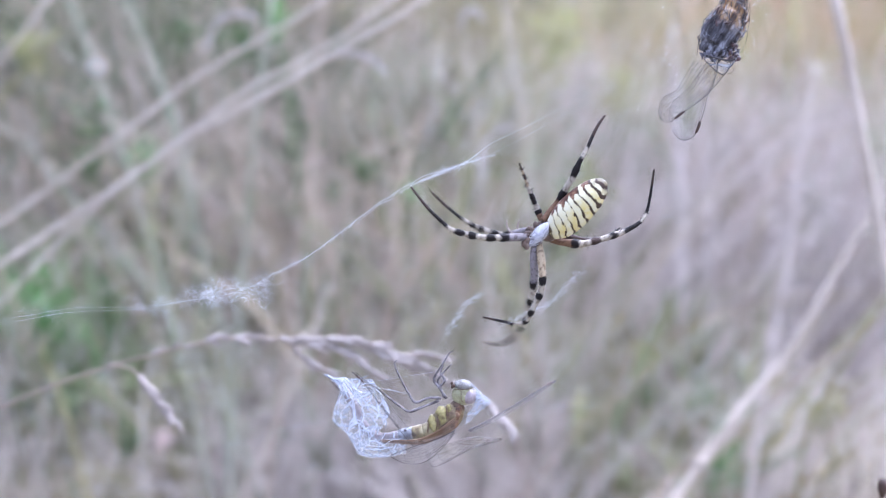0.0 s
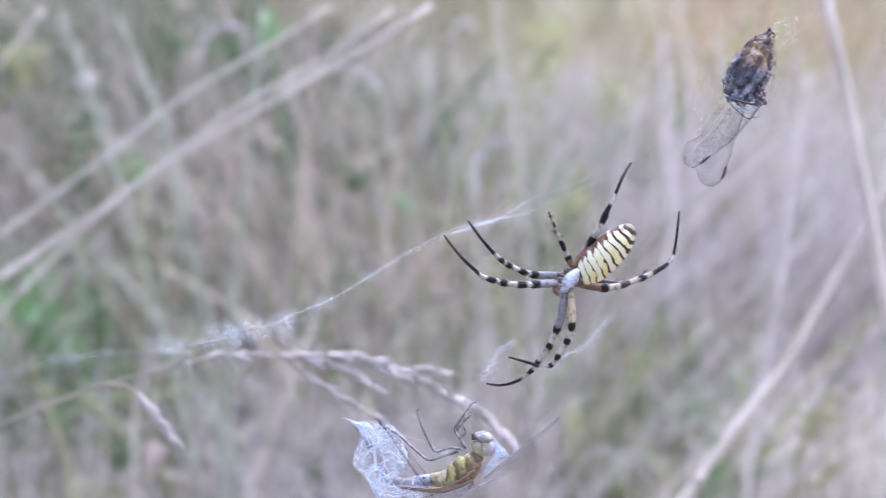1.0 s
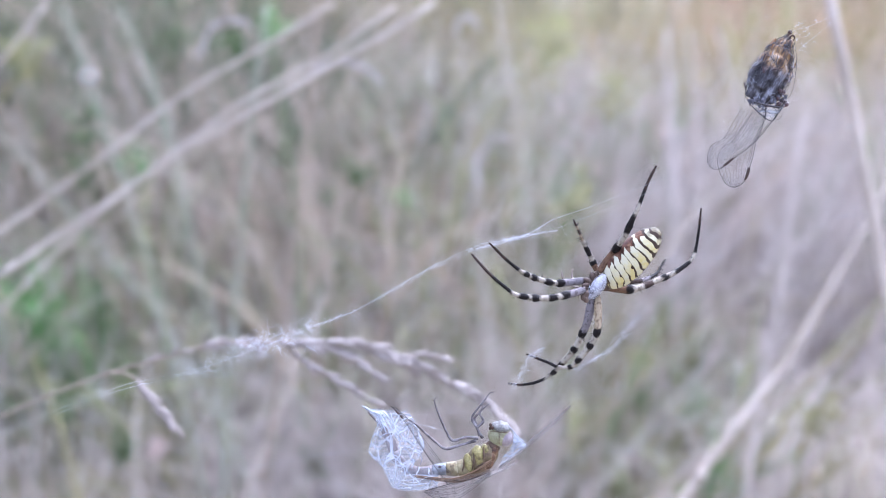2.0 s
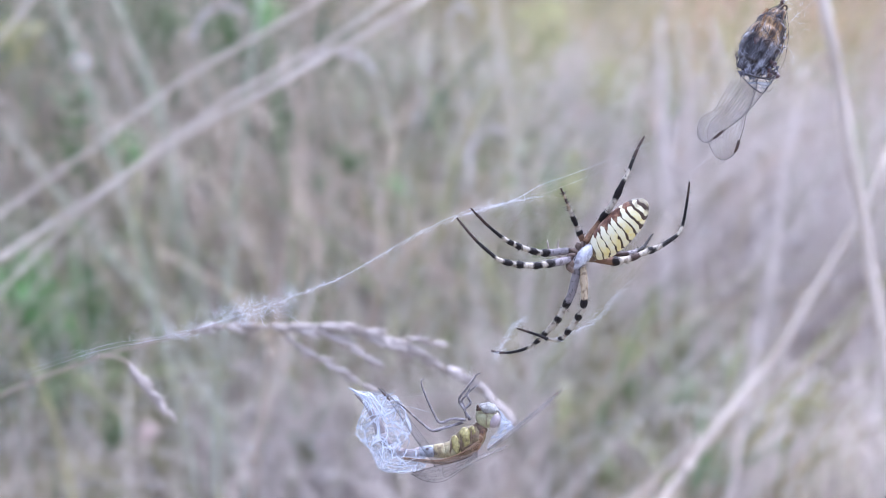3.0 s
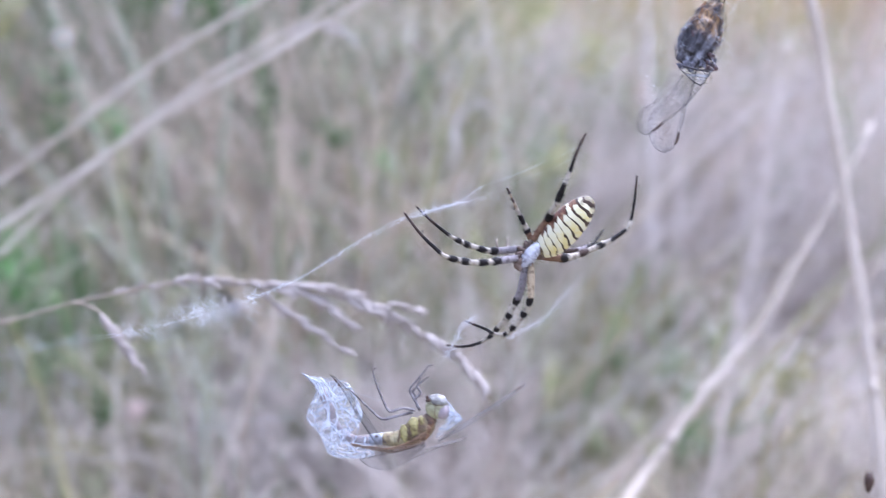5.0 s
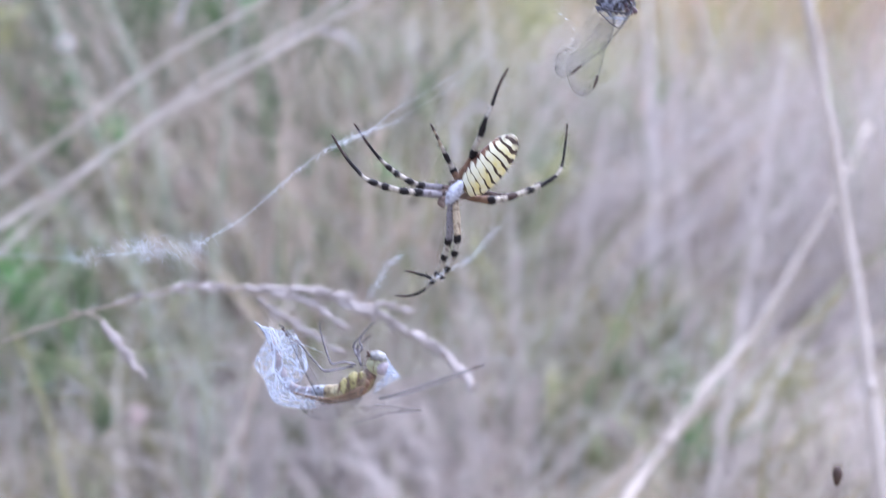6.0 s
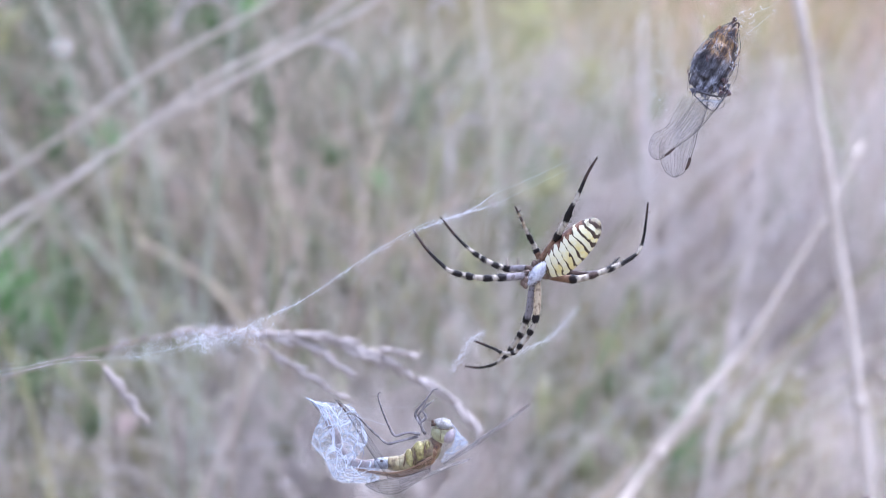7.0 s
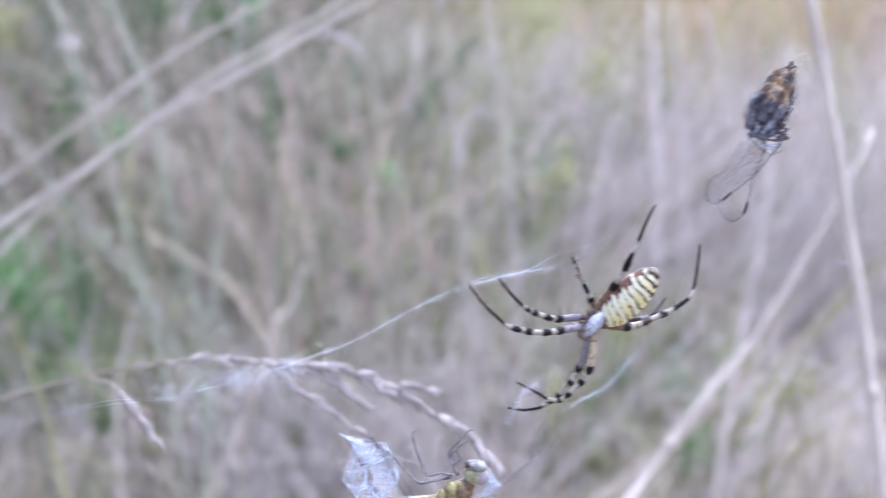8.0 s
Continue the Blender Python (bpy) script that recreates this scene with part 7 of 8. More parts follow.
    tail_rows = [
        (0.0, -0.03432, 0.14312, 0.49892, -15.41, 5.80, -1.19),
        (0.1, -0.03304, 0.14372, 0.49999, -15.39, 6.21, -1.40),
        (0.2, -0.03305, 0.14449, 0.50170, -15.37, 6.61, -1.61),
        (0.3, -0.03369, 0.14539, 0.50394, -15.35, 7.02, -1.83),
        (0.4, -0.03388, 0.14603, 0.50522, -15.33, 7.43, -2.04),
        (0.5, -0.03412, 0.14581, 0.50330, -15.31, 7.84, -2.25),
        (0.6, -0.03501, 0.14574, 0.50254, -15.23, 7.08, -2.05),
        (0.7, -0.03595, 0.14526, 0.50024, -15.15, 6.32, -1.86),
        (0.8, -0.03562, 0.14507, 0.49899, -15.07, 5.56, -1.68),
        (0.9, -0.03340, 0.14494, 0.49799, -15.00, 4.79, -1.49),
        (1.0, -0.03140, 0.14485, 0.49715, -14.93, 4.03, -1.30),
        (1.1, -0.02861, 0.14478, 0.49656, -14.92, 2.11, -0.75),
        (1.2, -0.02658, 0.14511, 0.49743, -14.92, 0.19, -0.19),
        (1.3, -0.02718, 0.14552, 0.49858, -14.94, -1.73, 0.36),
        (1.4, -0.02769, 0.14590, 0.49964, -14.98, -3.65, 0.92),
        (1.5, -0.02898, 0.14551, 0.49780, -15.04, -5.57, 1.48),
        (1.6, -0.02900, 0.14530, 0.49764, -15.11, -5.37, 1.40),
        (1.7, -0.02763, 0.14438, 0.49485, -15.19, -5.17, 1.31),
        (2.8, -0.02802, 0.14456, 0.50233, -16.02, -2.99, 0.32),
        (2.9, -0.02891, 0.14449, 0.50267, -16.10, -2.79, 0.23),
        (3.0, -0.02940, 0.14419, 0.50219, -16.18, -2.59, 0.14),
        (3.2, -0.02891, 0.14411, 0.50084, -16.39, -1.78, -0.32),
        (3.3, -0.02892, 0.14401, 0.49998, -16.49, -1.37, -0.56),
        (3.4, -0.02930, 0.14405, 0.49954, -16.60, -0.96, -0.79),
        (3.5, -0.03024, 0.14416, 0.49934, -16.71, -0.56, -1.03),
        (3.6, -0.02935, 0.14428, 0.49997, -16.80, -0.37, -1.15),
        (3.8, -0.02780, 0.14403, 0.49964, -16.99, -0.01, -1.39),
        (3.9, -0.02829, 0.14430, 0.50067, -17.09, 0.17, -1.51),
        (4.0, -0.02947, 0.14456, 0.50159, -17.18, 0.35, -1.64),
        (4.1, -0.03019, 0.14456, 0.50201, -17.29, -0.59, -1.34),
        (4.2, -0.03006, 0.14405, 0.50087, -17.40, -1.53, -1.03),
        (4.4, -0.02708, 0.14261, 0.49750, -17.64, -3.40, -0.42),
        (4.5, -0.02738, 0.14179, 0.49540, -17.77, -4.33, -0.10),
        (4.6, -0.02634, 0.14194, 0.49644, -17.70, -3.44, -0.37),
        (4.7, -0.02745, 0.14187, 0.49659, -17.64, -2.54, -0.64),
        (5.8, -0.04308, 0.14396, 0.50798, -17.22, 7.37, -3.49),
        (5.9, -0.04283, 0.14380, 0.50806, -17.21, 8.27, -3.74),
        (6.0, -0.04022, 0.14277, 0.50545, -17.21, 9.18, -4.00),
        (6.1, -0.03855, 0.14198, 0.50258, -17.00, 7.70, -3.53),
        (6.2, -0.03151, 0.14025, 0.49689, -16.81, 6.21, -3.08),
        (6.3, -0.02662, 0.13896, 0.49242, -16.63, 4.72, -2.64),
        (6.4, -0.02433, 0.13816, 0.48939, -16.46, 3.23, -2.21),
        (6.5, -0.02299, 0.13824, 0.48922, -16.30, 1.74, -1.79),
        (6.6, -0.02337, 0.13841, 0.48971, -16.28, 1.88, -1.89),
        (6.8, -0.02800, 0.13984, 0.49410, -16.24, 2.15, -2.09),
        (7.0, -0.02900, 0.13932, 0.49211, -16.21, 2.43, -2.30),
        (7.2, -0.02816, 0.13838, 0.48836, -16.17, 1.22, -1.97),
        (7.4, -0.02534, 0.13772, 0.48575, -16.13, 0.01, -1.64),
        (7.5, -0.02652, 0.13831, 0.48738, -16.12, -0.59, -1.47),
        (7.6, -0.02713, 0.13874, 0.48839, -16.21, -0.24, -1.43),
        (7.8, -0.02694, 0.13896, 0.48837, -16.39, 0.48, -1.35),
        (7.9, -0.02743, 0.13803, 0.48479, -16.48, 0.83, -1.31),
        (8.0, -0.02403, 0.13799, 0.48446, -16.57, 1.19, -1.27)]
    dragonfly_rows = [
        (0.0, 0.00378, 0.14182, 0.48301, -22.30, -7.05, -3.63),
        (0.1, 0.00458, 0.14322, 0.48374, -21.45, -6.18, -3.96),
        (0.2, 0.00407, 0.14479, 0.48514, -20.61, -5.30, -4.28),
        (0.3, 0.00290, 0.14652, 0.48710, -19.78, -4.42, -4.61),
        (0.4, 0.00220, 0.14798, 0.48809, -18.94, -3.54, -4.94),
        (0.5, 0.00143, 0.14854, 0.48575, -18.11, -2.66, -5.27),
        (0.6, 0.00093, 0.14803, 0.48460, -17.72, -2.41, -4.38),
        (0.7, 0.00037, 0.14709, 0.48187, -17.32, -2.17, -3.50),
        (0.8, 0.00113, 0.14645, 0.48023, -16.92, -1.92, -2.61),
        (0.9, 0.00387, 0.14588, 0.47887, -16.52, -1.67, -1.73),
        (1.0, 0.00634, 0.14536, 0.47769, -16.13, -1.43, -0.84),
        (1.1, 0.00887, 0.14553, 0.47796, -15.64, -1.04, -0.49),
        (1.2, 0.01060, 0.14611, 0.47977, -15.16, -0.64, -0.15),
        (1.3, 0.00961, 0.14678, 0.48185, -14.68, -0.25, 0.20),
        (1.4, 0.00871, 0.14742, 0.48384, -14.20, 0.14, 0.55),
        (1.5, 0.00699, 0.14725, 0.48282, -13.71, 0.54, 0.91),
        (1.6, 0.00709, 0.14682, 0.48252, -13.85, 0.42, 0.82),
        (1.7, 0.00862, 0.14564, 0.47948, -13.98, 0.30, 0.74),
        (2.8, 0.00945, 0.14337, 0.48570, -15.44, -1.00, -0.13),
        (2.9, 0.00865, 0.14308, 0.48591, -15.57, -1.12, -0.21),
        (3.0, 0.00827, 0.14254, 0.48530, -15.70, -1.24, -0.29),
        (3.2, 0.00872, 0.14177, 0.48450, -15.51, -0.97, -0.78),
        (3.3, 0.00869, 0.14132, 0.48391, -15.41, -0.83, -1.03),
        (3.4, 0.00828, 0.14101, 0.48376, -15.31, -0.69, -1.28),
        (3.5, 0.00730, 0.14079, 0.48386, -15.21, -0.56, -1.53),
        (3.6, 0.00764, 0.14108, 0.48431, -14.92, -0.43, -1.70),
        (3.8, 0.00812, 0.14117, 0.48359, -14.33, -0.19, -2.04),
        (3.9, 0.00706, 0.14162, 0.48446, -14.03, -0.06, -2.21),
        (4.0, 0.00530, 0.14206, 0.48521, -13.74, 0.06, -2.39),
        (4.1, 0.00490, 0.14202, 0.48607, -13.84, 0.02, -2.31),
        (4.2, 0.00537, 0.14145, 0.48535, -13.96, -0.02, -2.25),
        (4.4, 0.00908, 0.13990, 0.48279, -14.17, -0.11, -2.11),
        (4.5, 0.00912, 0.13903, 0.48108, -14.28, -0.15, -2.04),
        (4.6, 0.01014, 0.13963, 0.48164, -14.51, -0.07, -2.39),
        (4.7, 0.00897, 0.14000, 0.48129, -14.73, 0.01, -2.73),
        (5.8, -0.00825, 0.14728, 0.48794, -20.87, 0.89, -12.51),
        (5.9, -0.00811, 0.14759, 0.48758, -20.84, 0.97, -12.71),
        (6.0, -0.00544, 0.14697, 0.48434, -20.80, 1.05, -12.91),
        (6.1, -0.00333, 0.14534, 0.48196, -19.91, 0.48, -11.07),
        (6.2, 0.00445, 0.14273, 0.47664, -19.03, -0.09, -9.23),
        (6.3, 0.00987, 0.14060, 0.47265, -18.15, -0.66, -7.39),
        (6.4, 0.01249, 0.13900, 0.47024, -17.28, -1.24, -5.55),
        (6.5, 0.01410, 0.13832, 0.47084, -16.41, -1.82, -3.71),
        (6.6, 0.01363, 0.13842, 0.47201, -16.07, -1.60, -3.83),
        (6.8, 0.00868, 0.13976, 0.47788, -15.40, -1.16, -4.08),
        (7.0, 0.00752, 0.13907, 0.47712, -14.73, -0.73, -4.32),
        (7.2, 0.00942, 0.13853, 0.47289, -14.51, -1.19, -3.48),
        (7.4, 0.01339, 0.13827, 0.46983, -14.30, -1.66, -2.64),
        (7.5, 0.01269, 0.13910, 0.47135, -14.19, -1.90, -2.22),
        (7.6, 0.01143, 0.13906, 0.47253, -14.16, -0.95, -2.48),
        (7.8, 0.01039, 0.13831, 0.47277, -14.11, 0.94, -3.01),
        (7.9, 0.00927, 0.13686, 0.46924, -14.09, 1.88, -3.27),
        (8.0, 0.01214, 0.13634, 0.46906, -14.08, 2.83, -3.54)]
    husk_rows = [
        (0.0, 0.04257, 0.15535, 0.52391, -16.10, 0.94, -0.00),
        (0.1, 0.04321, 0.15571, 0.52506, -16.03, 0.87, -0.05),
        (0.2, 0.04253, 0.15623, 0.52686, -15.95, 0.80, -0.11),
        (0.3, 0.04120, 0.15690, 0.52920, -15.87, 0.74, -0.16),
        (0.4, 0.04034, 0.15731, 0.53056, -15.80, 0.67, -0.21),
        (0.5, 0.03942, 0.15682, 0.52863, -15.72, 0.60, -0.27),
        (0.6, 0.03913, 0.15589, 0.52765, -16.18, 0.69, -0.43),
        (0.7, 0.03878, 0.15455, 0.52512, -16.64, 0.77, -0.60),
        (0.8, 0.03971, 0.15351, 0.52367, -17.10, 0.85, -0.76),
        (0.9, 0.04255, 0.15253, 0.52250, -17.56, 0.93, -0.93),
        (1.0, 0.04512, 0.15160, 0.52151, -18.02, 1.01, -1.10),
        (1.1, 0.04806, 0.15266, 0.52108, -18.01, 0.80, -1.01),
        (1.2, 0.05025, 0.15412, 0.52214, -18.00, 0.59, -0.92),
        (1.3, 0.04978, 0.15567, 0.52350, -17.99, 0.38, -0.83),
        (1.4, 0.04939, 0.15721, 0.52478, -17.97, 0.16, -0.74),
        (1.5, 0.04817, 0.15794, 0.52308, -17.96, -0.05, -0.65),
        (1.6, 0.04823, 0.15756, 0.52292, -17.77, -0.12, -0.67),
        (1.7, 0.04971, 0.15643, 0.52002, -17.57, -0.18, -0.68),
        (2.8, 0.05002, 0.15481, 0.52776, -15.41, -0.94, -0.82),
        (2.9, 0.04918, 0.15458, 0.52811, -15.21, -1.00, -0.83),
        (3.0, 0.04874, 0.15410, 0.52763, -15.02, -1.07, -0.85),
        (3.2, 0.04938, 0.15369, 0.52671, -15.69, -0.87, -0.92),
        (3.3, 0.04943, 0.15342, 0.52605, -16.03, -0.76, -0.95),
        (3.4, 0.04911, 0.15329, 0.52583, -16.37, -0.66, -0.99),
        (3.5, 0.04822, 0.15325, 0.52586, -16.71, -0.56, -1.03),
        (3.6, 0.04838, 0.15307, 0.52647, -16.64, -0.81, -0.96),
        (3.8, 0.04847, 0.15224, 0.52607, -16.50, -1.32, -0.83),
        (3.9, 0.04724, 0.15223, 0.52708, -16.43, -1.58, -0.76),
        (4.0, 0.04531, 0.15221, 0.52798, -16.36, -1.84, -0.69),
        (4.1, 0.04524, 0.15269, 0.52842, -16.71, -1.73, -0.63),
        (4.2, 0.04604, 0.15265, 0.52729, -17.06, -1.62, -0.58),
        (4.4, 0.05041, 0.15213, 0.52388, -17.75, -1.40, -0.47),
        (4.5, 0.05078, 0.15177, 0.52174, -18.09, -1.29, -0.41),
        (4.6, 0.05136, 0.15190, 0.52275, -18.02, -1.23, -0.46),
        (4.7, 0.04975, 0.15179, 0.52285, -17.94, -1.17, -0.50),
        (5.8, 0.02853, 0.15360, 0.53388, -17.13, -0.51, -0.97),
        (5.9, 0.02831, 0.15340, 0.53390, -17.05, -0.44, -1.01),
        (6.0, 0.03049, 0.15232, 0.53119, -16.98, -0.38, -1.05),
        (6.1, 0.03338, 0.15112, 0.52850, -16.74, -0.71, -0.98),
        (6.2, 0.04170, 0.14895, 0.52296, -16.50, -1.03, -0.90),
        (6.3, 0.04782, 0.14724, 0.51869, -16.26, -1.35, -0.83),
        (6.4, 0.05127, 0.14604, 0.51590, -16.02, -1.67, -0.76),
        (6.5, 0.05375, 0.14573, 0.51602, -15.78, -2.00, -0.69),
        (6.6, 0.05321, 0.14624, 0.51679, -15.49, -1.78, -0.51),
        (6.8, 0.04818, 0.14837, 0.52180, -14.89, -1.35, -0.14),
        (7.0, 0.04682, 0.14854, 0.52035, -14.29, -0.93, 0.24),
        (7.2, 0.04910, 0.14785, 0.51626, -14.75, -1.13, -0.12),
        (7.4, 0.05341, 0.14744, 0.51333, -15.20, -1.33, -0.49),
        (7.5, 0.05291, 0.14818, 0.51487, -15.43, -1.43, -0.67),
        (7.6, 0.05224, 0.14820, 0.51573, -15.64, -1.28, -0.77),
        (7.8, 0.05234, 0.14759, 0.51534, -16.07, -0.99, -0.98),
        (7.9, 0.05179, 0.14623, 0.51154, -16.29, -0.85, -1.08),
        (8.0, 0.05517, 0.14578, 0.51105, -16.51, -0.71, -1.18)]
    seed_rows = [
        (0.0, 0.08812, 0.16981, 0.44942, -15.33, 0.01, 0.40),
        (0.5, 0.08743, 0.17102, 0.45190, -15.16, 0.12, -0.14),
        (1.0, 0.08908, 0.17108, 0.44975, -14.89, 0.17, -0.27),
        (1.5, 0.08905, 0.17199, 0.44977, -14.97, 0.22, -0.07),
        (3.0, 0.09075, 0.16822, 0.45304, -16.16, -0.67, -0.42),
        (3.5, 0.09080, 0.16745, 0.45313, -16.71, -0.56, -1.03),
        (4.0, 0.08992, 0.16668, 0.45475, -17.18, -0.60, -1.34),
        (4.5, 0.09000, 0.16590, 0.45553, -17.72, -0.52, -1.32),
        (4.6, 0.09050, 0.16559, 0.45484, -17.67, -0.51, -1.31),
        (4.7, 0.09099, 0.16480, 0.45265, -17.62, -0.50, -1.29),
        (5.8, 0.08388, 0.16437, 0.45374, -17.08, -0.40, -1.09),
        (5.9, 0.08359, 0.16414, 0.45326, -17.03, -0.39, -1.07),
        (6.0, 0.08499, 0.16358, 0.45183, -16.98, -0.38, -1.05),
        (6.1, 0.08624, 0.16369, 0.45170, -16.84, -0.53, -1.03),
        (6.2, 0.08897, 0.16353, 0.45072, -16.71, -0.68, -1.01),
        (6.3, 0.09104, 0.16312, 0.44888, -16.57, -0.83, -0.99),
        (6.5, 0.09394, 0.16290, 0.44704, -16.30, -1.14, -0.94),
        (7.0, 0.09323, 0.16287, 0.44861, -16.20, -1.42, -1.18),
        (7.5, 0.09569, 0.16269, 0.44697, -16.12, -1.55, -1.20),
        (8.0, 0.09443, 0.16320, 0.44229, -16.57, -0.73, -0.70)]
    for thing, rows in ((spider, spider_rows), (wisp_low, spider_rows), (wisp_side, spider_rows), (panicle, panicle_rows),
                        (silk_line, line_rows), (silk_tail, tail_rows), (dragonfly, dragonfly_rows), (threads_low, dragonfly_rows), (threads_side, spider_rows), (husk, husk_rows), (seed, seed_rows)):
        walk(thing, [(t, pose(*p)) for t, *p in rows])

    for leg, rows in (
            (leg_a, [(0.0, -0.00079, 0.00000, -0.00007, 1.11, -1.36, 2.21),
                (0.5, -0.00079, 0.00000, -0.00007, 0.99, -1.04, 2.09),
                (1.0, -0.00079, 0.00000, -0.00007, 0.28, 0.09, 0.87),
                (1.5, -0.00079, 0.00000, -0.00007, 0.93, -0.68, 2.18),
                (3.0, -0.00079, 0.00000, -0.00007, 0.58, -0.10, 1.58),
                (3.5, -0.00079, 0.00000, -0.00007, 0.66, -0.21, 1.74),
                (4.0, -0.00079, 0.00000, -0.00007, 0.20, 0.19, 0.72),
                (4.5, -0.00079, 0.00000, -0.00007, -0.02, 0.55, 0.36),
                (6.0, -0.00079, 0.00000, -0.00007, -1.85, 7.43, 0.15),
                (6.5, -0.00079, 0.00000, -0.00007, -2.86, 1.04, -7.04),
                (7.0, -0.00079, 0.00000, -0.00007, -0.64, 0.82, -1.18),
                (7.5, -0.00079, 0.00000, -0.00007, -1.05, 0.75, -2.36),
                (8.0, -0.00079, 0.00000, -0.00007, -0.67, 0.93, -1.18)]),
            (leg_b, [(0.0, -0.00030, 0.00100, 0.00128, -7.06, -3.12, -19.13),
                (0.1, -0.00030, 0.00100, 0.00128, 16.30, -4.53, 43.14),
                (0.2, -0.00030, 0.00100, 0.00128, 14.84, 3.94, 35.83),
                (0.3, -0.00030, 0.00100, 0.00128, -14.11, 18.37, -22.22),
                (0.4, -0.00030, 0.00100, 0.00128, -9.31, 14.06, -15.23),
                (0.5, -0.00030, 0.00100, 0.00128, -11.38, 8.52, -21.86),
                (1.0, -0.00030, 0.00100, 0.00128, 6.59, 2.80, 16.56),
                (1.5, -0.00030, 0.00100, 0.00128, 6.07, 0.58, 15.29),
                (3.0, -0.00030, 0.00100, 0.00128, 2.63, -0.34, 6.53),
                (3.5, -0.00030, 0.00100, 0.00128, 1.46, -0.30, 3.60),
                (4.0, -0.00030, 0.00100, 0.00128, -0.89, -0.86, -2.50),
                (4.5, -0.00030, 0.00100, 0.00128, 1.52, -3.07, 3.08),
                (6.0, -0.00030, 0.00100, 0.00128, -2.71, 12.50, -2.70),
                (6.5, -0.00030, 0.00100, 0.00128, 9.59, 3.59, 23.66),
                (7.0, -0.00030, 0.00100, 0.00128, -9.01, 5.31, -18.64),
                (7.5, -0.00030, 0.00100, 0.00128, 6.99, 2.51, 17.53),
                (8.0, -0.00030, 0.00100, 0.00128, 9.11, 0.23, 22.95)]),
            (leg_f, [(0.0, -0.00007, 0.00000, -0.00126, 1.42, -11.55, -25.00),
                (0.1, -0.00007, 0.00000, -0.00126, 0.80, 9.27, 5.11),
                (0.2, -0.00007, 0.00000, -0.00126, -14.41, -9.79, 9.29),
                (0.3, -0.00007, 0.00000, -0.00126, -10.27, -12.68, 3.92),
                (0.4, -0.00007, 0.00000, -0.00126, -5.77, -8.98, 1.17),
                (0.5, -0.00007, 0.00000, -0.00126, -7.28, -7.27, 3.55),
                (1.0, -0.00007, 0.00000, -0.00126, -2.29, -6.50, -1.17),
                (1.5, -0.00007, 0.00000, -0.00126, -3.13, -3.05, 1.55),
                (3.0, -0.00007, 0.00000, -0.00126, -0.71, -2.97, -0.94),
                (3.5, -0.00007, 0.00000, -0.00126, 0.58, -0.57, -0.95),
                (4.0, -0.00007, 0.00000, -0.00126, 1.04, -1.53, -2.00),
                (4.5, -0.00007, 0.00000, -0.00126, 1.16, -0.89, -1.75),
                (6.0, -0.00007, 0.00000, -0.00126, 6.39, -8.70, -11.75),
                (6.5, -0.00007, 0.00000, -0.00126, 2.99, -5.19, -6.14),
                (7.0, -0.00007, 0.00000, -0.00126, 2.77, -6.29, -6.48),
                (7.5, -0.00007, 0.00000, -0.00126, 3.14, -5.51, -6.48),
                (8.0, -0.00007, 0.00000, -0.00126, 3.82, -2.97, -5.83)]),
            (leg_g, [(0.0, 0.00075, 0.00000, -0.00126, -0.33, -9.82, -4.11),
                (0.2, 0.00075, 0.00000, -0.00126, 0.76, -12.23, -6.26),
                (0.5, 0.00075, 0.00000, -0.00126, -3.67, -6.31, 0.89),
                (1.0, 0.00075, 0.00000, -0.00126, -0.66, -4.46, -1.41),
                (1.5, 0.00075, 0.00000, -0.00126, -2.46, 5.87, 5.62),
                (3.0, 0.00075, 0.00000, -0.00126, 0.37, -1.93, -1.33),
                (3.5, 0.00075, 0.00000, -0.00126, -0.23, 0.05, 0.26),
                (4.0, 0.00075, 0.00000, -0.00126, -0.66, -0.86, 0.28),
                (4.5, 0.00075, 0.00000, -0.00126, 1.10, 4.48, 1.15),
                (6.0, 0.00075, 0.00000, -0.00126, 4.79, -5.52, -7.77),
                (6.5, 0.00075, 0.00000, -0.00126, -2.00, 3.47, 3.86),
                (7.0, 0.00075, 0.00000, -0.00126, -0.07, 0.49, 0.31),
                (7.5, 0.00075, 0.00000, -0.00126, -0.29, 2.73, 1.68),
                (8.0, 0.00075, 0.00000, -0.00126, -0.03, 7.83, 4.21)]),
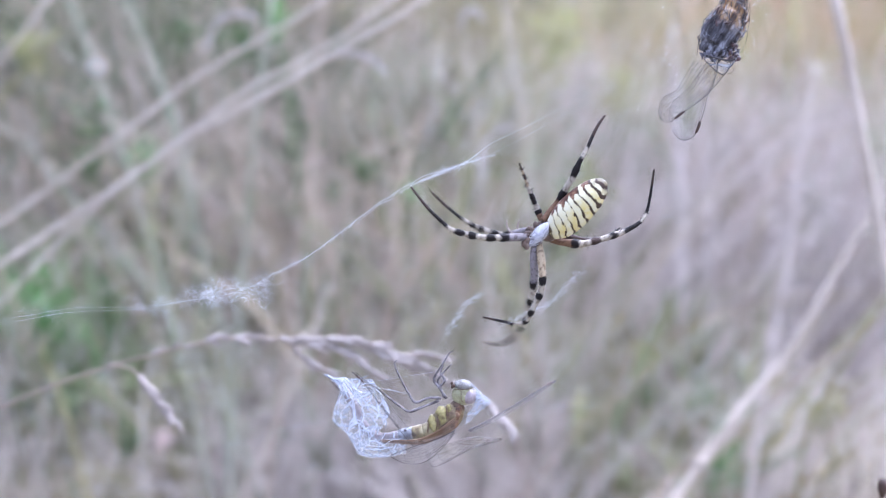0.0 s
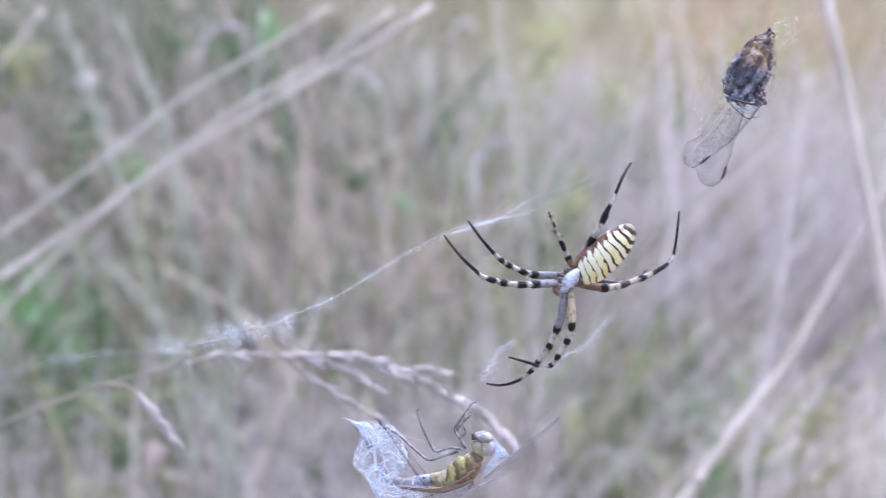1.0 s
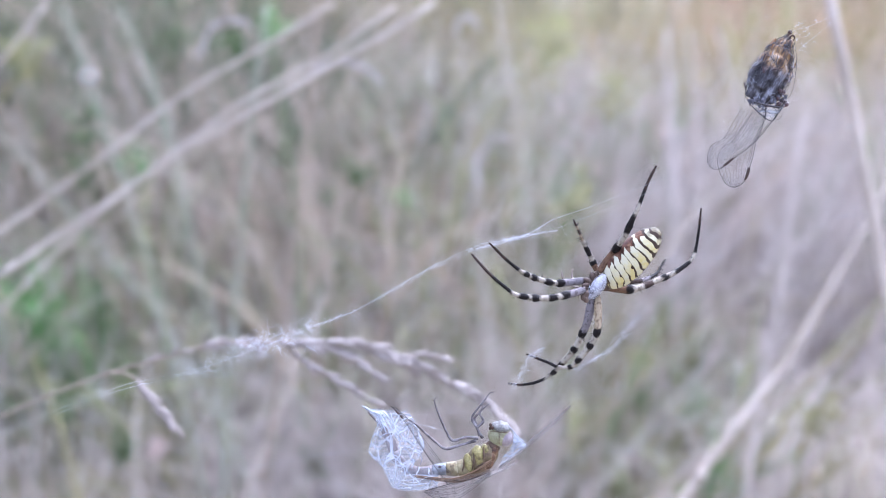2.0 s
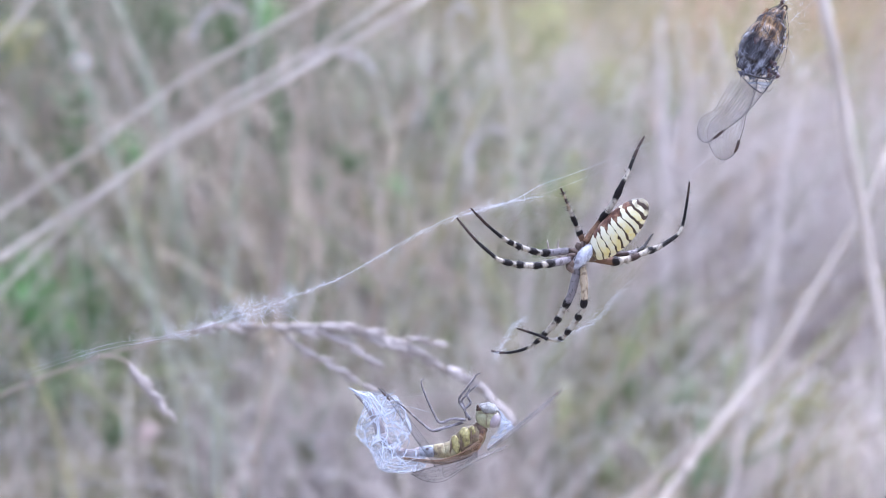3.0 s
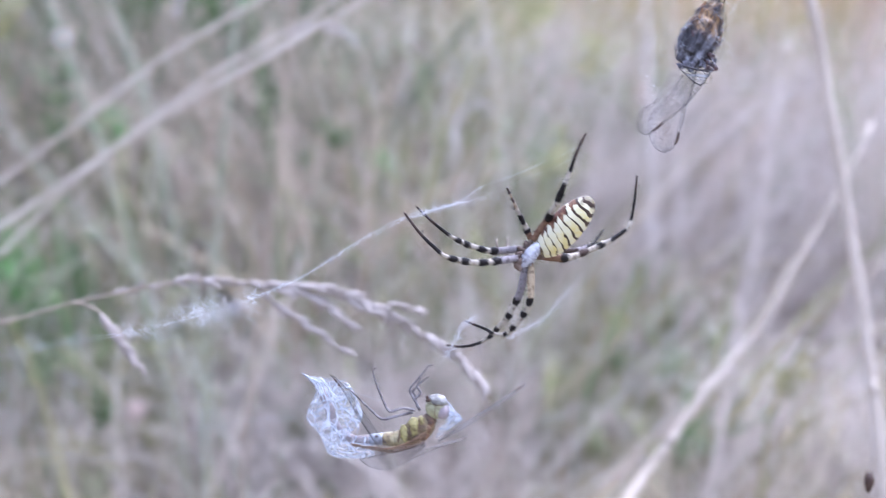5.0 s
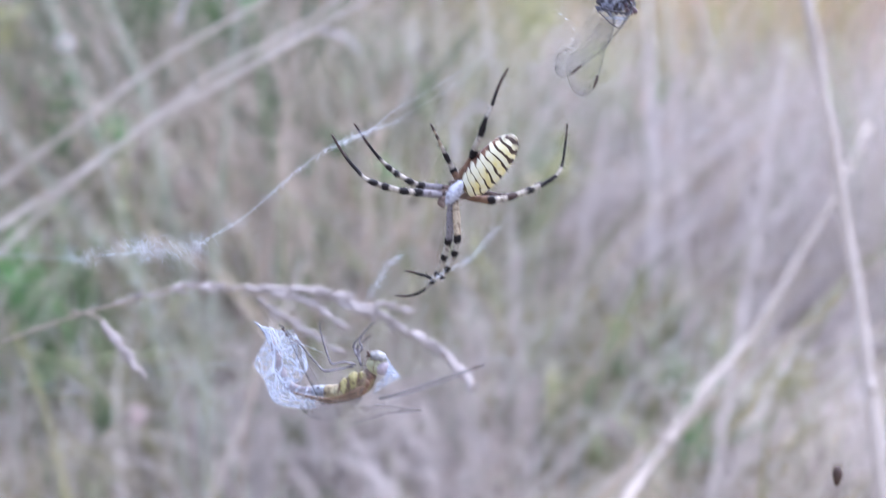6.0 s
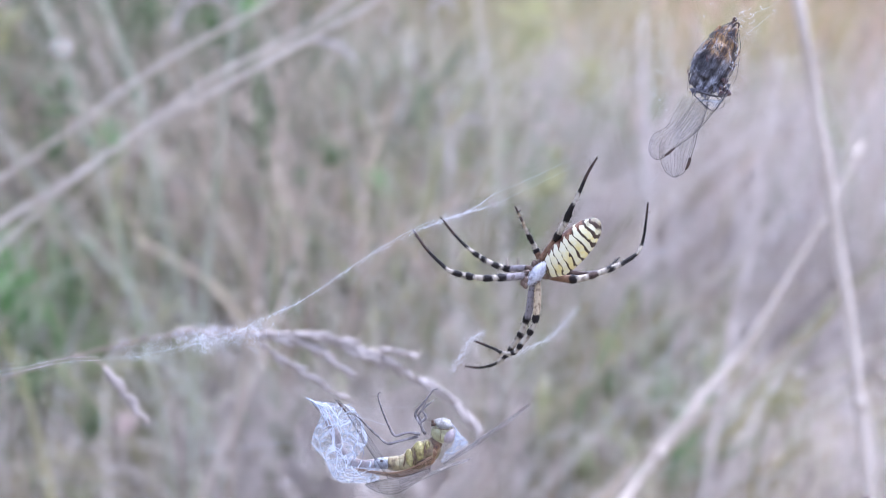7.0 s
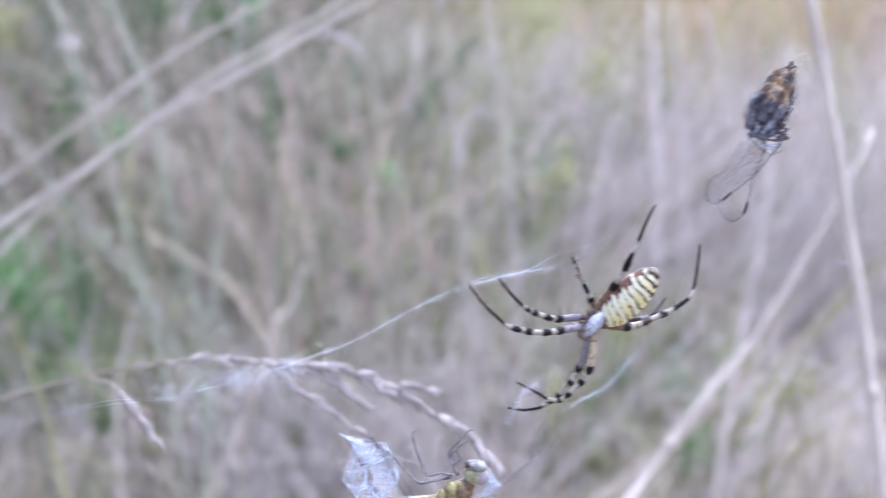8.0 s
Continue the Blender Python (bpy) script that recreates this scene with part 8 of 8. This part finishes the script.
            (leg_e, [(0.0, 0.00259, 0.00200, -0.00021, -0.76, -0.76, 1.28),
                (0.5, 0.00259, 0.00200, -0.00021, -1.05, -0.70, 1.64),
                (1.0, 0.00259, 0.00200, -0.00021, -0.89, -1.23, 1.62),
                (1.5, 0.00259, 0.00200, -0.00021, -1.43, 1.54, 1.31),
                (3.0, 0.00259, 0.00200, -0.00021, -1.07, 1.04, 1.02),
                (3.5, 0.00259, 0.00200, -0.00021, -1.02, 0.21, 1.27),
                (4.0, 0.00259, 0.00200, -0.00021, -1.49, 1.24, 1.51),
                (4.5, 0.00259, 0.00200, -0.00021, -0.93, 0.81, 0.93),
                (6.5, 0.00259, 0.00200, -0.00021, -1.63, -0.94, 2.50),
                (7.0, 0.00259, 0.00200, -0.00021, -1.66, -1.04, 2.57),
                (7.5, 0.00259, 0.00200, -0.00021, -1.57, -0.75, 2.35),
                (8.0, 0.00259, 0.00200, -0.00021, -0.90, -0.35, 1.31)]),
            (leg_d, [(0.0, 0.00112, 0.00000, 0.00257, -5.82, -0.42, 3.04),
                (0.5, 0.00112, 0.00000, 0.00257, -4.19, -0.01, 2.24),
                (1.0, 0.00112, 0.00000, 0.00257, -6.30, -0.02, 3.36),
                (1.5, 0.00112, 0.00000, 0.00257, 12.68, -0.80, -7.24),
                (3.0, 0.00112, 0.00000, 0.00257, -8.75, 1.80, 4.92),
                (3.5, 0.00112, 0.00000, 0.00257, -8.84, 1.43, 4.91),
                (4.0, 0.00112, 0.00000, 0.00257, 10.00, -2.16, -6.08),
                (4.5, 0.00112, 0.00000, 0.00257, 9.60, -2.29, -5.89),
                (6.5, 0.00112, 0.00000, 0.00257, 8.01, -0.37, -4.48),
                (7.0, 0.00112, 0.00000, 0.00257, 7.52, 0.48, -3.99),
                (7.5, 0.00112, 0.00000, 0.00257, 7.18, 0.24, -3.86),
                (8.0, 0.00112, 0.00000, 0.00257, 4.93, -1.11, -2.95)])):
        walk(leg, [(t, pose(*p)) for t, *p in rows])


motions()
